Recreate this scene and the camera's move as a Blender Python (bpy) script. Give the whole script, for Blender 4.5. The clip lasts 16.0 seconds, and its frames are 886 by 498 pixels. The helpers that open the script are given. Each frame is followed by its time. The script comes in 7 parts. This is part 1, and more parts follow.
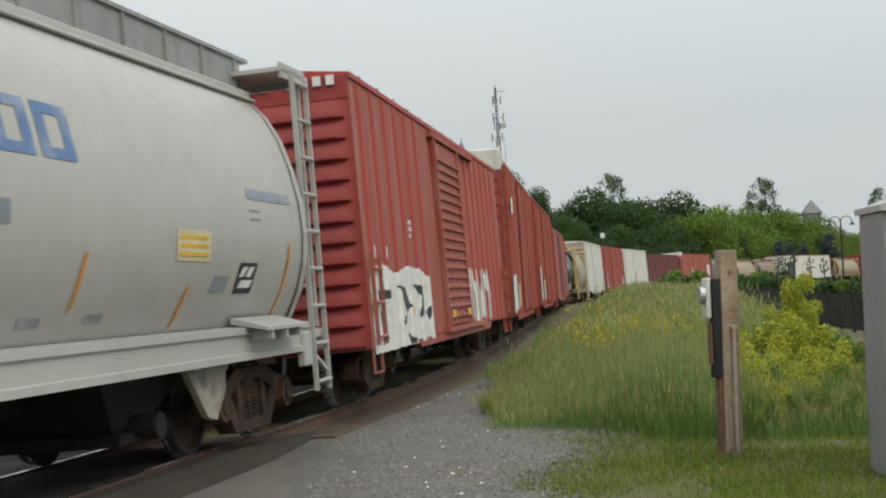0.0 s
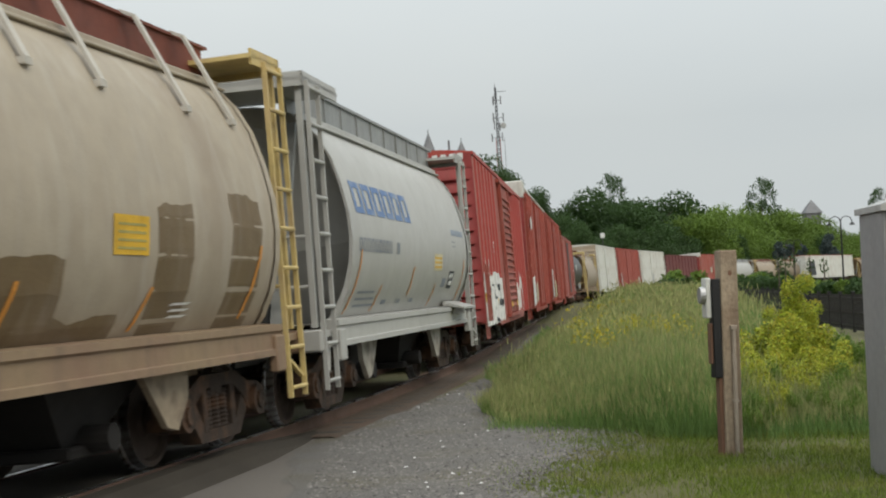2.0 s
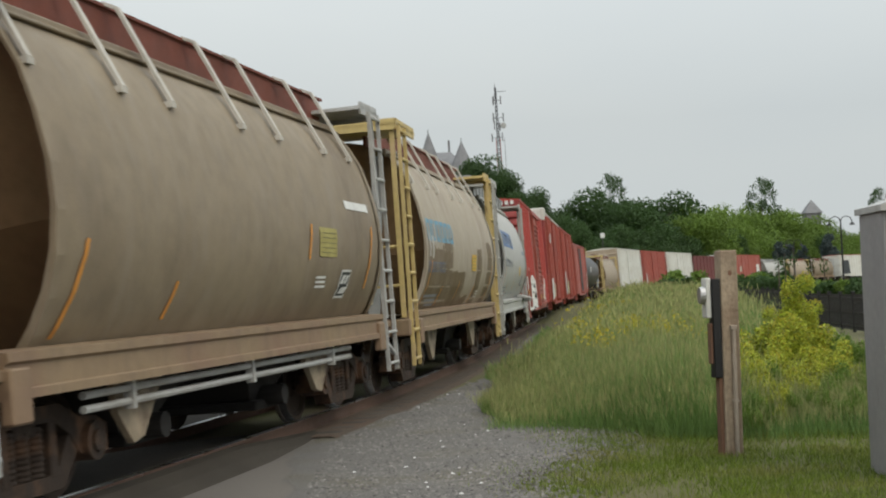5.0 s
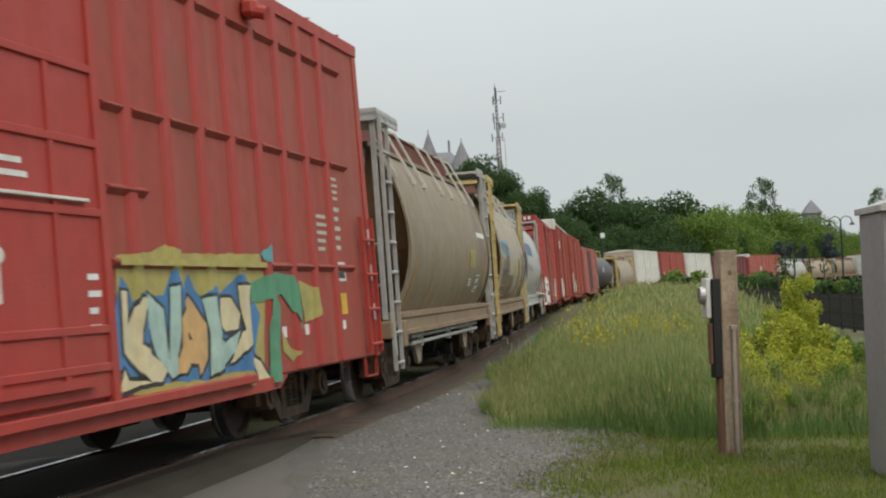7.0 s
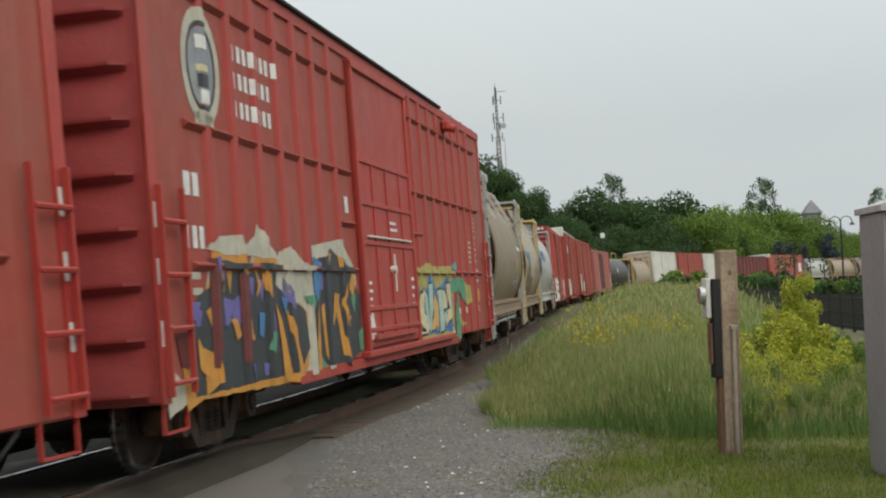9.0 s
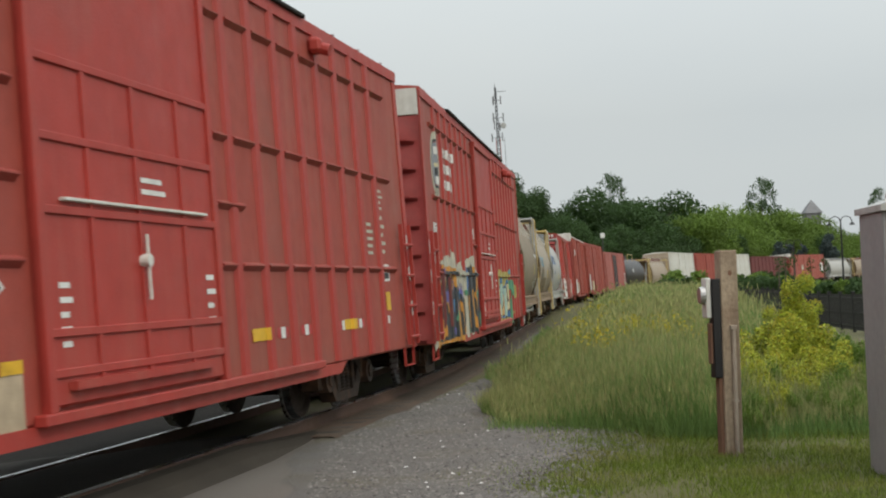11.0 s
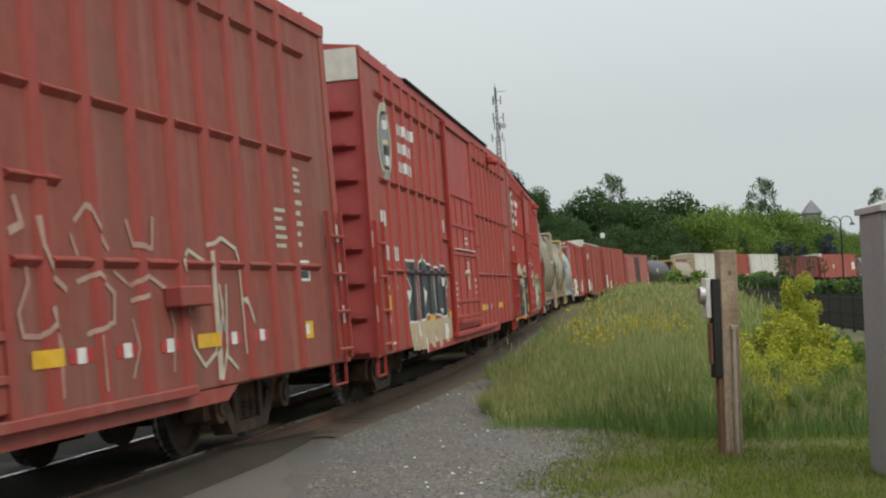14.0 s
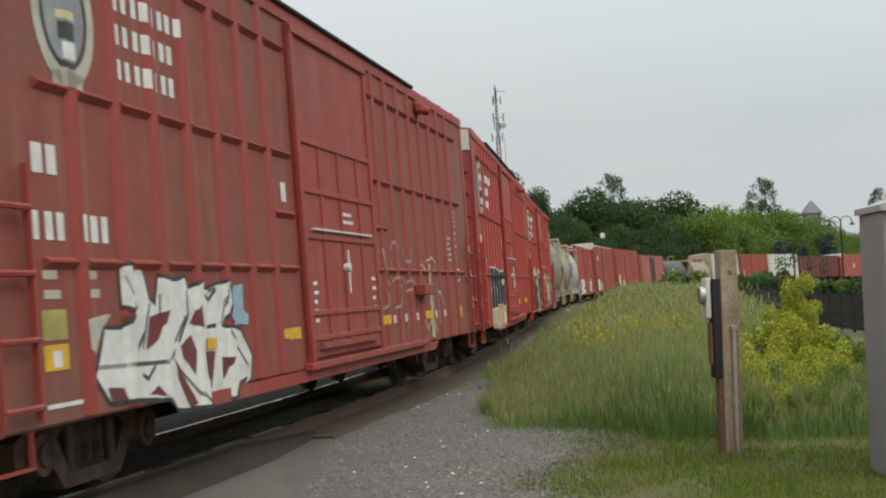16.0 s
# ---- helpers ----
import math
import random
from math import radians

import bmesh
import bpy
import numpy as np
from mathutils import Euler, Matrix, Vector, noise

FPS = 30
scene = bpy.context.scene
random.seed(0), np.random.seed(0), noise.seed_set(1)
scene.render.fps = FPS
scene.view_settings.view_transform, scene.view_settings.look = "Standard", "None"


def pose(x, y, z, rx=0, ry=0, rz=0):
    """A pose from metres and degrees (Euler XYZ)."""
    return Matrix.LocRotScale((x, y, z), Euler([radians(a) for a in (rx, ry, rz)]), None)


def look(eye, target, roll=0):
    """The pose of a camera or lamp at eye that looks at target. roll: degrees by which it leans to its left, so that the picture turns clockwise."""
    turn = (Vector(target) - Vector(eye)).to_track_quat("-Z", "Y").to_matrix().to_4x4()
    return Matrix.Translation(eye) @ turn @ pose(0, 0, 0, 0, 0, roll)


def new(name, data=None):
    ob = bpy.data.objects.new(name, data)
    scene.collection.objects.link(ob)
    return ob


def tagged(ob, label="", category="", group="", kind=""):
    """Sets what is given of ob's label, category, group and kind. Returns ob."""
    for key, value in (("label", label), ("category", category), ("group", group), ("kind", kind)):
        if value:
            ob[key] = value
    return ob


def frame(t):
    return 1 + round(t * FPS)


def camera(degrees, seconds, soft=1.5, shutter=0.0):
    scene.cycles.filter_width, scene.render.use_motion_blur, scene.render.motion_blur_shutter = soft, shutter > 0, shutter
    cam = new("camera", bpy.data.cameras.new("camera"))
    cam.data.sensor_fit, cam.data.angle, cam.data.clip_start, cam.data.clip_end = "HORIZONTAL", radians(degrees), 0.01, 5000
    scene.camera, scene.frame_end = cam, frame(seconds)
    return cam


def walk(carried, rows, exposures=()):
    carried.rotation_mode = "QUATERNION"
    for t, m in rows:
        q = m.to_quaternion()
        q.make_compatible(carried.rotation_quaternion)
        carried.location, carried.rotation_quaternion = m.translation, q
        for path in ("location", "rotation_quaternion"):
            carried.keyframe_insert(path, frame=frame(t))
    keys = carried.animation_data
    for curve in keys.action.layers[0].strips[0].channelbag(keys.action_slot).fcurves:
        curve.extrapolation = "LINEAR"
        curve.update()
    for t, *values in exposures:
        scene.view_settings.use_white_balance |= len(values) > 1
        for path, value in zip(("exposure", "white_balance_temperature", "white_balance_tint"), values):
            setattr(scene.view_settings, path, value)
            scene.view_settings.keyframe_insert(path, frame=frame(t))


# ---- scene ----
cam = camera(36.46, 16.0, soft=2.1, shutter=0.3)
EYE = (0.0, 0.0, 1.483)
VIEW = look(EYE, (0.0, 50.0, 1.483 + 50 * math.tan(radians(1.781))), -2.564)
walk(cam, [(0.0, VIEW), (16.0, VIEW)], exposures=[(0.0, 0.0), (16.0, 0.0)])

# ---- light: bright overcast ----
world = bpy.data.worlds.new("sky")
scene.world = world
world.use_nodes = True
wn, wl = world.node_tree.nodes, world.node_tree.links
wn.clear()
w_out, w_bg, w_sky = wn.new("ShaderNodeOutputWorld"), wn.new("ShaderNodeBackground"), wn.new("ShaderNodeTexSky")
w_mix, w_noise, w_map, w_co = wn.new("ShaderNodeMix"), wn.new("ShaderNodeTexNoise"), wn.new("ShaderNodeMapping"), wn.new("ShaderNodeTexCoord")
w_sky.sky_type, w_sky.sun_disc = "NISHITA", False
w_sky.sun_elevation, w_sky.sun_rotation = radians(48), radians(200)
w_sky.dust_density = 4.0
w_mix.data_type = "RGBA"
w_ramp = wn.new("ShaderNodeValToRGB")
w_ramp.color_ramp.elements[0].position, w_ramp.color_ramp.elements[0].color = 0.3, (6.2, 6.75, 6.95, 1)
w_ramp.color_ramp.elements[1].position, w_ramp.color_ramp.elements[1].color = 0.75, (6.9, 7.3, 7.25, 1)
w_map.inputs["Scale"].default_value = (1, 1, 3)
w_noise.inputs["Scale"].default_value, w_noise.inputs["Detail"].default_value = 1.6, 4
w_mix.inputs[0].default_value = 0.93
w_bg.inputs["Strength"].default_value = 0.092
wl.new(w_co.outputs["Generated"], w_map.inputs[0]); wl.new(w_map.outputs[0], w_noise.inputs["Vector"])
wl.new(w_noise.outputs["Fac"], w_ramp.inputs[0])
wl.new(w_sky.outputs[0], w_mix.inputs[6]); wl.new(w_ramp.outputs[0], w_mix.inputs[7])
w_sep, w_zen, w_mul = wn.new("ShaderNodeSeparateXYZ"), wn.new("ShaderNodeMapRange"), wn.new("ShaderNodeMix")
w_mul.data_type, w_mul.blend_type = "RGBA", "MULTIPLY"
w_mul.inputs[0].default_value = 1.0
w_zen.inputs[1].default_value, w_zen.inputs[2].default_value = 0.12, 0.95
w_zen.inputs[3].default_value, w_zen.inputs[4].default_value = 1.0, 2.6
wl.new(w_co.outputs["Generated"], w_sep.inputs[0]); wl.new(w_sep.outputs["Z"], w_zen.inputs[0])
wl.new(w_mix.outputs[2], w_mul.inputs[6]); wl.new(w_zen.outputs[0], w_mul.inputs[7])
wl.new(w_mul.outputs[2], w_bg.inputs[0]); wl.new(w_bg.outputs[0], w_out.inputs[0])
sun = new("sun", bpy.data.lights.new("sun", "SUN"))
sun.data.energy, sun.data.angle, sun.data.color = 1.3, radians(25), (1.0, 0.90, 0.72)
sun.matrix_world = look((60, -60, 90), (0, 20, 0))

# ---- geometry helpers ----


class Shape:
    """Collects boxes, tubes and prisms into one mesh."""

    def __init__(self):
        self.v, self.f, self.weld = [], [], False

    def add(self, verts, faces):
        n = len(self.v)
        self.v += [tuple(p) for p in verts]
        self.f += [tuple(i + n for i in f) for f in faces]
        return self

    def box(self, x0, x1, y0, y1, z0, z1, b=0.0):
        x0, x1 = min(x0, x1), max(x0, x1)
        y0, y1 = min(y0, y1), max(y0, y1)
        z0, z1 = min(z0, z1), max(z0, z1)
        b = min(b, (x1 - x0) * 0.4, (y1 - y0) * 0.4, (z1 - z0) * 0.4)
        if b <= 0:
            v = [(x, y, z) for x in (x0, x1) for y in (y0, y1) for z in (z0, z1)]
            return self.add(v, [(0, 1, 3, 2), (4, 6, 7, 5), (0, 4, 5, 1), (2, 3, 7, 6), (0, 2, 6, 4), (1, 5, 7, 3)])
        v = []
        for x, sx in ((x0, 1), (x1, -1)):
            for y, sy in ((y0, 1), (y1, -1)):
                for z, sz in ((z0, 1), (z1, -1)):
                    v += [(x, y + sy * b, z + sz * b), (x + sx * b, y, z + sz * b), (x + sx * b, y + sy * b, z)]
        c = lambda i, j, k, a: ((i * 2 + j) * 2 + k) * 3 + a
        f = []
        for a, (o1, o2) in ((0, (1, 2)), (1, (0, 2)), (2, (0, 1))):
            for s in (0, 1):
                q = []
                for m, n in ((0, 0), (1, 0), (1, 1), (0, 1)):
                    t = [0, 0, 0]
                    t[a], t[o1], t[o2] = s, m, n
                    q.append(c(*t, a))
                f.append(q)
        for a, o1, o2 in ((0, 1, 2), (1, 0, 2), (2, 0, 1)):
            for m in (0, 1):
                for n in (0, 1):
                    q = []
                    for s, ax in ((0, o1), (1, o1), (1, o2), (0, o2)):
                        t = [0, 0, 0]
                        t[a], t[o1], t[o2] = s, m, n
                        q.append(c(*t, ax))
                    f.append(q)
        for i in (0, 1):
            for j in (0, 1):
                for k in (0, 1):
                    f.append((c(i, j, k, 0), c(i, j, k, 1), c(i, j, k, 2)))
        return self.add(v, f)

    def tube(self, p, q, r, n=8, r2=None, caps=True):
        p, q = Vector(p), Vector(q)
        r2 = r if r2 is None else r2
        d = (q - p).normalized()
        a = d.orthogonal().normalized()
        b = d.cross(a)
        v = []
        for e, rad in ((p, r), (q, r2)):
            for i in range(n):
                t = 2 * math.pi * i / n
                v.append(e + a * math.cos(t) * rad + b * math.sin(t) * rad)
        f = [(i, (i + 1) % n, n + (i + 1) % n, n + i) for i in range(n)]
        if caps:
            f += [tuple(range(n - 1, -1, -1)), tuple(range(n, 2 * n))]
        return self.add(v, f)

    def bar(self, p, q, w, h):
        """A square bar from p to q."""
        p, q = Vector(p), Vector(q)
        d = (q - p).normalized()
        a = d.cross(Vector((0, 0, 1)))
        a = a.normalized() if a.length > 0.05 else Vector((0, 1, 0))
        b = a.cross(d)
        v = [e + a * s * w / 2 + b * u * h / 2 for e in (p, q) for s, u in ((-1, -1), (1, -1), (1, 1), (-1, 1))]
        return self.add(v, [(0, 1, 2, 3), (7, 6, 5, 4), (0, 4, 5, 1), (1, 5, 6, 2), (2, 6, 7, 3), (3, 7, 4, 0)])

    def loft(self, rings, closed=True, caps=True):
        n = len(rings[0])
        v = [p for r in rings for p in r]
        m = n if closed else n - 1
        f = [(k * n + i, k * n + (i + 1) % n, (k + 1) * n + (i + 1) % n, (k + 1) * n + i)
             for k in range(len(rings) - 1) for i in range(m)]
        if caps and closed:
            f += [tuple(range(n - 1, -1, -1)), tuple(range((len(rings) - 1) * n, len(rings) * n))]
        return self.add(v, f)

    def prism(self, poly, axis, a, b):
        """poly: 2D outline swept along an axis from a to b (x: (y, z), y: (x, z), z: (x, y))."""
        put = {"x": lambda p, t: (t, p[0], p[1]), "y": lambda p, t: (p[0], t, p[1]), "z": lambda p, t: (p[0], p[1], t)}[axis]
        return self.loft([[put(p, a) for p in poly], [put(p, b) for p in poly]])

    def mesh(self, name):
        me = bpy.data.meshes.new(name)
        me.from_pydata(self.v, [], self.f)
        bm = bmesh.new()
        bm.from_mesh(me)
        if self.weld:
            bmesh.ops.remove_doubles(bm, verts=bm.verts, dist=0.0004)
        bmesh.ops.recalc_face_normals(bm, faces=bm.faces)
        bm.to_mesh(me)
        bm.free()
        return me


def part(name, shape, material, parent=None, label="", smooth=False):
    me = shape.mesh(name) if isinstance(shape, Shape) else shape
    if material and not me.materials:
        me.materials.append(material)
    if smooth:
        me.shade_smooth()
        me.set_sharp_from_angle(angle=radians(38))
    ob = new(name, me)
    if parent:
        ob.parent = parent
    return tagged(ob, label)


def thing(name, label, category, group="", kind="", m=None):
    ob = new(name)
    ob.empty_display_size = 0.2
    if m is not None:
        ob.matrix_basis = m
    return tagged(ob, label, category, group, kind)


def sheet(name, verts, faces, material, smooth=False):
    me = bpy.data.meshes.new(name)
    me.from_pydata(verts, [], faces)
    me.materials.append(material)
    if smooth:
        me.shade_smooth()
    return new(name, me)


# ---- the line of the track, and the train's advance along it ----
BENDS = ((6, -0.0022), (24, -0.00573), (44, 0.00105), (66, 0.00016), (88, 0.0015), (110, 0.00355), (130, 0.0038),
         (155, 0.00277), (180, 0.0033), (220, 0.00369), (330, 0.0037), (480, 0.002))
LEANS = ((-10, -0.0686), (30, -0.02), (70, -0.0414), (110, -0.0564))
TS = np.arange(-120, 480, 0.5)


def _line():
    k = np.interp(TS, [b[0] for b in BENDS], [b[1] for b in BENDS])
    cs = lambda a: np.concatenate([[0], np.cumsum((a[1:] + a[:-1]) / 2 * 0.5)])
    th = cs(k)
    th += 0.2453 - np.interp(0, TS, th)
    x, y = cs(np.sin(th)), cs(np.cos(th))
    return x - np.interp(0, TS, x) - 6.229, y - np.interp(0, TS, y), th


LINE = _line()


def track(s, lat=0.0, up=0.0):
    x, y, th = (float(np.interp(s, TS, a)) for a in LINE)
    c = float(np.interp(s, [b[0] for b in LEANS], [b[1] for b in LEANS]))
    lat, z = lat * math.cos(c) + up * math.sin(c), up * math.cos(c) - lat * math.sin(c)
    return Vector((x + lat * math.cos(th), y - lat * math.sin(th), z))


def advance(t):
    t -= 8
    return 5.0212 * t - 0.04088 * t * t / 2 - 0.00864 * t ** 3 / 6


def car_pose(s, half):
    a, b = track(s - half), track(s + half)
    f = Vector((b.x - a.x, b.y - a.y, 0)).normalized()
    r = Vector((f.y, -f.x, 0))
    c = float(np.interp(s, [q[0] for q in LEANS], [q[1] for q in LEANS]))
    up = r * math.sin(c) + Vector((0, 0, math.cos(c)))
    right = r * math.cos(c) - Vector((0, 0, math.sin(c)))
    m = Matrix((f, -right, up)).transposed().to_4x4()
    m.translation = (a + b) / 2
    m.translation.z = 0
    return m


# ---- materials ----
def mat(name, base, rough=0.6, metal=0.0, grain=(8.0, 0.12), stain=(0.7, 0.2), stain_col=None, bump=0.15, bump_scale=40.0,
        streak=0.0, streak_col=(0.12, 0.08, 0.06), island=0.0, spec=0.5, obj=0.0, thin=0.0):
    """A painted, weathered or natural surface: base colour, fine grain, larger stains, vertical streaks, relief."""
    m = bpy.data.materials.new(name)
    m.use_nodes = True
    n, l = m.node_tree.nodes, m.node_tree.links
    n.clear()
    out, b, co = n.new("ShaderNodeOutputMaterial"), n.new("ShaderNodeBsdfPrincipled"), n.new("ShaderNodeTexCoord")
    l.new(b.outputs[0], out.inputs[0])
    vec = co.outputs["Object"]

    def tex(scale, detail=4.0, stretch=None):
        t = n.new("ShaderNodeTexNoise")
        t.inputs["Scale"].default_value, t.inputs["Detail"].default_value = scale, detail
        src = vec
        if stretch:
            mp = n.new("ShaderNodeMapping")
            mp.inputs["Scale"].default_value = stretch
            l.new(vec, mp.inputs[0])
            src = mp.outputs[0]
        l.new(src, t.inputs["Vector"])
        return t.outputs["Fac"]

    def ramp(src, lo, hi):
        r = n.new("ShaderNodeMapRange")
        r.inputs[1].default_value, r.inputs[2].default_value = lo, hi
        l.new(src, r.inputs[0])
        return r.outputs[0]

    def mix(fac, a, c, mode="MIX"):
        x = n.new("ShaderNodeMix")
        x.data_type, x.blend_type = "RGBA", mode
        if isinstance(fac, float):
            x.inputs[0].default_value = fac
        else:
            l.new(fac, x.inputs[0])
        for i, s in ((6, a), (7, c)):
            if isinstance(s, tuple):
                x.inputs[i].default_value = (*s[:3], 1)
            else:
                l.new(s, x.inputs[i])
        return x.outputs[2]

    def scaled(fac, k):
        x = n.new("ShaderNodeMath")
        x.operation = "MULTIPLY"
        x.inputs[1].default_value = k
        l.new(fac, x.inputs[0])
        return x.outputs[0]

    col = tuple(base)
    dark = tuple(c * 0.55 for c in base)
    lite = tuple(min(1, c * 1.3) for c in base)
    col = mix(scaled(ramp(tex(grain[0], 6), 0.35, 0.7), grain[1] * 3), col, dark)
    sc = stain_col or tuple(c * 0.6 for c in base)
    col = mix(scaled(ramp(tex(stain[0], 5), 0.48, 0.72), stain[1] * 3), col, sc)
    col = mix(scaled(ramp(tex(stain[0] * 2.3, 3), 0.5, 0.8), stain[1]), col, lite)
    if streak:
        col = mix(scaled(ramp(tex(1.0, 5, (5.0, 5.0, 0.35)), 0.5, 0.75), streak), col, streak_col)
    if island or obj:
        g = n.new("ShaderNodeNewGeometry") if island else n.new("ShaderNodeObjectInfo")
        rnd = g.outputs["Random Per Island"] if island else g.outputs["Random"]
        k = island or obj
        r = n.new("ShaderNodeMapRange")
        r.inputs[3].default_value, r.inputs[4].default_value = 1 - k, 1 + k
        l.new(rnd, r.inputs[0])
        h = n.new("ShaderNodeHueSaturation")
        l.new(r.outputs[0], h.inputs["Value"])
        l.new(col, h.inputs["Color"])
        col = h.outputs[0]
    l.new(col, b.inputs["Base Color"])
    rr = n.new("ShaderNodeMapRange")
    rr.inputs[3].default_value, rr.inputs[4].default_value = max(0, rough - 0.12), min(1, rough + 0.12)
    l.new(tex(grain[0] * 0.6, 3), rr.inputs[0])
    l.new(rr.outputs[0], b.inputs["Roughness"])
    b.inputs["Metallic"].default_value = metal
    b.inputs["Specular IOR Level"].default_value = spec
    if thin:
        tr, mx = n.new("ShaderNodeBsdfTranslucent"), n.new("ShaderNodeMixShader")
        mx.inputs[0].default_value = thin
        l.new(col, tr.inputs[0])
        l.new(b.outputs[0], mx.inputs[1])
        l.new(tr.outputs[0], mx.inputs[2])
        l.new(mx.outputs[0], out.inputs[0])
    if bump:
        bp = n.new("ShaderNodeBump")
        bp.inputs["Strength"].default_value, bp.inputs["Distance"].default_value = bump, 0.02
        l.new(tex(bump_scale, 5), bp.inputs["Height"])
        l.new(bp.outputs[0], b.inputs["Normal"])
    return m


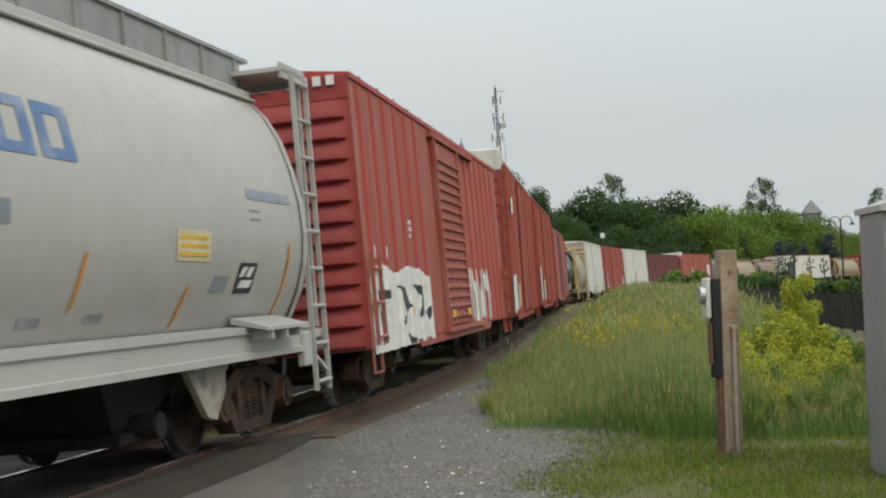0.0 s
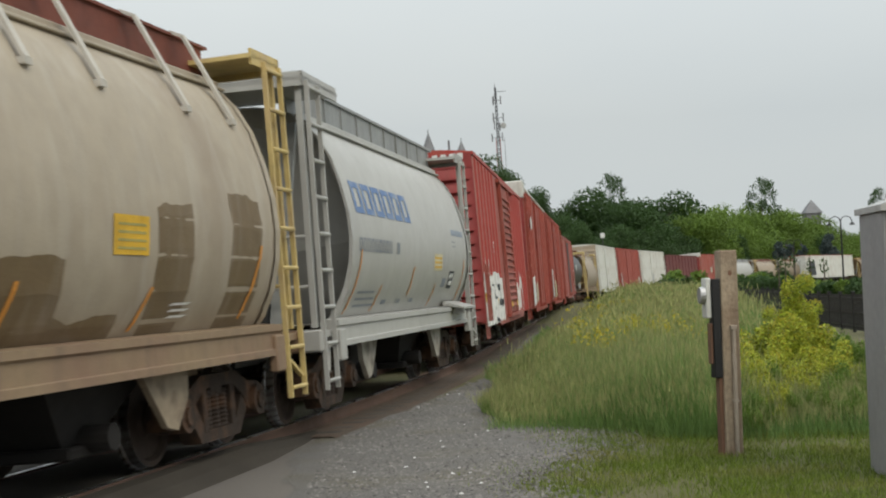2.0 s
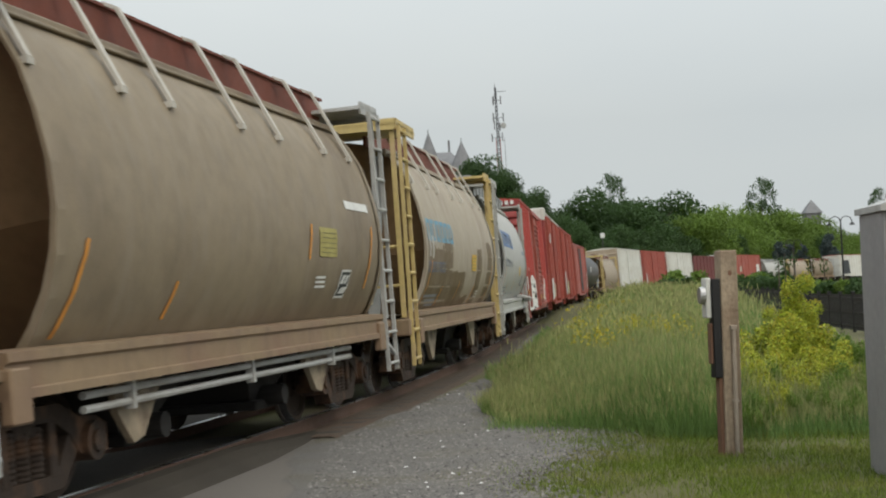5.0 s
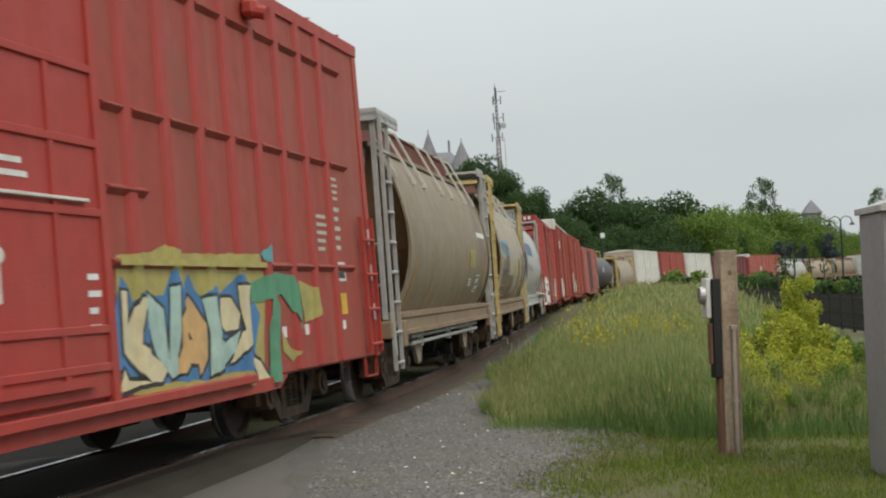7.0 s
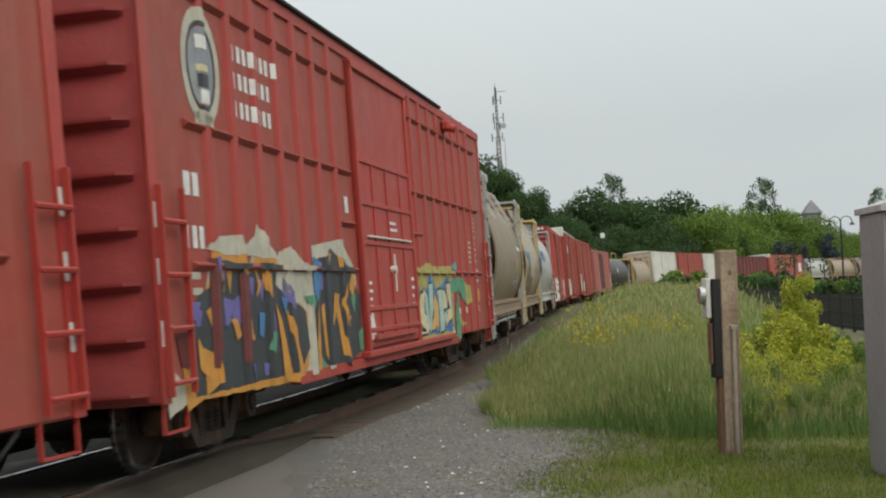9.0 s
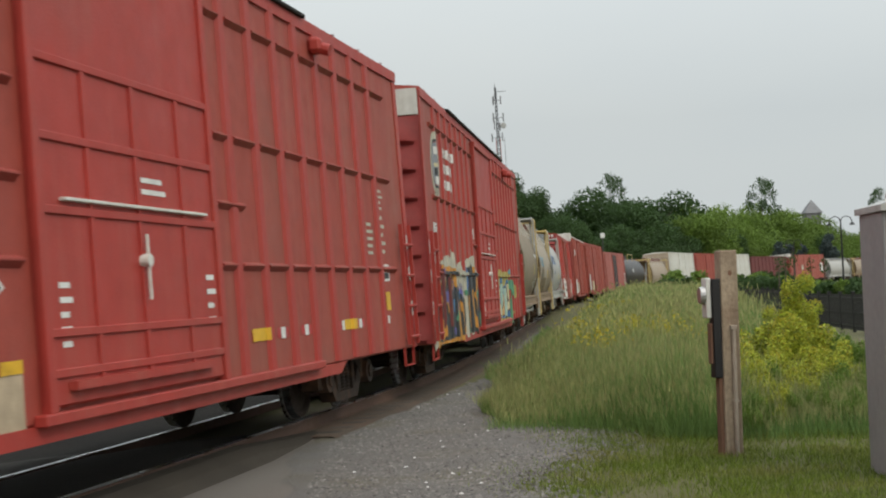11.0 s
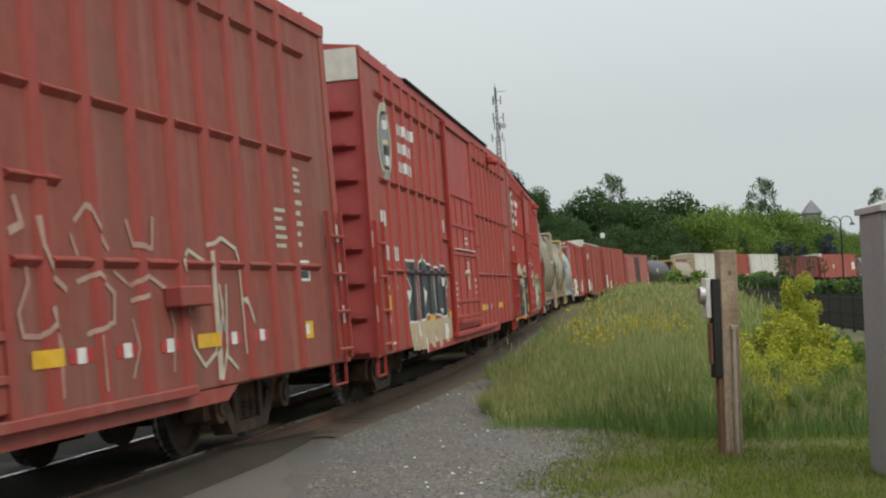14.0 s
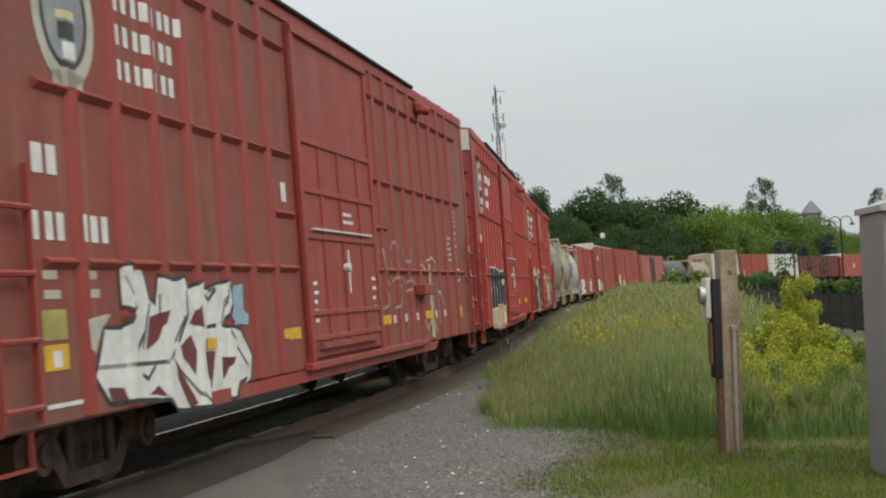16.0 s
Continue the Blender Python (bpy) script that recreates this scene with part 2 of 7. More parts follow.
M = {
    "red": mat("boxcar red paint", (0.36, 0.036, 0.026), 0.6, grain=(6, 0.10), stain=(0.5, 0.22), stain_col=(0.27, 0.05, 0.036), streak=0.3, streak_col=(0.36, 0.10, 0.07)),
    "red_panel": mat("dusty red panel paint", (0.315, 0.052, 0.035), 0.65, grain=(6, 0.12), stain=(0.6, 0.3), stain_col=(0.235, 0.07, 0.048), streak=0.5, streak_col=(0.31, 0.10, 0.07)),
    "red_dull": mat("weathered boxcar red paint", (0.29, 0.042, 0.03), 0.65, grain=(6, 0.12), stain=(0.5, 0.3), stain_col=(0.20, 0.055, 0.04), streak=0.5, streak_col=(0.30, 0.12, 0.085)),
    "panel_dull": mat("weathered red panel paint", (0.245, 0.058, 0.04), 0.7, grain=(6, 0.14), stain=(0.6, 0.35), stain_col=(0.175, 0.07, 0.05), streak=0.6, streak_col=(0.27, 0.12, 0.09)),
    # darker copy of the red, with the shade of the car ends in its colour
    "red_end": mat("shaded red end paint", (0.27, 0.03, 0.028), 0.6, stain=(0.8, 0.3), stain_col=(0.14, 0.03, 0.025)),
    "red_old": mat("faded brown red paint", (0.31, 0.062, 0.04), 0.65, stain=(0.6, 0.3), stain_col=(0.33, 0.13, 0.11), streak=0.6, streak_col=(0.38, 0.2, 0.18)),
    "red_orange": mat("orange red paint", (0.31, 0.055, 0.035), 0.65, stain=(0.6, 0.25), streak=0.3),
    "pink": mat("sun-bleached red paint", (0.36, 0.11, 0.09), 0.7, stain=(0.5, 0.25)),
    "maroon": mat("dark maroon paint", (0.14, 0.03, 0.028), 0.65, stain=(0.5, 0.25)),
    "grey": mat("light grey hopper paint", (0.41, 0.405, 0.385), 0.45, grain=(5, 0.05), stain=(0.4, 0.12), streak=0.18, streak_col=(0.3, 0.28, 0.25), bump=0.06),
    "greydark": mat("mid grey steel paint", (0.27, 0.28, 0.28), 0.55, stain=(0.6, 0.2), streak=0.3),
    "tan": mat("dusty tan hopper paint", (0.34, 0.275, 0.205), 0.6, grain=(5, 0.10), stain=(0.45, 0.25), stain_col=(0.25, 0.185, 0.12), streak=0.45, streak_col=(0.43, 0.39, 0.345), bump=0.1),
    "tan_lite": mat("pale washed tan paint", (0.36, 0.305, 0.232), 0.6, grain=(5, 0.08), stain=(0.6, 0.3), stain_col=(0.26, 0.205, 0.15), streak=0.4, streak_col=(0.46, 0.42, 0.37), bump=0.1),
    "tan_dark": mat("grimy tan hopper paint", (0.24, 0.188, 0.125), 0.6, grain=(5, 0.14), stain=(0.5, 0.3), stain_col=(0.125, 0.088, 0.055), streak=0.4, streak_col=(0.26, 0.22, 0.18), bump=0.1),
    "tan_sill": mat("tan side sill", (0.25, 0.175, 0.105), 0.65, stain=(0.9, 0.3), stain_col=(0.2, 0.12, 0.08), streak=0.4),
    "tan_end": mat("rust stained tan end", (0.27, 0.17, 0.085), 0.7, stain=(0.8, 0.3), stain_col=(0.14, 0.08, 0.045)),
    "web_grey": mat("peeling grey plate", (0.36, 0.33, 0.28), 0.75, grain=(9, 0.2), stain=(3.2, 0.33), stain_col=(0.05, 0.03, 0.02)),
    "web_tan": mat("peeling tan plate", (0.30, 0.24, 0.17), 0.75, grain=(9, 0.2), stain=(3.2, 0.33), stain_col=(0.06, 0.032, 0.02)),
    "rust": mat("rusted roof walk", (0.16, 0.045, 0.028), 0.8, stain=(1.5, 0.3), stain_col=(0.09, 0.03, 0.02)),
    "yellow": mat("worn yellow ladder paint", (0.55, 0.42, 0.17), 0.6, stain=(2, 0.3), stain_col=(0.45, 0.33, 0.18)),
    "silver": mat("dull aluminium paint", (0.42, 0.42, 0.41), 0.5, stain=(2, 0.25), stain_col=(0.28, 0.26, 0.23)),
    "white": mat("dirty white paint", (0.62, 0.62, 0.58), 0.6, stain=(0.8, 0.2), stain_col=(0.42, 0.38, 0.32), streak=0.2),
    "truck": mat("rusty brown cast steel", (0.034, 0.021, 0.014), 0.85, grain=(12, 0.25), stain=(4, 0.36), stain_col=(0.12, 0.062, 0.034), bump=0.4),
    # near-black base colour carries the shade below the cars
    "under": mat("underframe steel darkened for shade", (0.015, 0.013, 0.012), 0.9, stain=(1.5, 0.3)),
    "wheel": mat("brown wheel steel", (0.06, 0.042, 0.032), 0.7, metal=0.3, stain=(3, 0.3)),
    "tread": mat("polished wheel tread", (0.5, 0.5, 0.5), 0.3, metal=1.0, bump=0),
    "railtop": mat("polished rail head", (0.75, 0.77, 0.8), 0.28, metal=1.0, grain=(2, 0.05), stain=(1, 0.05), bump=0),
    "rail": mat("rusty rail web", (0.12, 0.07, 0.05), 0.85),
    "tie": mat("creosoted timber tie", (0.06, 0.05, 0.042), 0.9, obj=0.3),
    "ballast": mat("grey brown ballast", (0.088, 0.064, 0.045), 0.95, grain=(30, 0.25), stain=(0.8, 0.3), stain_col=(0.10, 0.06, 0.04), bump=0.8, bump_scale=25),
    "asphalt": mat("worn asphalt", (0.145, 0.128, 0.112), 0.9, grain=(60, 0.12), stain=(0.5, 0.15), bump=0.3, bump_scale=120),
    "asphalt_dark": mat("dark oily asphalt", (0.062, 0.054, 0.045), 0.9, spec=0.15, grain=(50, 0.15), stain=(0.8, 0.2), bump=0.4, bump_scale=80),
    # dark base colour stands in for shade under and beyond the train
    "shade_ground": mat("ground with painted shade", (0.028, 0.024, 0.02), 0.95, spec=0.1, grain=(30, 0.2), stain=(0.8, 0.25), bump=0.5, bump_scale=40),
    "gravel": mat("crushed grey gravel", (0.145, 0.135, 0.125), 0.95, grain=(45, 0.3), stain=(0.8, 0.3), stain_col=(0.11, 0.095, 0.06), bump=1.0, bump_scale=35),
    "pebble": mat("mixed pebbles", (0.16, 0.15, 0.14), 0.9, island=0.55, bump=0.2),
    "soil": mat("grassy soil", (0.10, 0.095, 0.03), 0.95, grain=(20, 0.25), stain=(0.35, 0.3), stain_col=(0.12, 0.095, 0.06), bump=0.8, bump_scale=20),
    "lawn": mat("short grass blades", (0.14, 0.20, 0.02), 0.7, island=0.45, stain=(0.9, 0.3), stain_col=(0.23, 0.21, 0.07), bump=0, thin=0.4),
    "grass": mat("tall grass blades", (0.16, 0.265, 0.07), 0.75, island=0.35, stain=(0.22, 0.3), stain_col=(0.24, 0.28, 0.075), bump=0, thin=0.4),
    "seed": mat("grass seed heads", (0.34, 0.34, 0.14), 0.8, island=0.35, bump=0, thin=0.4),
    "flower": mat("yellow blossoms", (0.50, 0.42, 0.04), 0.7, island=0.35, bump=0, thin=0.4),
    "shrub": mat("bright shrub leaves", (0.36, 0.41, 0.04), 0.65, island=0.5, stain=(1.2, 0.18), stain_col=(0.12, 0.18, 0.03), bump=0, thin=0.4),
    "leaf": mat("dark green tree leaves", (0.04, 0.085, 0.018), 0.75, island=0.2, stain=(0.10, 0.3), stain_col=(0.035, 0.06, 0.022), bump=0, thin=0.4),
    "leaf_lite": mat("light green tree leaves", (0.135, 0.215, 0.032), 0.75, island=0.25, stain=(0.10, 0.25), bump=0, thin=0.4),
    "leaf_blue": mat("blue spruce needles", (0.06, 0.085, 0.085), 0.7, island=0.35, bump=0, thin=0.4),
    "bark": mat("grey brown bark", (0.10, 0.08, 0.06), 0.9, bump=0.8, bump_scale=15),
    "wood": mat("weathered square timber", (0.38, 0.30, 0.215), 0.85, grain=(25, 0.22), stain=(1.8, 0.33), stain_col=(0.13, 0.075, 0.045), streak=1.0, streak_col=(0.12, 0.075, 0.048), bump=0.6, bump_scale=30),
    "wood_red": mat("red brown timber", (0.17, 0.09, 0.055), 0.85, streak=0.6, bump=0.4),
    "conduit": mat("weathered conduit", (0.36, 0.30, 0.24), 0.7, stain=(3, 0.25)),
    "cabinet": mat("grey galvanised cabinet", (0.27, 0.265, 0.27), 0.55, grain=(15, 0.08), stain=(1.2, 0.15), streak=0.2, streak_col=(0.2, 0.19, 0.19)),
    "metal": mat("bare galvanised metal", (0.5, 0.5, 0.5), 0.4, metal=0.8),
    "black": mat("black plastic", (0.008, 0.008, 0.009), 0.6, bump=0),
    "fence": mat("black fence paint", (0.012, 0.012, 0.013), 0.6),
    "steel": mat("galvanised mast steel", (0.05, 0.05, 0.055), 0.6),
    "mast_red": mat("red mast paint", (0.42, 0.13, 0.11), 0.6),
    "stone": mat("pale grey slate", (0.2, 0.2, 0.21), 0.8, bump=0.4),
    "tank": mat("black tank paint", (0.035, 0.034, 0.036), 0.45, stain=(0.8, 0.3), stain_col=(0.08, 0.07, 0.06)),
    "p_white": mat("white spray paint", (0.68, 0.68, 0.66), 0.6, stain=(2, 0.15)),
    "p_black": mat("black spray paint", (0.03, 0.035, 0.04), 0.55, stain=(2, 0.2)),
    "p_teal": mat("teal spray paint", (0.10, 0.33, 0.36), 0.6, stain=(2, 0.2)),
    "p_mint": mat("pale mint spray paint", (0.36, 0.50, 0.45), 0.6, stain=(2, 0.2)),
    "p_blue": mat("blue spray paint", (0.06, 0.19, 0.40), 0.6, stain=(2, 0.2)),
    "p_green": mat("green spray paint", (0.09, 0.27, 0.16), 0.6, stain=(2, 0.2)),
    "p_olive": mat("olive yellow spray paint", (0.38, 0.33, 0.10), 0.6, stain=(2, 0.25)),
    "p_cream": mat("cream spray paint", (0.62, 0.54, 0.34), 0.6, stain=(2, 0.2)),
    "p_orange": mat("orange spray paint", (0.55, 0.25, 0.04), 0.6, stain=(2, 0.2)),
    "p_violet": mat("violet spray paint", (0.14, 0.12, 0.36), 0.6, stain=(2, 0.2)),
    "p_beige": mat("pale beige spray paint", (0.48, 0.38, 0.26), 0.6, stain=(2, 0.2)),
    "p_sky": mat("pale blue spray paint", (0.28, 0.42, 0.52), 0.6, stain=(2, 0.2)),
    "p_pale": mat("chalky pale paint", (0.46, 0.44, 0.36), 0.65, stain=(2, 0.25)),
    "p_haze": mat("thin hazy pale spray", (0.40, 0.27, 0.22), 0.65, stain=(3, 0.33), stain_col=(0.30, 0.12, 0.09)),
    "p_orange2": mat("peach spray paint", (0.58, 0.36, 0.15), 0.6, stain=(2, 0.2)),
    "m_red": mat("red reflector", (0.42, 0.03, 0.03), 0.5, stain=(4, 0.15)),
    "m_navy": mat("navy stencil", (0.08, 0.11, 0.2), 0.6, stain=(3, 0.3), stain_col=(0.25, 0.23, 0.2)),
    "m_blue2": mat("washed blue stencil", (0.26, 0.3, 0.36), 0.6, stain=(3, 0.3)),
    "tan_grime": mat("washed brown grime", (0.15, 0.102, 0.05), 0.6, grain=(5, 0.1), stain=(0.6, 0.25), stain_col=(0.24, 0.19, 0.14), streak=0.35, streak_col=(0.3, 0.26, 0.21)),
    "tan_pale": mat("pale washed run", (0.5, 0.47, 0.42), 0.6, stain=(2, 0.2)),
    "m_blue": mat("faded blue stencil", (0.10, 0.18, 0.36), 0.6, stain=(3, 0.3), stain_col=(0.3, 0.34, 0.4)),
    "m_sky": mat("worn sky blue stencil", (0.14, 0.32, 0.44), 0.6, stain=(3, 0.3), stain_col=(0.34, 0.34, 0.3)),
    "m_grey": mat("faded grey stencil", (0.22, 0.24, 0.27), 0.6, stain=(3, 0.3), stain_col=(0.36, 0.36, 0.35)),
    "m_yellow": mat("yellow reflector", (0.68, 0.40, 0.02), 0.5, stain=(4, 0.15)),
    "m_orange": mat("orange chalk mark", (0.65, 0.27, 0.04), 0.6),
}
# ---- ground ----
def ground_z(x, y):
    z = -0.15
    z -= 0.3 * max(0.0, min(1.0, (x - 6) / 8)) * max(0.0, min(1.0, (y - 18) / 25))
    z += 0.45 * max(0.0, min(1.0, (y - 55) / 30)) * max(0.0, min(1.0, (150 - y) / 30)) * max(0.0, min(1.0, (18 - x) / 4))
    far = max(0.0, min(1.0, (y - 175) / 60))
    z += far * far * (3 - 2 * far) * 11.5 * max(0.0, min(1.0, (24 - x) / 16))
    return z


def build_ground():
    xs = np.unique(np.concatenate([np.linspace(-900, -40, 12), np.linspace(-40, 60, 81), np.linspace(60, 900, 14)]))
    ys = np.unique(np.concatenate([np.linspace(-300, -10, 8), np.linspace(-10, 120, 105), np.linspace(120, 330, 22), np.linspace(330, 2600, 12)]))
    v = []
    for y in ys:
        for x in xs:
            z = ground_z(x, y)
            if abs(x) < 55 and y < 110:
                z += (0.004 if y < 30 else 0.03) * noise.noise(Vector((x * 0.7, y * 0.7, 0)))
            v.append((x, y, z))
    n = len(xs)
    f = [(j * n + i, j * n + i + 1, (j + 1) * n + i + 1, (j + 1) * n + i) for j in range(len(ys) - 1) for i in range(n - 1)]
    tagged(sheet("ground", v, f, M["soil"], True), "grassy brown soil with thin patches", "ground", kind="structure")


def ribbon(name, offs, s0, s1, step, material, label, category, smooth=False, taper=0.0):
    """A strip along the track; offs: (lat, up) points of its section."""
    rows = []
    s = s0
    while s <= s1:
        d = taper * max(0.0, (s - s1 + 4) / 4)
        rows.append([track(s, a, b - d) for a, b in offs])
        s += step
    n = len(offs)
    v = [p for r in rows for p in r]
    f = [(k * n + i, k * n + i + 1, (k + 1) * n + i + 1, (k + 1) * n + i) for k in range(len(rows) - 1) for i in range(n - 1)]
    return tagged(sheet(name, v, f, material, smooth), label, category, kind="structure")


def build_track():
    ribbon("track_bed", ((-4.0, -0.75), (-2.0, -0.2), (-0.8, -0.152), (0.8, -0.152), (1.3, -0.16), (1.6, -0.24), (2.2, -0.4), (3.0, -0.8)), 16, 470, 1.5, M["ballast"],
           "grey-brown crushed stone ballast under the rails", "track bed", True)
    ribbon("crossing_pavement", ((-11.0, -0.75), (-2.4, -0.06), (-0.86, -0.014), (-0.84, -0.16), (-0.66, -0.16), (-0.64, -0.014), (0.64, -0.014), (0.66, -0.16), (0.70, -0.16), (0.84, -0.16), (0.86, -0.012), (1.0, -0.03), (1.15, -0.1), (1.3, -0.2), (1.5, -0.4)),
           -12, 18, 1.0, M["asphalt_dark"], "dark oily asphalt of a level crossing", "road", taper=0.2)
    for side in (-1, 1):
        c = side * 0.7525
        rail = ribbon("rail", ((c - 0.07, -0.17), (c - 0.07, -0.155), (c - 0.012, -0.14), (c - 0.012, -0.04), (c - 0.037, -0.035), (c - 0.037, -0.006)),
                      -60, 470, 1.5, M["rail"], "", "")
        me = rail.data
        ribbon_top = ribbon("rail_head", ((c - 0.037, -0.006), (c - 0.03, 0.0), (c + 0.03, 0.0), (c + 0.037, -0.006)), -60, 470, 1.5, M["railtop"], "", "")
        web = ribbon("rail_web", ((c + 0.037, -0.006), (c + 0.037, -0.035), (c + 0.012, -0.04), (c + 0.012, -0.14), (c + 0.07, -0.155), (c + 0.07, -0.17)),
                     -60, 470, 1.5, M["rail"], "", "")
        for ob in (ribbon_top, web):
            ob.parent = rail
            del ob["kind"]
        tagged(rail, "steel rail with bright polished head and rusty web", "rail", "rails", "structure")
    tie = Shape().box(-0.11, 0.11, -1.28, 1.28, -0.33, -0.155, 0.012).mesh("railway_tie")
    tie.materials.append(M["tie"])
    for i in range(170):
        ob = new("railway_tie", tie)
        ob.matrix_basis = car_pose(16.5 + i * 0.56, 1.0)
        tagged(ob, "dark creosoted timber railway tie in ballast", "railway tie", "ties under the rails")


build_ground()
build_track()


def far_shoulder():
    """Ground on the far side of the rails, its colour darkened to carry the train's shade."""
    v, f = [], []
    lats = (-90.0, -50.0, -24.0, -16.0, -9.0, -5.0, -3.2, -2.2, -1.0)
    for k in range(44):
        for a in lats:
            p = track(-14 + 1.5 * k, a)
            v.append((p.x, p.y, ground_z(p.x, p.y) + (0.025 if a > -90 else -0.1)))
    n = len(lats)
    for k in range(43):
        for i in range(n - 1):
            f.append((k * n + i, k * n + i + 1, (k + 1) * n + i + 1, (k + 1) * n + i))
    tagged(sheet("far_shoulder", v, f, M["shade_ground"], True), "ground beyond the rails, coloured dark for shade", "ground", kind="structure")


far_shoulder()

road = Shape()
v = [(-8.3, -12, 0), (3.0, -12, 0), (1.0, 6.0, 0), (-1.15, 9.6, 0), (-1.25, 10.7, 0), (-1.4, 12.3, 0), (-1.47, 13.8, 0), (-1.5, 15.5, 0), (-1.8, 15.5, 0), (-2.55, 12.0, 0), (-3.85, 6, 0)]
tagged(sheet("road", [(x, y, -0.134) for x, y, z in v], [tuple(range(len(v)))], M["asphalt"]), "worn light grey asphalt road at the crossing", "road", kind="structure")


def blades(name, pts, h, w, material, lean=0.35, seg=2, rng=None):
    """Thin bent blades rising from pts."""
    rng = rng or np.random.RandomState(3)
    n = len(pts)
    pts = np.asarray(pts)
    ang = rng.rand(n) * 6.283
    la = rng.rand(n) * 6.283
    hh = h * (0.6 + 0.6 * rng.rand(n)) if np.isscalar(h) else h * (0.75 + 0.4 * rng.rand(n))
    ln = lean * hh * rng.rand(n)
    ww = w * (0.6 + 0.8 * rng.rand(n))
    dx, dy = np.cos(ang) * ww / 2, np.sin(ang) * ww / 2
    lx, ly = np.cos(la) * ln, np.sin(la) * ln
    P = np.zeros((n, 5, 3))
    P[:, 0] = pts + np.stack([-dx, -dy, 0 * dx], 1)
    P[:, 1] = pts + np.stack([dx, dy, 0 * dx], 1)
    mid = pts + np.stack([lx * 0.35, ly * 0.35, hh * 0.55], 1)
    P[:, 2] = mid + np.stack([dx * 0.7, dy * 0.7, 0 * dx], 1)
    P[:, 3] = mid - np.stack([dx * 0.7, dy * 0.7, 0 * dx], 1)
    P[:, 4] = pts + np.stack([lx, ly, hh], 1)
    v = P.reshape(-1, 3)
    b = np.arange(n) * 5
    quads = np.stack([b, b + 1, b + 2, b + 3], 1)
    tris = np.stack([b + 3, b + 2, b + 4], 1)
    me = bpy.data.meshes.new(name)
    me.vertices.add(len(v))
    me.vertices.foreach_set("co", v.ravel())
    me.loops.add(n * 7)
    me.polygons.add(n * 2)
    loops = np.concatenate([quads, tris], 1).ravel()
    me.loops.foreach_set("vertex_index", loops.astype(np.int32))
    st = np.stack([np.arange(n) * 7, np.arange(n) * 7 + 4], 1).ravel()
    me.polygons.foreach_set("loop_start", st.astype(np.int32))
    me.update(calc_edges=True)
    me.materials.append(material)
    return new(name, me), P[:, 4]
# ---- rolling stock: x runs forward, the viewed side is -y, rails at z = 0 ----
ROLL = []          # (thing, centre along the track at 8 s, half truck spacing, lean)
WHEELS = []        # (wheelset, x in its truck)
HW = 1.52
RIB = 0.034


def _lathe(profile, n=24):
    return [[(r * math.cos(2 * math.pi * i / n), y, r * math.sin(2 * math.pi * i / n)) for i in range(n)] for r, y in profile]


def make_truck_meshes():
    d = {}
    w = Shape()
    w.tube((0, -0.95, 0), (0, 0.95, 0), 0.075, 12)
    for s in (-1, 1):
        prof = [(0.10, 0.66), (0.13, 0.67), (0.15, 0.715), (0.30, 0.735), (0.36, 0.70), (0.44, 0.685), (0.44, 0.715), (0.42, 0.72), (0.415, 0.815), (0.37, 0.82), (0.34, 0.77), (0.16, 0.765), (0.13, 0.80), (0.10, 0.80)]
        w.loft(_lathe([(r, s * y) for r, y in prof], 28))
    d["wheelset"] = w
    t = Shape()
    for s in (-1,):
        t.loft(_lathe([(0.4405, s * 0.686), (0.4405, s * 0.713), (0.4215, s * 0.722), (0.4165, s * 0.8135)], 28), caps=False)
    d["tread"] = t
    f = Shape()
    top = [(-1.15, 0.34), (-1.15, 0.55), (-0.98, 0.62), (-0.72, 0.64), (-0.42, 0.76), (0.42, 0.76), (0.72, 0.64), (0.98, 0.62), (1.15, 0.55), (1.15, 0.34)]
    f.loft([[(x, y, z) for x, z in top + [(0.72, 0.36), (0.55, 0.53), (0.33, 0.64), (-0.33, 0.64), (-0.55, 0.53), (-0.72, 0.36)]] for y in (-1.13, -0.92)])
    f.loft([[(x, y, z) for x, z in [(-0.70, 0.42), (-0.55, 0.52), (-0.36, 0.26), (0.36, 0.26), (0.55, 0.52), (0.70, 0.42), (0.46, 0.15), (-0.46, 0.15)]] for y in (-1.12, -0.93)])
    for x in (-0.33, 0.33):
        f.box(x - 0.055, x + 0.055, -1.125, -0.925, 0.24, 0.66, 0.01)
    for x in (-0.865, 0.865):
        f.tube((x, -1.19, 0.44), (x, -0.9, 0.44), 0.15, 14)
        f.tube((x, -1.215, 0.44), (x, -1.19, 0.44), 0.085, 10)
    d["side_frame"] = f
    sp = Shape()
    sp.loft([[(r * math.cos(i * 0.6283), -1.03 + r * math.sin(i * 0.6283), 0.27 + k * 0.02) for i in range(10)] for k, r in enumerate([0.082, 0.07] * 9)])
    d["spring"] = sp
    b = Shape().box(-0.16, 0.16, -1.1, 1.1, 0.55, 0.72, 0.02).box(-0.25, 0.25, -0.3, 0.3, 0.6, 0.8, 0.02)
    b.box(-0.62, -0.5, -0.9, 0.9, 0.3, 0.42, 0.01).box(0.5, 0.62, -0.9, 0.9, 0.3, 0.42, 0.01)
    d["bolster"] = b
    out = {}
    for k, sh in d.items():
        me = sh.mesh(k)
        me.materials.append(M["tread"] if k == "tread" else M["wheel"] if k == "wheelset" else M["truck"])
        me.shade_smooth()
        me.set_sharp_from_angle(angle=radians(35))
        out[k] = me
    return out


TRUCK = make_truck_meshes()


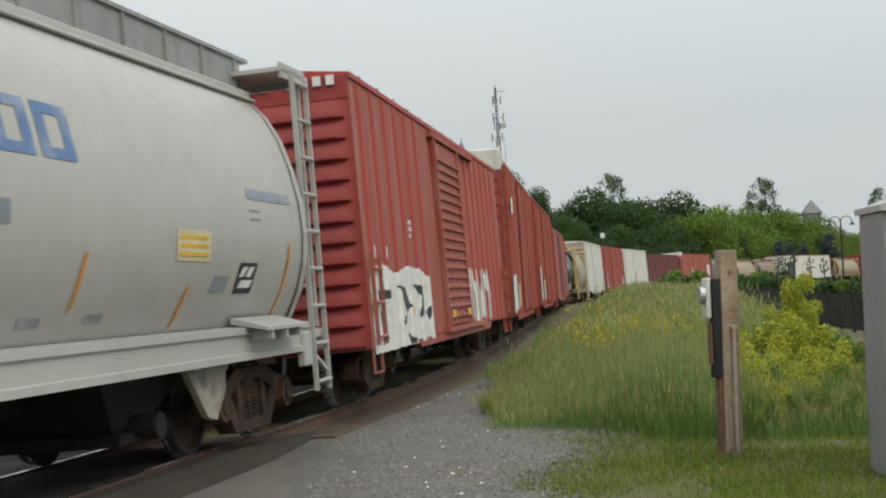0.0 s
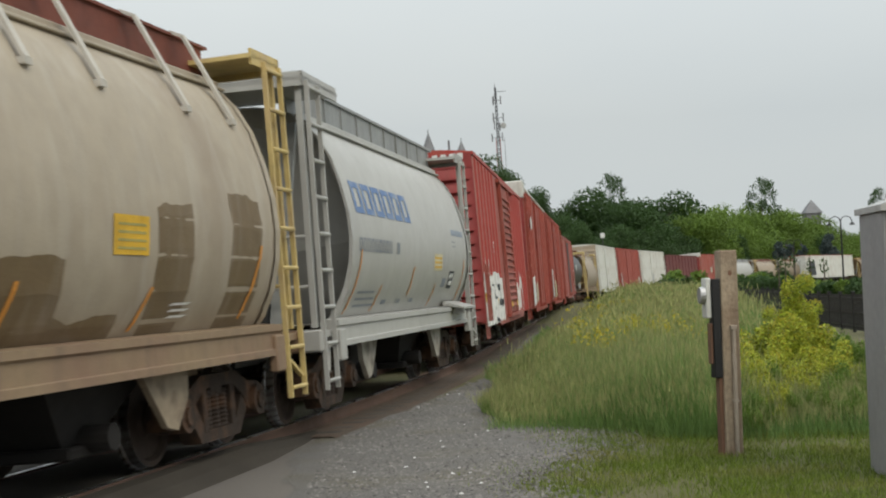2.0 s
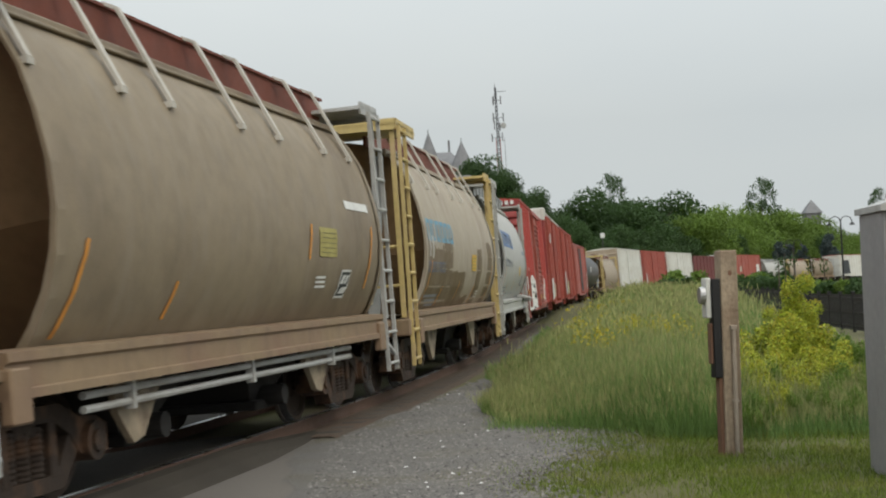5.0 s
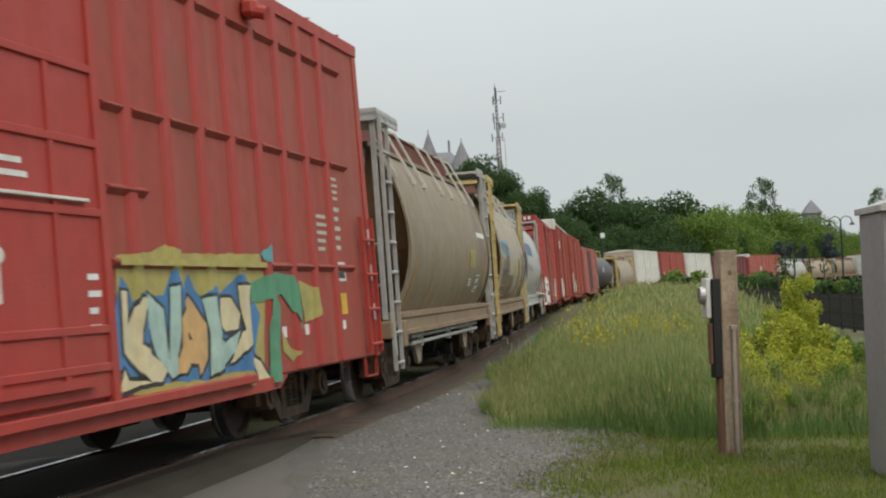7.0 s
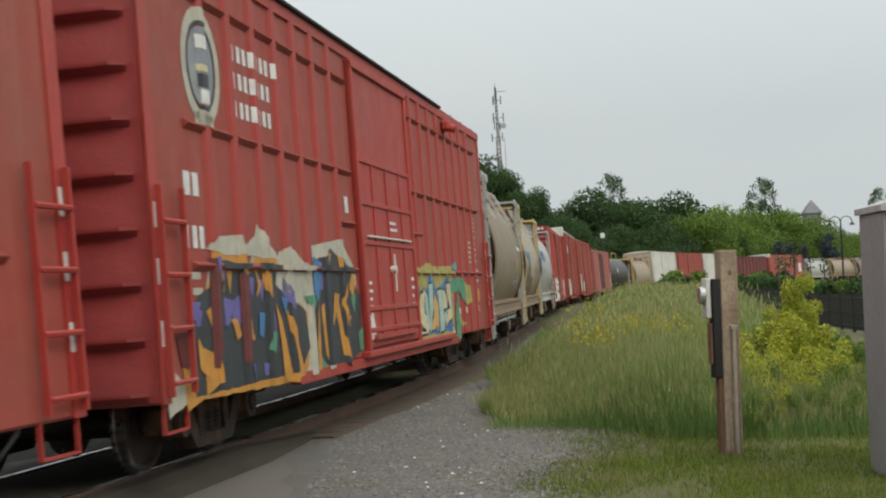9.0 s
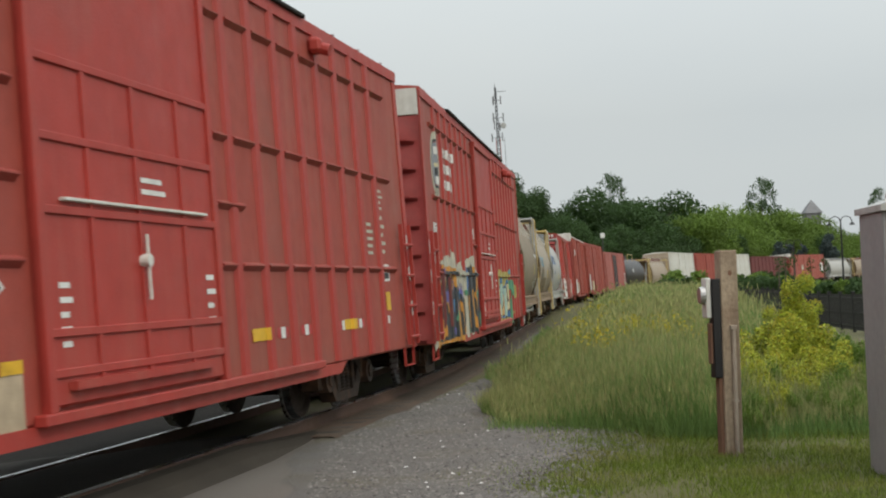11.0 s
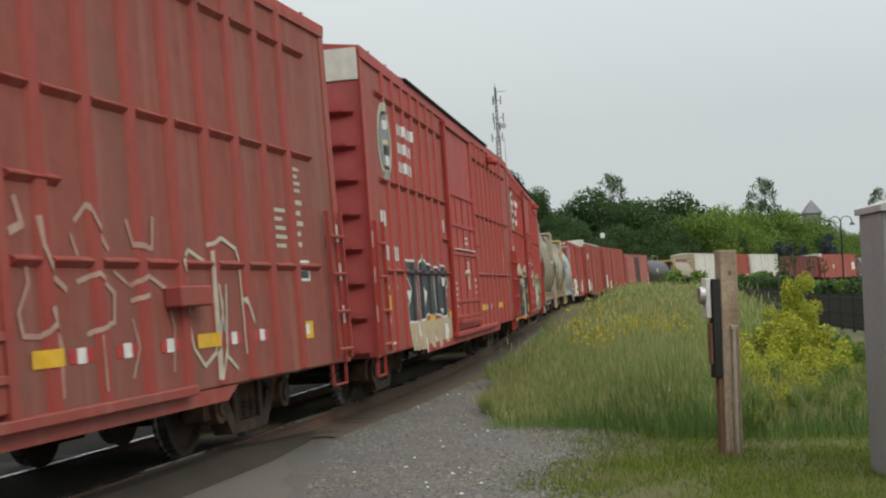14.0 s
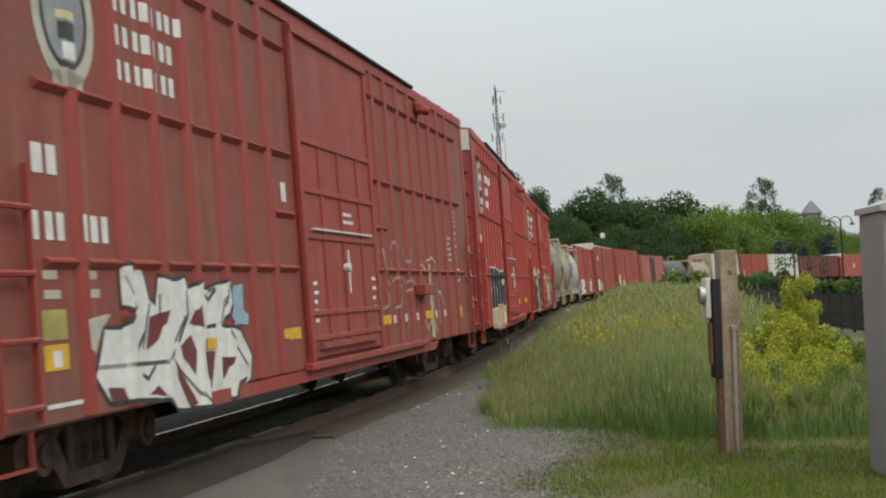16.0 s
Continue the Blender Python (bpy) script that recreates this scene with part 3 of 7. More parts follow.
def add_truck(car, x, turning=True):
    tr = part("truck", TRUCK["bolster"], None, car, "rusty brown cast steel truck")
    tr.location = (x, 0, 0)
    for rz in (0, 180):
        o = part("side_frame", TRUCK["side_frame"], None, tr)
        o.rotation_euler = (0, 0, radians(rz))
        for sx in (-0.19, 0.0, 0.19):
            o = part("spring", TRUCK["spring"], None, tr)
            o.location, o.rotation_euler = (sx, 0, 0), (0, 0, radians(rz))
    for wx in (-0.865, 0.865):
        ws = part("wheelset", TRUCK["wheelset"], None, tr)
        for rz in (0, 180):
            o = part("tread", TRUCK["tread"], None, tr, "bright worn wheel tread")
            o.location, o.rotation_euler = (wx, 0, 0.44), (0, 0, radians(rz))
        ws.location = (wx, 0, 0.44)
        if turning:
            WHEELS.append((ws, wx))


def add_coupler(car, half, over, material):
    for s in (-1, 1):
        c = Shape().box(s * half, s * (over - 0.18), -0.08, 0.08, 0.78, 0.94, 0.02).box(s * (over - 0.25), s * (over + 0.03), -0.16, 0.13, 0.72, 0.99, 0.03)
        c.box(s * (half - 0.35), s * (half + 0.08), -0.28, 0.28, 0.66, 1.02, 0.02)
        part("coupler", c, material, car, "rusty knuckle coupler")
        h = Shape()
        pts = [(s * half, -0.4, 0.8), (s * (half + 0.2), -0.42, 0.52), (s * (over - 0.1), -0.38, 0.36), (s * over, -0.33, 0.33)]
        for a, b in zip(pts, pts[1:]):
            h.tube(a, b, 0.025, 6)
        part("air_hose", h, M["black"], car)


def ladder(car, x0, x1, y, z0, z1, material, step=0.38, r=0.022, depth=0.0, name="ladder"):
    sh = Shape()
    for x in (x0, x1):
        sh.bar((x, y, z0), (x, y, z1), 0.05, 0.03)
    z = z0 + 0.1
    while z < z1 - 0.03:
        sh.tube((x0, y - 0.02, z), (x1, y - 0.02, z), r, 6)
        z += step
    return part(name, sh, material, car)


def corrugated_end(x, s, hw, z0, z1, n):
    """A pressed steel end wall with n rounded horizontal ribs standing out along s."""
    sh = Shape()
    prof = []
    dz = (z1 - z0) / n
    for k in range(n):
        zb = z0 + k * dz
        prof += [(0.0, zb), (0.085, zb + dz * 0.12), (0.09, zb + dz * 0.2), (0.05, zb + dz * 0.6), (0.01, zb + dz * 0.92)]
    prof.append((0.0, z1))
    rings = []
    for y, k in ((-hw, 0.0), (-hw + 0.09, 0.0), (-hw + 0.2, 1.0), (hw - 0.2, 1.0), (hw - 0.09, 0.0), (hw, 0.0)):
        rings.append([(x + s * (0.01 + d * k), y, z) for d, z in prof])
    return sh.loft(rings, closed=False, caps=False)


LEDGES = {}


def ledge(x0, x1, side):
    key = (round(x0, 3), round(x1, 3), side)
    if key not in LEDGES:
        y = side * HW
        LEDGES[key] = Shape().prism([(y, -0.055), (y + side * 0.05, -0.008), (y + side * 0.05, 0.004), (y, 0.03)], "x", x0, x1).mesh("side_ledge")
    return LEDGES[key]


def boxcar(label, L, eave, sill, paint, end_paint, style, ribs, door, roof="red", T=6.2, drop=0.12, over=8.875, group="train of freight cars", near=True, roof_end=None):
    car = thing("boxcar", label, "boxcar", group)
    P, E_ = M[paint], M[end_paint]
    hw = HW
    b = Shape().box(-L, L, -hw, hw, sill, eave, 0.02)
    part("body", b, (M["red_panel"] if paint == "red" else M["panel_dull"]) if style == "cp" else P, car)
    low = Shape()
    x0, x1 = -T + 1.5, T - 1.5
    for s in (-1, 1):
        low.prism([(x0 - 0.25, sill), (x0, sill - drop), (x1, sill - drop), (x1 + 0.25, sill)], "y", s * (hw - 0.10), s * (hw + 0.012))
    part("side_sill", low, P, car)
    part("underframe", Shape().box(-L + 0.2, L - 0.2, -0.4, 0.4, 0.5, sill + 0.1).box(-3.6, 3.6, -1.3, 1.3, sill - 0.14, sill + 0.02), M["under"], car)
    r = Shape()
    sec = [(-hw - 0.03, eave - 0.05), (-hw - 0.03, eave + 0.02), (-hw * 0.6, eave + 0.10), (0, eave + 0.16), (hw * 0.6, eave + 0.10), (hw + 0.03, eave + 0.02), (hw + 0.03, eave - 0.05)]
    r.prism(sec, "x", -L - 0.02, L + 0.02)
    k = -L + 0.6
    while near and k < L:
        r.prism([(y, z + 0.028) for y, z in sec[1:6]] + [(hw * 0.6, eave), (-hw * 0.6, eave)], "x", k, k + 0.07)
        k += 1.1
    part("roof", r, M[roof], car)
    if roof_end:
        part("roof_end", Shape().box(-L - 0.035, -L + 0.9, -hw - 0.035, hw + 0.035, eave - 0.35, eave + 0.19, 0.03), M[roof_end], car, "white painted roof end")
    for s in (-1, 1):
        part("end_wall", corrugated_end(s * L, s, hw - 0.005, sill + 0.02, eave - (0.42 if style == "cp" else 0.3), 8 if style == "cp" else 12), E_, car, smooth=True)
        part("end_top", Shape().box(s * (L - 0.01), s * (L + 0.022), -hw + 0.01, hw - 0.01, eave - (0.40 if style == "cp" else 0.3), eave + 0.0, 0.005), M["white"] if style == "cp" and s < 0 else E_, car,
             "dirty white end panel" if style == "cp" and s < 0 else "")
    # side posts, ledges and door, on both sides
    post = Shape().prism([(-0.09, 0.0), (-0.065, -RIB), (0.065, -RIB), (0.09, 0.0)], "z", sill + 0.03, eave - 0.08).mesh("side_post")
    post.materials.append(M["red"] if style == "vent" else P)
    for side in (-1, 1):
        for x in ribs:
            o = part("side_post", post, None, car)
            o.location = (x, side * hw, 0)
            o.rotation_euler = (0, 0, 0 if side < 0 else math.pi)
        d0, d1 = door
        yy = side * hw
        if style == "cp":
            bays = sorted([-7.6] + [x for x in ribs if x < 0] + [d0 - 0.05]), sorted([d1 + 0.05] + [x for x in ribs if x > 0] + [7.6])
            for z in (1.74, 2.93, 4.06):
                for row in bays:
                    for xa, xb in zip(row, row[1:]):
                        part("side_ledge", ledge(xa + 0.08, xb - 0.08, side), P, car).location = (0, 0, z)
            for a, e in ((d0 - 0.75, d0 - 0.12), (d1 + 0.12, d1 + 0.8)):
                part("side_ledge", ledge(a, e, side), P, car).location = (0, 0, 2.3)
            part("eave_strip", Shape().box(-L, L, yy, yy + side * 0.03, eave - 0.12, eave - 0.05), P, car)
            for s in (-1, 1):
                part("corner_post", Shape().box(s * L, s * (L - 0.16), yy, yy + side * 0.02, sill, eave - 0.13), P, car)
        # plug door with its own frame, bars and hardware
        dr = Shape().box(d0, d1, yy, yy + side * 0.055, sill + 0.1, eave - 0.22, 0.015)
        door_ob = part("door", dr, P, car, "red plug door" if style == "cp" else "ribbed sliding door")
        fr = Shape()
        if style == "cp":
            for x in (d0, d1 - 0.1):
                fr.box(x, x + 0.1, yy, yy + side * 0.085, sill + 0.05, eave - 0.16, 0.01)
            w3 = (d1 - d0) / 3
            for z in (0.98, 1.25, 2.08, 2.58, 3.12):
                fr.box(d0 + 0.1, d1 - 0.1, yy, yy + side * 0.078, z - 0.03, z + 0.03, 0.006)
            for x in (d0 + w3 * 0.75, d0 + w3 * 1.5, d0 + w3 * 2.3):
                fr.box(x - 0.03, x + 0.03, yy, yy + side * 0.075, 0.85, 3.12, 0.006)
            fr.box(d0 - 0.1, d1 + 2.7, yy, yy + side * 0.10, sill - 0.01, sill + 0.07, 0.01)
            fr.box(d0, d1, yy, yy + side * 0.1, eave - 0.25, eave - 0.15, 0.01)
            fr.box(d0 + 0.3, d1 - 0.4, yy, yy + side * 0.12, 0.86, 0.92)
            part("door_frame", fr, P, door_ob)
            hd = Shape()
            mx = d0 + w3 * 1.5
            hd.tube((mx, yy + side * 0.11, 1.45), (mx, yy + side * 0.11, 1.95), 0.014, 8)
            hd.tube((mx - 0.0, yy + side * 0.05, 1.75), (mx, yy + side * 0.13, 1.75), 0.05, 12)
            part("door_lever", hd, M["white"], door_ob, "chipped white locking lever")
            part("door_bar", Shape().box(d0 + 0.35, d1 - 0.3, yy, yy + side * 0.1, 2.145, 2.17, 0.005), M["white"], door_ob, "white painted latch bar")
        elif style == "vent":
            z = sill + 0.25
            while z < eave - 0.4:
                fr.prism([(yy, z - 0.05), (yy + side * 0.10, z - 0.02), (yy + side * 0.10, z + 0.02), (yy, z + 0.07)], "x", d0 + 0.08, d1 - 0.08)
                z += 0.165
            for x in (d0, d1 - 0.08):
                fr.box(x, x + 0.08, yy, yy + side * 0.1, sill, eave - 0.15)
            fr.box(d0 - 0.2, d1 + 2.0, yy, yy + side * 0.10, eave - 0.2, eave - 0.12)
            fr.box(d0 - 0.2, d1 + 2.0, yy, yy + side * 0.10, sill, sill + 0.08)
            part("door_slats", fr, P, door_ob)
        else:
            for x in (d0, (d0 + d1) / 2, d1 - 0.06):
                fr.box(x, x + 0.06, yy, yy + side * 0.08, sill, eave - 0.15)
            part("door_frame", fr, P, door_ob)
    for sx in (-1, 1):
        for side in (-1, 1):
            y = side * (hw + 0.06)
            xa, xb = sx * (L - 0.08), sx * (L - 0.55)
            ladder(car, xa, xb, y, sill + 0.05, 2.35 if style == "cp" else 1.9 if style == "vent" else eave - 0.2, P, step=0.42)
            st = Shape()
            for x in (xa, xb):
                st.bar((x, side * (hw - 0.02), sill + 0.02), (x, side * (hw - 0.02), 0.42), 0.035, 0.015)
            st.bar((xa, side * (hw - 0.02), 0.43), (xb, side * (hw - 0.02), 0.43), 0.035, 0.02)
            part("step", st, P, car)
        add_truck(car, sx * T, near)
    if style == "cp":
        part("roof_bracket", Shape().box(4.44, 4.66, -hw - 0.16, -hw, 4.16, 4.34, 0.04).tube((4.55, -hw - 0.12, 4.22), (4.55, -hw - 0.24, 4.18), 0.07, 10), P, car)
        part("roof_walk", Shape().box(-5.4, 4.25, -hw - 0.075, -hw + 0.1, eave + 0.01, eave + 0.055, 0.01), M["under"], car, "dark roof edge strip")
    add_coupler(car, L, over, M["truck"])
    # brake gear hung under the floor
    g = Shape().tube((-1.2, 0.55, 0.42), (0.0, 0.55, 0.42), 0.22, 14).box(0.6, 1.1, 0.3, 0.8, 0.35, sill).box(-3.2, 3.2, -0.04, 0.04, 0.5, 0.58)
    part("brake_gear", g, M["under"], car)
    return car


HOP = [(0.0, 3.78), (0.5, 3.76), (0.84, 3.69), (1.06, 3.55), (1.24, 3.34), (1.38, 3.08), (1.48, 2.76), (1.55, 2.42), (1.57, 2.10), (1.54, 1.80), (1.46, 1.52), (1.34, 1.28), (1.22, 1.12)]


def hopper(label, body, sill_m, end_m, frame_m, walk_m, brackets, T=3.75, X=3.95, E=5.1, over=5.66, group="train of freight cars", near=True):
    car = thing("covered_hopper", label, "hopper car", group)
    XR, XF = 4.0, 4.5
    ring = lambda x, k=1.0: [(x, -y * k, z) for y, z in HOP] + [(x, y * k, z) for y, z in HOP[:0:-1]]
    full = lambda x, k=1.0: [(x, -y * k, z) for y, z in HOP] + [(x, y * k, z) for y, z in reversed(HOP[1:])]
    sh = Shape().loft([full(x) for x in (-XR, -XR + 0.05, -2.0, 0, 2.2, XF - 0.05, XF)], closed=True, caps=False)
    part("body", sh, M[body], car, smooth=True)
    for s in (-1, 1):
        X, E = (XF, 5.1) if s > 0 else (XR, 5.24)
        es = Shape()
        out = [(s * (X - 0.12 - 0.75 * max(0, 2.6 - z)), y * 0.985, z) for _, y, z in full(0)]
        es.add(out, [tuple(range(len(out)))])
        part("slope_sheet", es, M[end_m], car)
        rim = Shape().loft([[(s * x, y * k, 3.7 + (z - 3.7) * k) for _, y, z in full(0)[:len(HOP)]] for x, k in ((X - 0.12, 0.985), (X + 0.01, 0.985), (X + 0.01, 1.012), (X - 0.12, 1.012))], closed=False, caps=False)
        part("end_rim", rim, M[body], car)
        fr = Shape()
        for side in (-1, 1):
            y = side * 1.40
            fr.bar((s * E, y, 1.1), (s * E, y, 3.82), 0.065, 0.06)
            fr.bar((s * E, side * 0.45, 1.1), (s * E, side * 0.45, 3.82), 0.07, 0.06)
        for z in (1.55, 2.1):
            fr.tube((s * E, -1.4, z), (s * E, 1.4, z), 0.022, 6)
        part("end_frame", fr, M[frame_m], car)
        for side in (-1, 1):
            part("end_brace", Shape().bar((s * (E - 0.1), side * 0.95, 1.15), (s * (X + 0.12), side * 0.95, 3.5), 0.16, 0.06), M["greydark"], car, "grey diagonal brace")
        tp = Shape().box(s * (X - 0.15), s * (E + 0.09), -1.48, 1.48, 3.80, 3.845).box(s * (E + 0.05), s * (E + 0.09), -1.48, 1.48, 3.74, 3.90)
        for side in (-1, 1):
            tp.box(s * (X - 0.1), s * (E + 0.09), side * 1.45, side * 1.48, 3.74, 3.90)
        part("top_platform", tp, M[frame_m], car)
        part("end_platform", Shape().box(s * 3.1, s * (E + 0.1), -1.46, 1.46, 0.98, 1.06, 0.01).box(s * (E + 0.02), s * (E + 0.14), -1.5, 1.5, 0.84, 1.08, 0.02).box(s * 3.0, s * (E + 0.1), -0.3, 0.3, 0.7, 1.0), M[sill_m], car)
        for side in (-1, 1):
            ladder(car, s * (E + 0.02), s * (E - 0.42), side * 1.5, 0.42, 3.80, M[frame_m], step=0.40)
            st = Shape()
            st.bar((s * (E - 0.5), side * 1.4, 0.98), (s * (E - 0.05), side * 1.5, 0.62), 0.05, 0.03)
            part("step_brace", st, M[frame_m], car)
        bits = Shape().tube((s * 4.9, 0.35, 1.22), (s * 4.9, 0.95, 1.22), 0.16, 12).box(s * 4.6, s * 5.2, -0.8, -0.35, 1.06, 1.4, 0.03).box(s * 3.7, s * 4.3, -0.25, 0.25, 1.06, 1.9, 0.02)
        part("brake_gear", bits, M["under"], car)
        add_truck(car, s * T, near)
        # discharge bay: a wedge narrowing to its gate
        wd = Shape()
        for c in (s * 1.55,):
            wd.loft([[(c - 1.0, -1.1, 1.0), (c + 1.0, -1.1, 1.0), (c + 1.0, 1.1, 1.0), (c - 1.0, 1.1, 1.0)],
                     [(c - 0.28, -0.85, 0.38), (c + 0.28, -0.85, 0.38), (c + 0.28, 0.85, 0.38), (c - 0.28, 0.85, 0.38)]])
            wd.box(c - 0.35, c + 0.35, -0.95, 0.95, 0.28, 0.38, 0.02)
            wd.tube((c, -1.15, 0.42), (c, 1.15, 0.42), 0.11, 12)
        # bays take the near-black steel, so underside shade sits in their colour
        part("discharge_bay", wd, M["under"], car, "discharge hopper coloured dark for shade")
        E = 5.1
        part("bolster_web", Shape().prism([(s * 1.75, 0.95), (s * 2.75, 0.95), (s * 2.7, 0.62), (s * 2.45, 0.36), (s * 2.25, 0.40)], "y", -1.28, -1.22), M["web_grey" if sill_m == "grey" else "web_tan"], car, "peeling bolster web plate")
    for side in (-1, 1):
        ss = Shape().prism([(side * 1.28, 0.86), (side * 1.50, 0.86), (side * 1.50, 0.92), (side * 1.47, 0.93), (side * 1.47, 1.08), (side * 1.50, 1.10), (side * 1.50, 1.16), (side * 1.28, 1.18)], "x", -E + 0.5, E - 0.5)
        for s in (-1, 1):
            ss.box(s * (E - 0.75), s * (E - 0.5), side * 1.42, side * 1.515, 0.70, 1.06, 0.015)
        part("side_sill", ss, M[sill_m], car)
        if brackets:
            for x in (-3.9, -2.45, -1.5, 0.2, 1.3, 2.9, 3.95):
                bk = Shape()
                pts = [(x, side * 0.84, 4.06), (x, side * 0.97, 4.0), (x, side * 1.40, 3.14)]
                for a, b in zip(pts, pts[1:]):
                    bk.bar(a, b, 0.07, 0.03)
                bk.box(x - 0.05, x + 0.05, side * 1.34, side * 1.42, 3.09, 3.14)
                part("walk_bracket", bk, M["tan_pale"], car)
            part("running_board", Shape().box(-XR - 0.5, XF + 0.3, side * 0.5, side * 0.86, 4.02, 4.05).box(-XR - 0.4, XF + 0.2, side * 0.80, side * 0.83, 3.66, 4.02), M[walk_m], car)
            part("top_lip", Shape().box(-XR - 0.02, XF + 0.02, side * 1.02, side * 1.13, 3.52, 3.55, 0.008).box(-XR - 0.02, XF + 0.02, side * 0.98, side * 1.06, 3.55, 3.63, 0.01), M[body], car)
        else:
            rb = Shape().box(-XR - 0.3, XF + 0.1, side * 0.92, side * 0.95, 3.64, 4.0).box(-XR - 0.9, XF + 0.3, side * 0.5, side * 0.98, 4.0, 4.04)
            x = -XR - 0.3
            while x <= XF:
                rb.box(x, x + 0.035, side * 0.95, side * 0.975, 3.62, 4.02)
                x += 0.87
            part("running_board", rb, M[walk_m], car)
            part("top_lip", Shape().box(-XR - 0.02, XF + 0.02, side * 1.02, side * 1.14, 3.52, 3.55, 0.008).box(-XR - 0.02, XF + 0.02, side * 0.98, side * 1.08, 3.55, 3.64, 0.01), M[body], car)
    part("hatch", Shape().box(-XR + 0.3, XF - 0.3, -0.45, 0.45, 3.68, 3.80, 0.03), M[body], car)
    part("centre_sill", Shape().box(-E, E, -0.25, 0.25, 0.62, 0.98), M["under"], car)
    add_coupler(car, E, over, M["truck"])
    return car


def tank_car(label, over=6.9):
    car = thing("tank_car", label, "tank car", "train of freight cars")
    n = 24
    rings = []
    for x, r in ((-6.0, 0.2), (-5.95, 0.75), (-5.75, 1.15), (-5.4, 1.38), (-5.0, 1.45), (5.0, 1.45), (5.4, 1.38), (5.75, 1.15), (5.95, 0.75), (6.0, 0.2)):
        rings.append([(x, r * math.cos(2 * math.pi * i / n), 2.45 + r * math.sin(2 * math.pi * i / n)) for i in range(n)])
    part("tank", Shape().loft(rings), M["tank"], car, smooth=True)
    part("dome", Shape().tube((0, 0, 3.8), (0, 0, 4.25), 0.5, 16), M["tank"], car)
    part("frame", Shape().box(-6.4, 6.4, -0.3, 0.3, 0.8, 1.1).box(-6.4, -4.4, -1.3, 1.3, 0.95, 1.05).box(4.4, 6.4, -1.3, 1.3, 0.95, 1.05), M["under"], car)
    part("placard", Shape().box(-2.2, -1.7, -1.47, -1.44, 2.4, 2.8), M["p_white"], car, "white placard")
    part("railing", Shape().tube((-1.4, -0.9, 4.3), (1.4, -0.9, 4.3), 0.03).tube((-1.4, -0.9, 3.6), (-1.4, -0.9, 4.3), 0.03).tube((1.4, -0.9, 3.6), (1.4, -0.9, 4.3), 0.03), M["yellow"], car)
    for s in (-1, 1):
        add_truck(car, s * 4.7, False)
    add_coupler(car, 6.4, over, M["truck"])
    return car


def gondola(label, L, top, paint, T, over):
    """A plain low ribbed car, open above."""
    car = thing("gondola_car", label, "gondola car", "train of freight cars")
    b = Shape()
    for s in (-1, 1):
        b.box(-L, L, s * (HW - 0.08), s * HW, 0.9, top, 0.01)
        b.box(s * (L - 0.08), s * L, -HW, HW, 0.9, top, 0.01)
    b.box(-L, L, -HW, HW, 0.9, 1.05)
    part("body", b, M[paint], car)
    for s in (-1, 1):
        x = -L
        while x <= L - 0.1:
            part("side_post", Shape().box(x, x + 0.12, s * HW, s * (HW + 0.06), 0.9, top), M[paint], car)
            x += (2 * L - 0.12) / 10
        add_truck(car, s * T, False)
    part("top_cap", Shape().box(-L, L, -HW - 0.07, -HW + 0.03, top, top + 0.1).box(-L, L, HW - 0.03, HW + 0.07, top, top + 0.1), M[paint], car)
    add_coupler(car, L, over, M["truck"])
    return car


CP_RIBS = [-7.0 + i * 0.70 for i in range(7)] + [1.75 + i * 0.72 for i in range(8)]


def cp_car(label, paint="red"):
    return boxcar(label, 8.35, 4.5, 0.66, paint, "red_end", "cp", CP_RIBS, (-1.95, 1.2))


def place(car, s, half, rock=0.0):
    car.matrix_basis = car_pose(s + advance(0.0), half) @ pose(0, 0, 0, rock)
    ROLL.append((car, s, half, rock))
    return car


CAR_E = place(cp_car("red ribbed boxcar with plug door, coupled at the rear", "red_dull"), -39.06, 6.2)
CAR_D = place(cp_car("red ribbed boxcar with white outlined graffiti letters", "red_dull"), -21.31, 6.2)
CAR_C = place(cp_car("red ribbed boxcar with black and white graffiti"), -3.56, 6.2)
CAR_B = place(cp_car("red ribbed boxcar with teal and dark graffiti pieces"), 14.19, 6.2)
CAR_A3 = place(hopper("grimy tan covered hopper with rusty roof walk", "tan_dark", "tan_sill", "tan_end", "silver", "rust", True), 28.7, 3.75)
CAR_A2 = place(hopper("patched tan covered hopper with yellow ladders", "tan_lite", "tan_sill", "tan_end", "yellow", "rust", True), 40.0, 3.75)
CAR_A1 = place(hopper("light grey covered hopper with grey ladders", "grey", "grey", "grey", "grey", "greydark", False), 51.05, 3.75)
V_RIBS = [-6.9 + i * 0.78 for i in range(6)] + [1.55 + i * 0.78 for i in range(7)]
CAR_X1 = place(boxcar("faded red boxcar with louvred door and white graffiti", 7.3, 4.14, 0.72, "red_old", "red_end", "vent", V_RIBS, (-1.6, 1.0), T=5.5, over=7.75), 65.2, 5.5, -1.5)
CAR_X2 = place(boxcar("orange-red boxcar with white roof end", 7.4, 4.6, 0.72, "red_orange", "red_end", "plain", V_RIBS, (-1.5, 1.5), roof="white", T=5.6, over=7.9, near=False, roof_end="white"), 80.9, 6)
CAR_X3 = place(boxcar("orange-red tall boxcar coupled behind a pinkish one", 7.4, 4.6, 0.72, "red_orange", "red_end", "plain", V_RIBS[1:-1], (-1.5, 1.5), T=5.6, over=7.85, near=False), 96.6, 6)
CAR_X4 = place(boxcar("sun-bleached pinkish boxcar with open door", 6.6, 4.2, 0.8, "pink", "pink", "plain", [-6, -4.8, -3.6, 2.4, 3.6, 4.8, 6], (-1.5, 1.2), roof="pink", T=5, over=7.2, near=False), 111.8, 5)
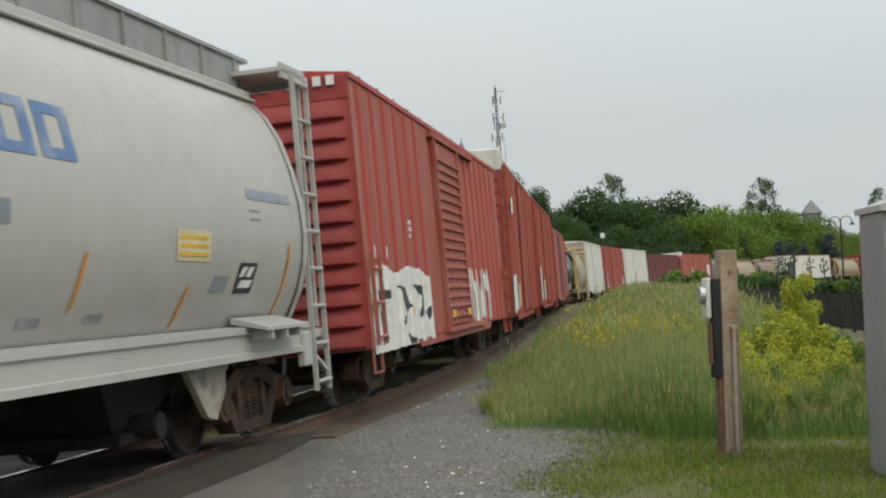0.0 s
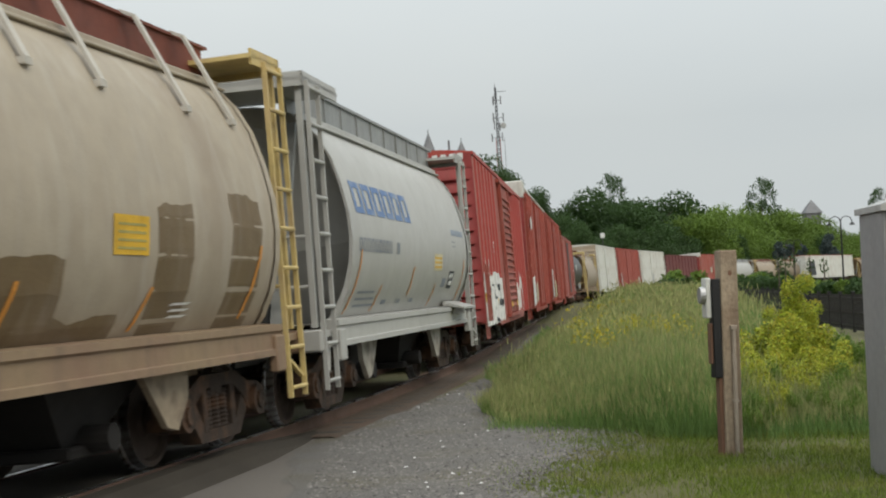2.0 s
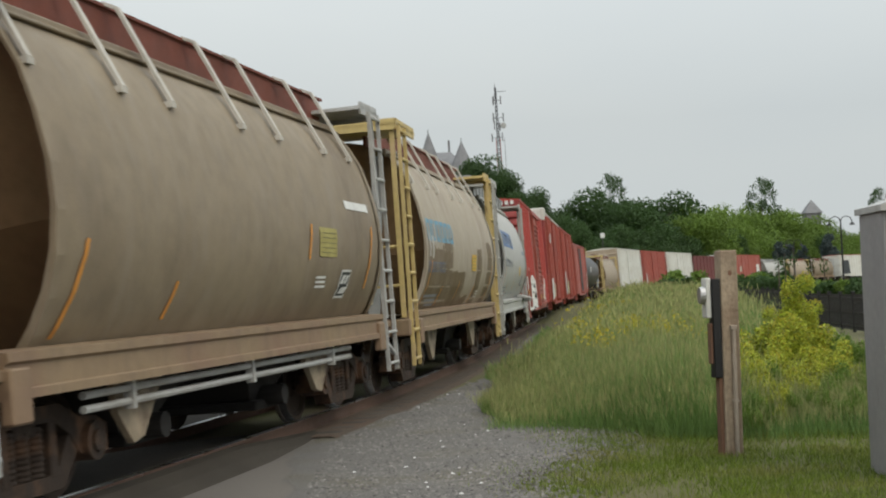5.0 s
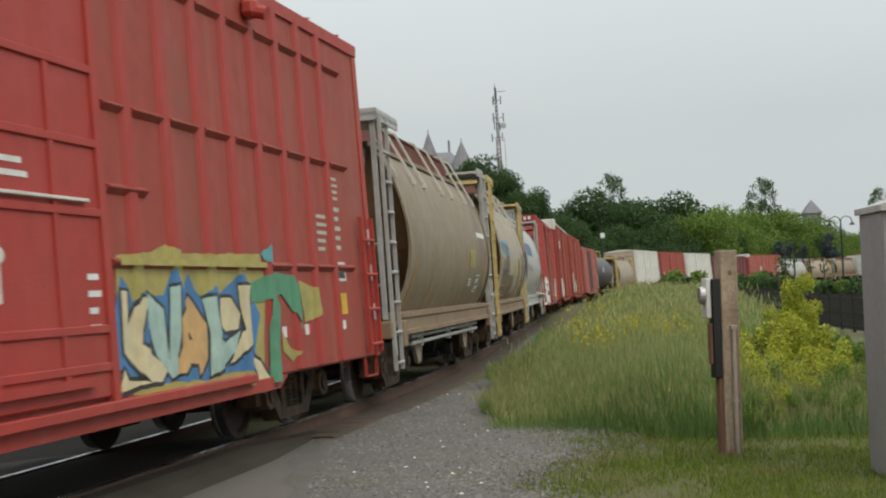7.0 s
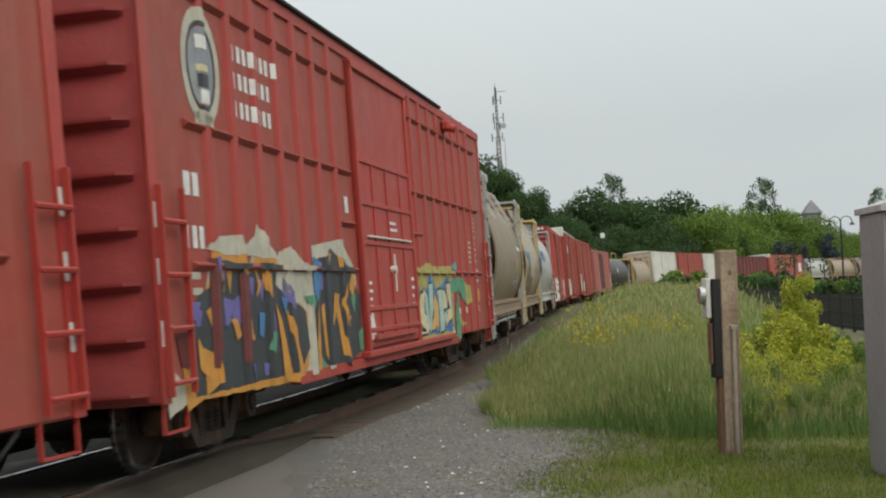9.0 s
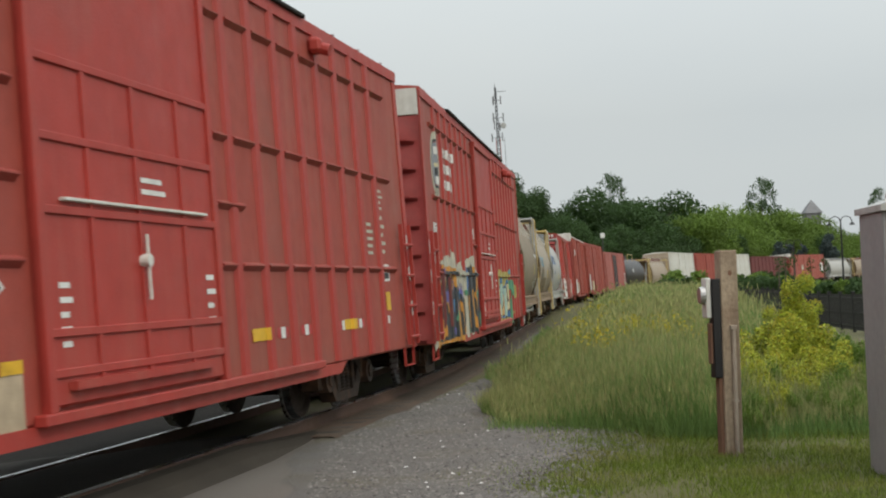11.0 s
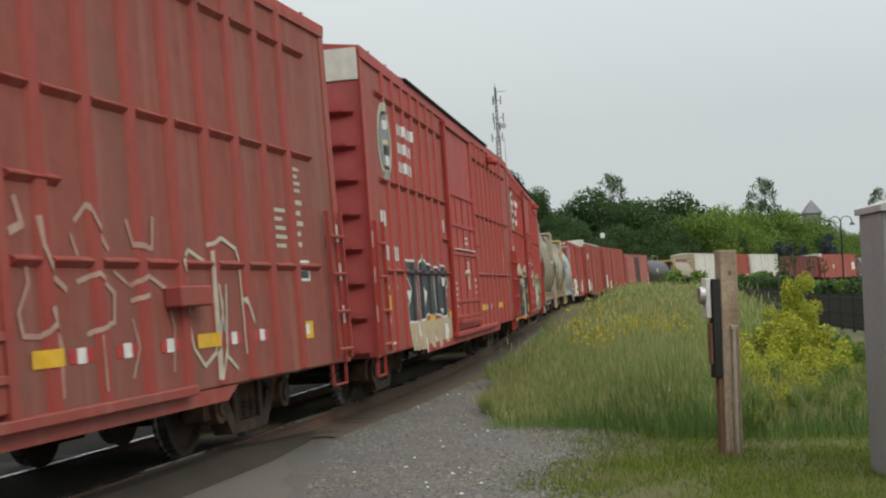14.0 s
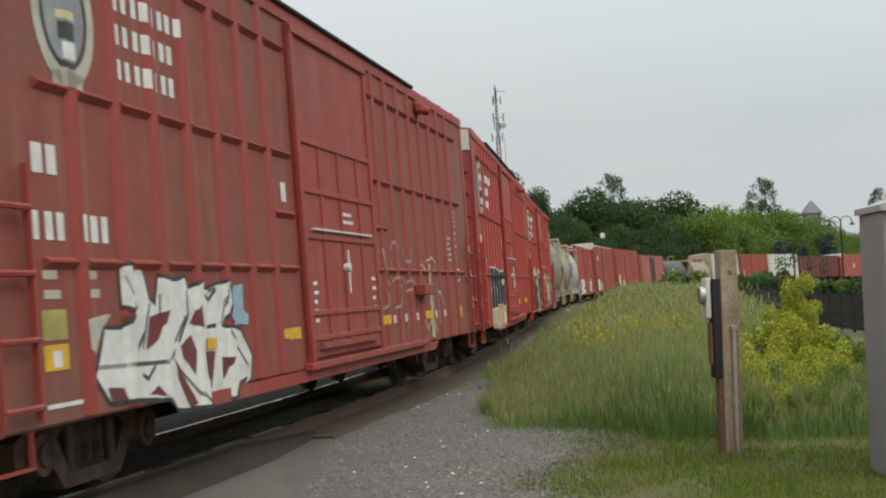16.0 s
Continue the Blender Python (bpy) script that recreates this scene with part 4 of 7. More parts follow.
CAR_T = place(tank_car("black tank car with a small white placard"), 125.8, 4.7)
CAR_H2 = place(hopper("tan covered hopper with yellow end frame", "tan", "tan_sill", "tan_end", "yellow", "rust", True, near=False), 138.8, 3.75)
F_RIBS = [-6 + i * 0.9 for i in range(5)] + [2 + i * 0.9 for i in range(5)]
CAR_W1 = place(boxcar("dirty white boxcar with tan end", 6.8, 4.7, 0.8, "white", "tan", "plain", F_RIBS, (-1.5, 1.5), roof="white", T=5, over=7.3, near=False), 152.0, 5)
CAR_R = place(boxcar("bright red boxcar with a white stripe mark", 6.8, 4.7, 0.8, "red_orange", "red_end", "plain", F_RIBS, (-1.5, 1.5), T=5, over=7.3, near=False), 166.5, 5)
CAR_W2 = place(boxcar("dirty white boxcar with grey door", 6.8, 4.7, 0.8, "white", "white", "plain", F_RIBS, (-1.5, 1.5), roof="white", T=5, over=7.2, near=False), 181.0, 5)
CAR_G = place(gondola("dark maroon gondola car with ribbed sides", 8.6, 4.3, "maroon", 6.5, 9.3), 197.4, 6.5)
CAR_R2 = place(boxcar("dark red boxcar with white roof end and white mark", 8.0, 4.6, 0.8, "red_old", "red_end", "plain", F_RIBS, (-1.5, 1.5), roof="red", T=6, over=8.7, near=False, roof_end="white"), 215.3, 6)
CAR_Y1 = place(hopper("pale grey covered hopper far along the train", "grey", "grey", "grey", "grey", "greydark", False, near=False), 229.8, 3.75)
CAR_Y2 = place(hopper("tan covered hopper far along the train", "tan", "tan_sill", "tan_end", "yellow", "rust", True, near=False), 241.2, 3.75)
CAR_Y3 = place(hopper("weathered tan covered hopper far along the train", "tan_dark", "tan_sill", "tan_end", "silver", "rust", True, near=False), 252.5, 3.75)
CAR_Y4 = place(boxcar("white boxcar with ribbed sides and graffiti", 10.5, 4.5, 0.9, "white", "white", "plain", [-9.5 + i for i in range(8)] + [2.5 + i for i in range(8)], (-1.5, 1.5), roof="red_old", T=8, over=11.0, near=False), 271, 8)
CAR_Y5 = place(hopper("tan covered hopper at the head of the cars in view", "tan", "tan_sill", "tan_end", "yellow", "rust", True, near=False), 288.9, 3.75)
CAR_Y6 = place(boxcar("brown-red boxcar far ahead", 8.0, 4.5, 0.8, "red_old", "red_end", "plain", F_RIBS, (-1.5, 1.5), T=6, over=8.7, near=False), 304, 6)
# ---- markings and graffiti, on the side that faces the road ----
def clip_band(poly, lo, hi):
    for sign, lim in ((1, lo), (-1, hi)):
        res = []
        for (xa, za), (xb, zb) in zip(poly, poly[1:] + poly[:1]):
            ina, inb = sign * (xa - lim) >= 0, sign * (xb - lim) >= 0
            if ina:
                res.append((xa, za))
            if ina != inb:
                t = (lim - xa) / (xb - xa)
                res.append((lim, za + (zb - za) * t))
        poly = res
        if len(poly) < 3:
            return []
    return poly


def rough(poly, seed):
    """Breaks straight sides into slightly uneven, sprayed ones."""
    res = []
    for i, (a, b) in enumerate(zip(poly, poly[1:] + poly[:1])):
        n = max(1, int(math.hypot(b[0] - a[0], b[1] - a[1]) / 0.10))
        for k in range(n):
            t = k / n
            x, z = a[0] + (b[0] - a[0]) * t, a[1] + (b[1] - a[1]) * t
            d = 0.018 if k else 0.006
            res.append((x + d * noise.noise(Vector((x * 5, z * 5, seed))), z + d * noise.noise(Vector((x * 5, z * 5, seed + 9)))))
    return res


def flat(car, material, layer, poly, name, label=""):
    """A patch of paint that follows the side posts of the car."""
    cuts, tops = [-9.0], [0.0]
    for r in sorted(SIDE_POSTS[car.name]):
        cuts += [r - 0.09, r - 0.065, r + 0.065, r + 0.09]
        tops += [0.0, RIB, RIB, 0.0]
    cuts.append(9.0)
    tops.append(0.0)
    lo_d, hi_d = CAR_DOORS[car.name]
    sh = Shape()
    for lo, hi in zip(cuts, cuts[1:]):
        p = clip_band(list(poly), lo, hi)
        if p:
            on_door = 0.055 if lo_d < sum(q[0] for q in p) / len(p) < hi_d else 0.0
            sh.add([(x, -HW - 0.003 - 0.002 * layer - on_door - float(np.interp(x, cuts, tops)), z) for x, z in p], [tuple(range(len(p)))])
    sh.weld = True
    if sh.v:
        part(name, sh, M[material], car, label)


N_PAINT = [0]


def paint(car, material, layer, *poly, edge=None):
    N_PAINT[0] += 1
    poly = rough(list(poly), N_PAINT[0])
    if edge:
        n = len(poly)
        area = sum(a[0] * b[1] - b[0] * a[1] for a, b in zip(poly, poly[1:] + poly[:1]))
        s = 0.035 if area > 0 else -0.035
        grown = []
        for i in range(n):
            a, b, c = poly[i - 1], poly[i], poly[(i + 1) % n]
            dx, dz = c[0] - a[0], c[1] - a[1]
            d = math.hypot(dx, dz) + 1e-6
            grown.append((b[0] + s * dz / d, b[1] - s * dx / d))
        flat(car, edge, layer - 0.5, grown, "graffiti_outline")
    flat(car, material, layer, poly, "graffiti_patch")


def block(car, material, x0, x1, z0, z1, layer=1, name="stencil_mark", label=""):
    flat(car, material, layer, [(x0, z0), (x1, z0), (x1, z1), (x0, z1)], name, label)


def glyphs(car, material, x, z, h, n, w, gap, seed):
    """A row of plain upright blocks in place of lettering."""
    for i in range(n):
        a = x + i * (w + gap)
        block(car, material, a + w * 0.08 * (i * seed % 3), a + w * (1 - 0.09 * ((i + seed) % 3)), z, z + h)


def lines(car, material, x, z, w, n, step, h=0.035, seed=1):
    rng = np.random.RandomState(seed)
    for i in range(n):
        k = 0.6 + 0.4 * rng.rand()
        block(car, material, x, x + w * k, z - i * step, z - i * step + h)


def oval(car, material, x, z, rx, rz, layer, name):
    flat(car, material, layer, [(x + rx * math.cos(a * 0.2618), z + rz * math.sin(a * 0.2618)) for a in range(24)], name)


def ring(car, material, x, z, rx, rz, k, layer):
    for a in range(24):
        a0, a1 = a * 0.2618, (a + 1) * 0.2618
        flat(car, material, layer, [(x + rx * q * math.cos(t), z + rz * q * math.sin(t)) for q, t in ((1, a0), (1, a1), (k, a1), (k, a0))], "emblem_ring")


SIDE_POSTS = {c.name: CP_RIBS for c in (CAR_B, CAR_C, CAR_D, CAR_E)}
SIDE_POSTS[CAR_X1.name] = V_RIBS
CAR_DOORS = {c.name: (-1.95, 1.2) for c in (CAR_B, CAR_C, CAR_D, CAR_E)}
CAR_DOORS[CAR_X1.name] = (-1.6, 1.0)
for seed, c in enumerate((CAR_B, CAR_C, CAR_D, CAR_E)):
    ring(c, "p_pale", -7.0, 3.47, 0.46, 0.52, 0.74, 1)
    ring(c, "p_black", -7.0, 3.47, 0.35, 0.40, 0.9, 2)
    oval(c, "m_grey", -7.0, 3.47, 0.30, 0.35, 1, "emblem_ground")
    for x0, x1, z0, z1, mt in ((-7.12, -6.88, 3.62, 3.74, "p_white"), (-7.1, -6.9, 3.28, 3.4, "p_black"), (-7.14, -6.86, 3.42, 3.48, "p_cream"), (-7.08, -6.9, 3.14, 3.26, "p_white")):
        block(c, mt, x0, x1, z0, z1, 3, "emblem_mark")
    block(c, "p_pale", -7.22, -6.78, 2.95, 3.06, 1, "emblem_base")
    for r, n in ((3.66, 8), (3.40, 7), (3.13, 7)):
        glyphs(c, "p_white", -6.22, r, 0.155, n, 0.115, 0.055, seed * 7 + n + int(r * 10))
    glyphs(c, "p_white", -7.6, 2.32, 0.2, 2, 0.15, 0.05, 3)
    glyphs(c, "p_white", -7.66, 1.88, 0.19, 3, 0.125, 0.045, 5)
    if seed:
        glyphs(c, "p_white", -6.98, 1.88, 0.19, 3, 0.125, 0.045, 6)
    lines(c, "p_pale", -7.55, 1.62, 0.26, 2, 0.13, 0.06)
    lines(c, "p_pale", -6.95, 1.62, 0.24, 2, 0.13, 0.06)
    block(c, "m_yellow" if seed < 2 else "p_olive", -7.6, -7.26, 1.22, 1.42, 1, "reflector", "yellow placard")
    block(c, "red" if seed < 2 else "m_yellow", -7.6, -7.26, 1.02, 1.19, 1, "reflector")
    block(c, "p_white", -7.48, -7.36, 1.04, 1.15, 2, "reflector")
    block(c, "p_white", -7.6, -7.1, 0.775, 0.805, 1)
    block(c, "p_white", -2.42, -2.26, 2.42, 2.62, 1, "small_emblem")
    lines(c, "p_pale", 6.86, 2.74, 0.34, 4, 0.075, 0.035, seed)
    lines(c, "p_pale", 6.86, 2.38, 0.3, 5, 0.11, 0.05, seed + 4)
    lines(c, "p_pale", 6.28, 2.28, 0.36, 5, 0.09, 0.04, seed + 8)
    block(c, "p_white", 6.86, 7.22, 1.58, 1.80, 1, "inspection_label", "framed white inspection label")
    block(c, "p_black", 6.9, 7.18, 1.61, 1.77, 2, "inspection_label_ground")
    block(c, "p_white", 6.94, 7.1, 1.69, 1.745, 3, "inspection_label_text")
    block(c, "m_yellow", 6.84, 7.18, 1.2 if seed != 2 else 0.98, 1.44 if seed != 2 else 1.16, 1, "reflector")
    block(c, "p_white", 6.9, 7.06, 1.03, 1.13, 2, "reflector")
    lines(c, "p_white", -0.3, 2.36, 0.5, 2, 0.09, 0.04)
    lines(c, "p_white", 0.85, 1.6, 0.22, 4, 0.12, 0.045)
    lines(c, "p_white", -1.7, 1.55, 0.2, 5, 0.1, 0.04)
    for x in (-8.26, 8.26):
        for z in (2.02, 1.58, 1.1):
            block(c, "p_white", x - 0.045, x + 0.045, z, z + 0.2, 9, "reflector", "white reflector strip")
            block(c, "m_red", x - 0.045, x + 0.045, z - 0.18, z, 9, "reflector")
    for i, x in enumerate((2.1, 2.8, 3.55, 4.9, 5.6)):
        block(c, "p_white", x, x + 0.13, 1.02, 1.13, 2, "reflector")
        block(c, "m_red", x - 0.11, x + 0.24, 1.025, 1.125, 1, "reflector", "red and white reflector")
for c, x in ((CAR_D, 1.5), (CAR_D, 4.15), (CAR_C, 2.0), (CAR_C, 5.0)):
    block(c, "m_yellow", x, x + 0.42, 1.02, 1.14, 3, "reflector", "yellow reflector patch")
block(CAR_D, "m_yellow", -2.5, -2.1, 1.0, 1.12, 3, "reflector")


def scrawl(car, material, w, pts):
    """A thin sprayed line through the points."""
    for i, (a, b) in enumerate(zip(pts, pts[1:])):
        dx, dz = b[0] - a[0], b[1] - a[1]
        d = math.hypot(dx, dz) + 1e-6
        nx, nz = -dz / d * w / 2, dx / d * w / 2
        ex, ez = dx / d * w * 0.3, dz / d * w * 0.3
        flat(car, material, 2 + 0.4 * (i % 3), [(a[0] - ex + nx, a[1] - ez + nz), (b[0] + ex + nx, b[1] + ez + nz), (b[0] + ex - nx, b[1] + ez - nz), (a[0] - ex - nx, a[1] - ez - nz)], "graffiti_line")


# white block piece on the louvred car
paint(CAR_X1, "p_white", 1, (-7.15, 1.72), (-6.4, 1.80), (-5.6, 1.68), (-4.6, 1.78), (-3.6, 1.74), (-2.9, 1.62), (-2.7, 0.68), (-7.2, 0.66))
for q in (((-6.9, 1.45), (-6.0, 1.45), (-6.1, 1.33), (-6.9, 1.3)), ((-6.9, 1.15), (-6.6, 1.2), (-6.3, 0.8), (-6.7, 0.74)), ((-5.5, 1.5), (-4.9, 1.48), (-4.6, 1.2), (-4.9, 1.12), (-5.1, 1.33)), ((-5.4, 1.0), (-4.9, 1.1), (-5.1, 0.9)), ((-4.3, 1.52), (-3.5, 1.5), (-3.5, 1.2), (-3.9, 1.02), (-3.8, 1.35)), ((-3.4, 1.1), (-3.0, 1.2), (-3.1, 0.95)), ((-5.0, 0.85), (-4.3, 0.7), (-4.8, 0.68))):
    paint(CAR_X1, "p_black", 2, *q)
paint(CAR_X1, "m_yellow", 3, (-7.15, 1.32), (-6.95, 1.32), (-6.95, 1.15), (-7.15, 1.15))
paint(CAR_X1, "m_yellow", 3, (-4.6, 1.2), (-4.35, 1.2), (-4.35, 1.08), (-4.6, 1.08))
for k in range(6):
    x = 1.4 + k * 0.55
    scrawl(CAR_X1, "p_white", 0.16, [(x, 0.9), (x + 0.1, 1.75), (x + 0.35, 1.3), (x + 0.3, 0.85)])
block(CAR_X1, "m_yellow", -1.4, -1.0, 0.95, 1.08, 24, "reflector")
block(CAR_X1, "m_yellow", 0.4, 0.8, 0.95, 1.08, 24, "reflector")
lines(CAR_X1, "p_white", -4.2, 2.4, 0.3, 3, 0.1, 0.06)
glyphs(CAR_X1, "p_white", -6.9, 1.86, 0.16, 2, 0.3, 0.4, 2)
for k in range(10):
    if k != 4:
        part("end_letter", Shape().box(-7.36, -7.325, -1.35 + k * 0.17, -1.25 + k * 0.17, 4.02, 4.14), M["p_white"], CAR_X1)


# ---- markings on the rounded hopper sides ----
HZ, HY = [z for _, z in HOP][::-1], [y for y, _ in HOP][::-1]


def curved(car, material, x0, x1, z0, z1, slant=0.0, lift=0.006, name="stencil_mark", label=""):
    n = max(2, int((z1 - z0) / 0.06))
    rows = []
    for k in range(n + 1):
        z = z0 + (z1 - z0) * k / n
        y = -float(np.interp(z, HZ, HY)) - lift
        s = slant * (z - z0) / max(0.01, z1 - z0)
        rows.append([(x0 + s, y, z), (x1 + s, y, z)])
    part(name, Shape().loft(rows, closed=False, caps=False), M[material], car, label)


def big_blocks(car, material, x, z, h, n, w, gap):
    for i in range(n):
        a = x + i * (w + gap)
        curved(car, material, a, a + w * 0.28, z, z + h)
        curved(car, material, a + w * 0.72, a + w, z, z + h)
        curved(car, material, a + w * 0.28, a + w * 0.72, z + h * 0.8, z + h)
        curved(car, material, a + w * 0.28, a + w * 0.72, z, z + h * 0.2)


def grime(car, x0, x1, z0, z1, amp=0.10, lift=0.003):
    """A washed band of dirt whose upper edge runs unevenly."""
    sh, n, cols = Shape(), 12, max(4, int(abs(x1 - x0) / 0.06))
    rings = []
    for c in range(cols + 1):
        x = x0 + (x1 - x0) * c / cols
        zt = z1 + amp * noise.noise(Vector((x * 1.3, z1, 2.0))) + 0.35 * amp * noise.noise(Vector((x * 6, z1, 5.0)))
        xx = lambda z: x + 0.05 * noise.noise(Vector((x0, z * 4, 3.0)))
        rings.append([(xx(z), -float(np.interp(z, HZ, HY)) - lift, z) for z in (z0 + (zt - z0) * k / n for k in range(n + 1))])
    part("grime_band", sh.loft(rings, closed=False, caps=False), M["tan_grime"], car, "dark brown washed band")


big_blocks(CAR_A1, "m_blue", -3.6, 2.43, 0.40, 6, 0.47, 0.09)
big_blocks(CAR_A1, "m_grey", -3.62, 1.96, 0.17, 9, 0.16, 0.05)
curved(CAR_A1, "m_grey", -1.5, -1.3, 1.96, 2.12)
for c, rows in ((CAR_A1, ((-3.75, 1.22, 1.98, 0.22), (-2.36, 1.22, 1.55, 0.14), (-0.4, 1.4, 1.8, 0.08), (1.45, 1.22, 1.55, 0.1), (3.85, 1.25, 1.95, 0.12))),
                (CAR_A2, ((-3.75, 1.22, 1.92, 0.25), (-2.28, 1.22, 1.52, 0.14), (-0.4, 1.3, 1.6, 0.08), (1.55, 1.22, 1.55, 0.16), (3.8, 1.25, 1.92, 0.2))),
                (CAR_A3, ((-3.75, 1.22, 1.9, 0.2), (-2.0, 1.3, 1.6, 0.1), (1.5, 1.82, 2.2, 0.08), (3.85, 1.5, 2.26, 0.2)))):
    for x, z0, z1, s in rows:
        curved(c, "m_orange", x, x + 0.055, z0, z1, s, 0.012, "chalk_mark", "orange painted line")
curved(CAR_A1, "p_cream", 1.25, 1.95, 1.76, 2.02, 0, 0.006, "placard", "faded pale yellow placard")
for k in range(3):
    curved(CAR_A1, "m_yellow", 1.3, 1.9, 1.80 + k * 0.07, 1.83 + k * 0.07, 0, 0.009)
curved(CAR_A1, "m_blue2", 2.9, 4.1, 2.36, 2.46)
for z in (2.24, 2.16):
    curved(CAR_A1, "m_grey", 2.9, 3.2, z, z + 0.02)
for x0, x1, z0, z1, mt in ((2.6, 3.05, 1.48, 1.76, "p_black"), (2.68, 2.97, 1.53, 1.6, "p_white"), (2.68, 2.8, 1.63, 1.72, "p_white"), (2.85, 2.97, 1.63, 1.72, "p_white"), (2.05, 2.4, 1.5, 1.64, "m_grey")):
    curved(CAR_A1, mt, x0, x1, z0, z1, 0.08, 0.006 if mt != "p_white" else 0.009)
for k in range(3):
    curved(CAR_A1, "m_grey", -3.4, -2.5 + 0.1 * k, 1.45 - k * 0.08, 1.48 - k * 0.08)
    curved(CAR_A1, "m_grey", -1.9 + 0.9 * k, -1.6 + 0.9 * k, 1.3, 1.36)
hb = part("hatch_cover", Shape().prism([(-1.36, 1.2), (-1.72, 1.12), (-1.72, 1.15), (-1.36, 1.26)], "x", 2.75, 3.95), M["grey"], CAR_A1, "hinged grey side flap")
part("hinge", Shape().box(2.9, 2.96, -1.7, -1.5, 1.04, 1.13).box(3.3, 3.36, -1.7, -1.5, 1.04, 1.13).box(3.7, 3.76, -1.7, -1.5, 1.04, 1.13), M["grey"], hb)
big_blocks(CAR_A2, "m_sky", -3.75, 2.22, 0.34, 6, 0.36, 0.08)
big_blocks(CAR_A2, "m_navy", -3.95, 1.74, 0.16, 10, 0.14, 0.05)
curved(CAR_A2, "m_yellow", 0.98, 1.58, 1.79, 2.09, 0, 0.008, "placard", "bright yellow placard")
for k in range(4):
    curved(CAR_A2, "p_olive", 1.04, 1.52, 1.83 + k * 0.06, 1.85 + k * 0.06, 0, 0.011)
# weathered lower body and its pale washed runs
for x0, x1, z0, z1, a in ((-3.95, -1.3, 1.16, 2.22, 0.35), (-1.3, 0.3, 1.16, 1.74, 0.10), (0.3, 1.3, 1.16, 1.36, 0.10), (1.75, 2.45, 1.16, 2.2, 0.15), (3.3, 4.05, 1.16, 2.38, 0.15)):
    grime(CAR_A2, x0, x1, z0, z1, a)
for x0, x1, z0, z1 in ((-3.7, -3.58, 1.98, 2.35), (-3.3, -3.45, 1.95, 2.3), (-3.1, -3.02, 2.2, 2.5)):
    curved(CAR_A2, "tan_pale", x0, x1, z0, z1, 0.03, 0.009, "pale_run")
for k in range(3):
    curved(CAR_A2, "m_grey", -3.6 + 0.2 * k, -2.4, 1.36 - 0.07 * k, 1.40 - 0.07 * k, 0, 0.01)
    curved(CAR_A2, "p_white", 2.15, 2.5, 1.4 - 0.05 * k, 1.42 - 0.05 * k, 0.1, 0.01)
curved(CAR_A3, "p_white", 3.05, 4.05, 2.44, 2.54, 0, 0.009, "paint_out", "white painted-out strip")
curved(CAR_A3, "p_olive", 1.9, 2.55, 1.86, 2.18, 0, 0.008, "placard", "dull yellow placard")
for k in range(5):
    curved(CAR_A3, "p_black", 1.96, 2.5, 1.90 + k * 0.055, 1.905 + k * 0.055, 0, 0.011)
for x0, x1, z0, z1, mt, lf in ((2.72, 3.1, 1.4, 1.72, "p_white", 0.008), (2.75, 3.07, 1.425, 1.695, "p_black", 0.011), (2.8, 2.9, 1.56, 1.66, "p_white", 0.014), (2.95, 3.03, 1.56, 1.66, "p_white", 0.014), (2.8, 3.03, 1.45, 1.52, "p_white", 0.014)):
    curved(CAR_A3, mt, x0, x1, z0, z1, 0.1, lf)
for k in range(3):
    curved(CAR_A3, "p_white", 1.85, 2.2, 1.52 + k * 0.05, 1.545 + k * 0.05, 0.03, 0.009)
for x, mt in ((4.55, "m_yellow"), (4.75, "p_cream")):
    part("placard", Shape().tube((x, -1.30, 1.42 + (0.18 if x < 4.6 else 0)), (x, -1.32, 1.42 + (0.18 if x < 4.6 else 0)), 0.13, 6), M[mt], CAR_A3, "yellow placard")
for c, y in ((CAR_A3, -1.36),):
    part("side_pipe", Shape().tube((-3.4, y, 0.80), (3.4, y, 0.80), 0.03, 8).tube((-3.4, y, 0.70), (3.4, y, 0.70), 0.03, 8).box(-0.03, 0.03, y - 0.04, y + 0.04, 0.64, 0.88).box(2.6, 2.66, y - 0.04, y + 0.04, 0.64, 0.88).box(-2.66, -2.6, y - 0.04, y + 0.04, 0.64, 0.88), M["silver"], c, "pale twin side pipes")
paint(CAR_C, "p_beige", 1, (-6.14, 1.03), (-2.15, 1.01), (-2.15, 0.66), (-3.66, 0.57), (-5.83, 0.62))
paint(CAR_C, "p_black", 2, (-6.1, 1.89), (-5.47, 1.87), (-5.29, 1.4), (-5.38, 1.04), (-6.01, 1.04), (-6.05, 1.25), (-5.69, 1.49), (-6.14, 1.73), edge="p_white")
paint(CAR_C, "p_black", 2, (-5.02, 1.85), (-4.84, 1.97), (-3.84, 1.75), (-3.7, 1.13), (-4.02, 1.02), (-4.39, 1.12), (-5.11, 1.03), (-5.06, 1.54), (-5.15, 1.68), edge="p_white")
paint(CAR_C, "p_black", 2, (-3.66, 1.81), (-3.34, 1.79), (-3.29, 1.47), (-3.02, 1.86), (-2.65, 1.8), (-2.33, 1.56), (-2.74, 1.43), (-2.47, 1.09), (-3.02, 1.04), (-3.66, 1.1), edge="p_white")
paint(CAR_C, "p_white", 3, (-4.93, 1.52), (-4.43, 1.45), (-4.57, 1.3), (-4.88, 1.22))
paint(CAR_C, "p_white", 3, (-6.14, 1.47), (-5.74, 1.47), (-5.96, 1.27))
paint(CAR_C, "p_white", 3, (-3.02, 1.69), (-2.81, 1.65), (-2.88, 1.51))
paint(CAR_C, "p_white", 3, (-2.7, 1.5), (-2.47, 1.39), (-2.6, 1.29), (-2.79, 1.36))
paint(CAR_C, "p_white", 3, (-3.29, 1.18), (-2.92, 1.15), (-3.02, 1.06))
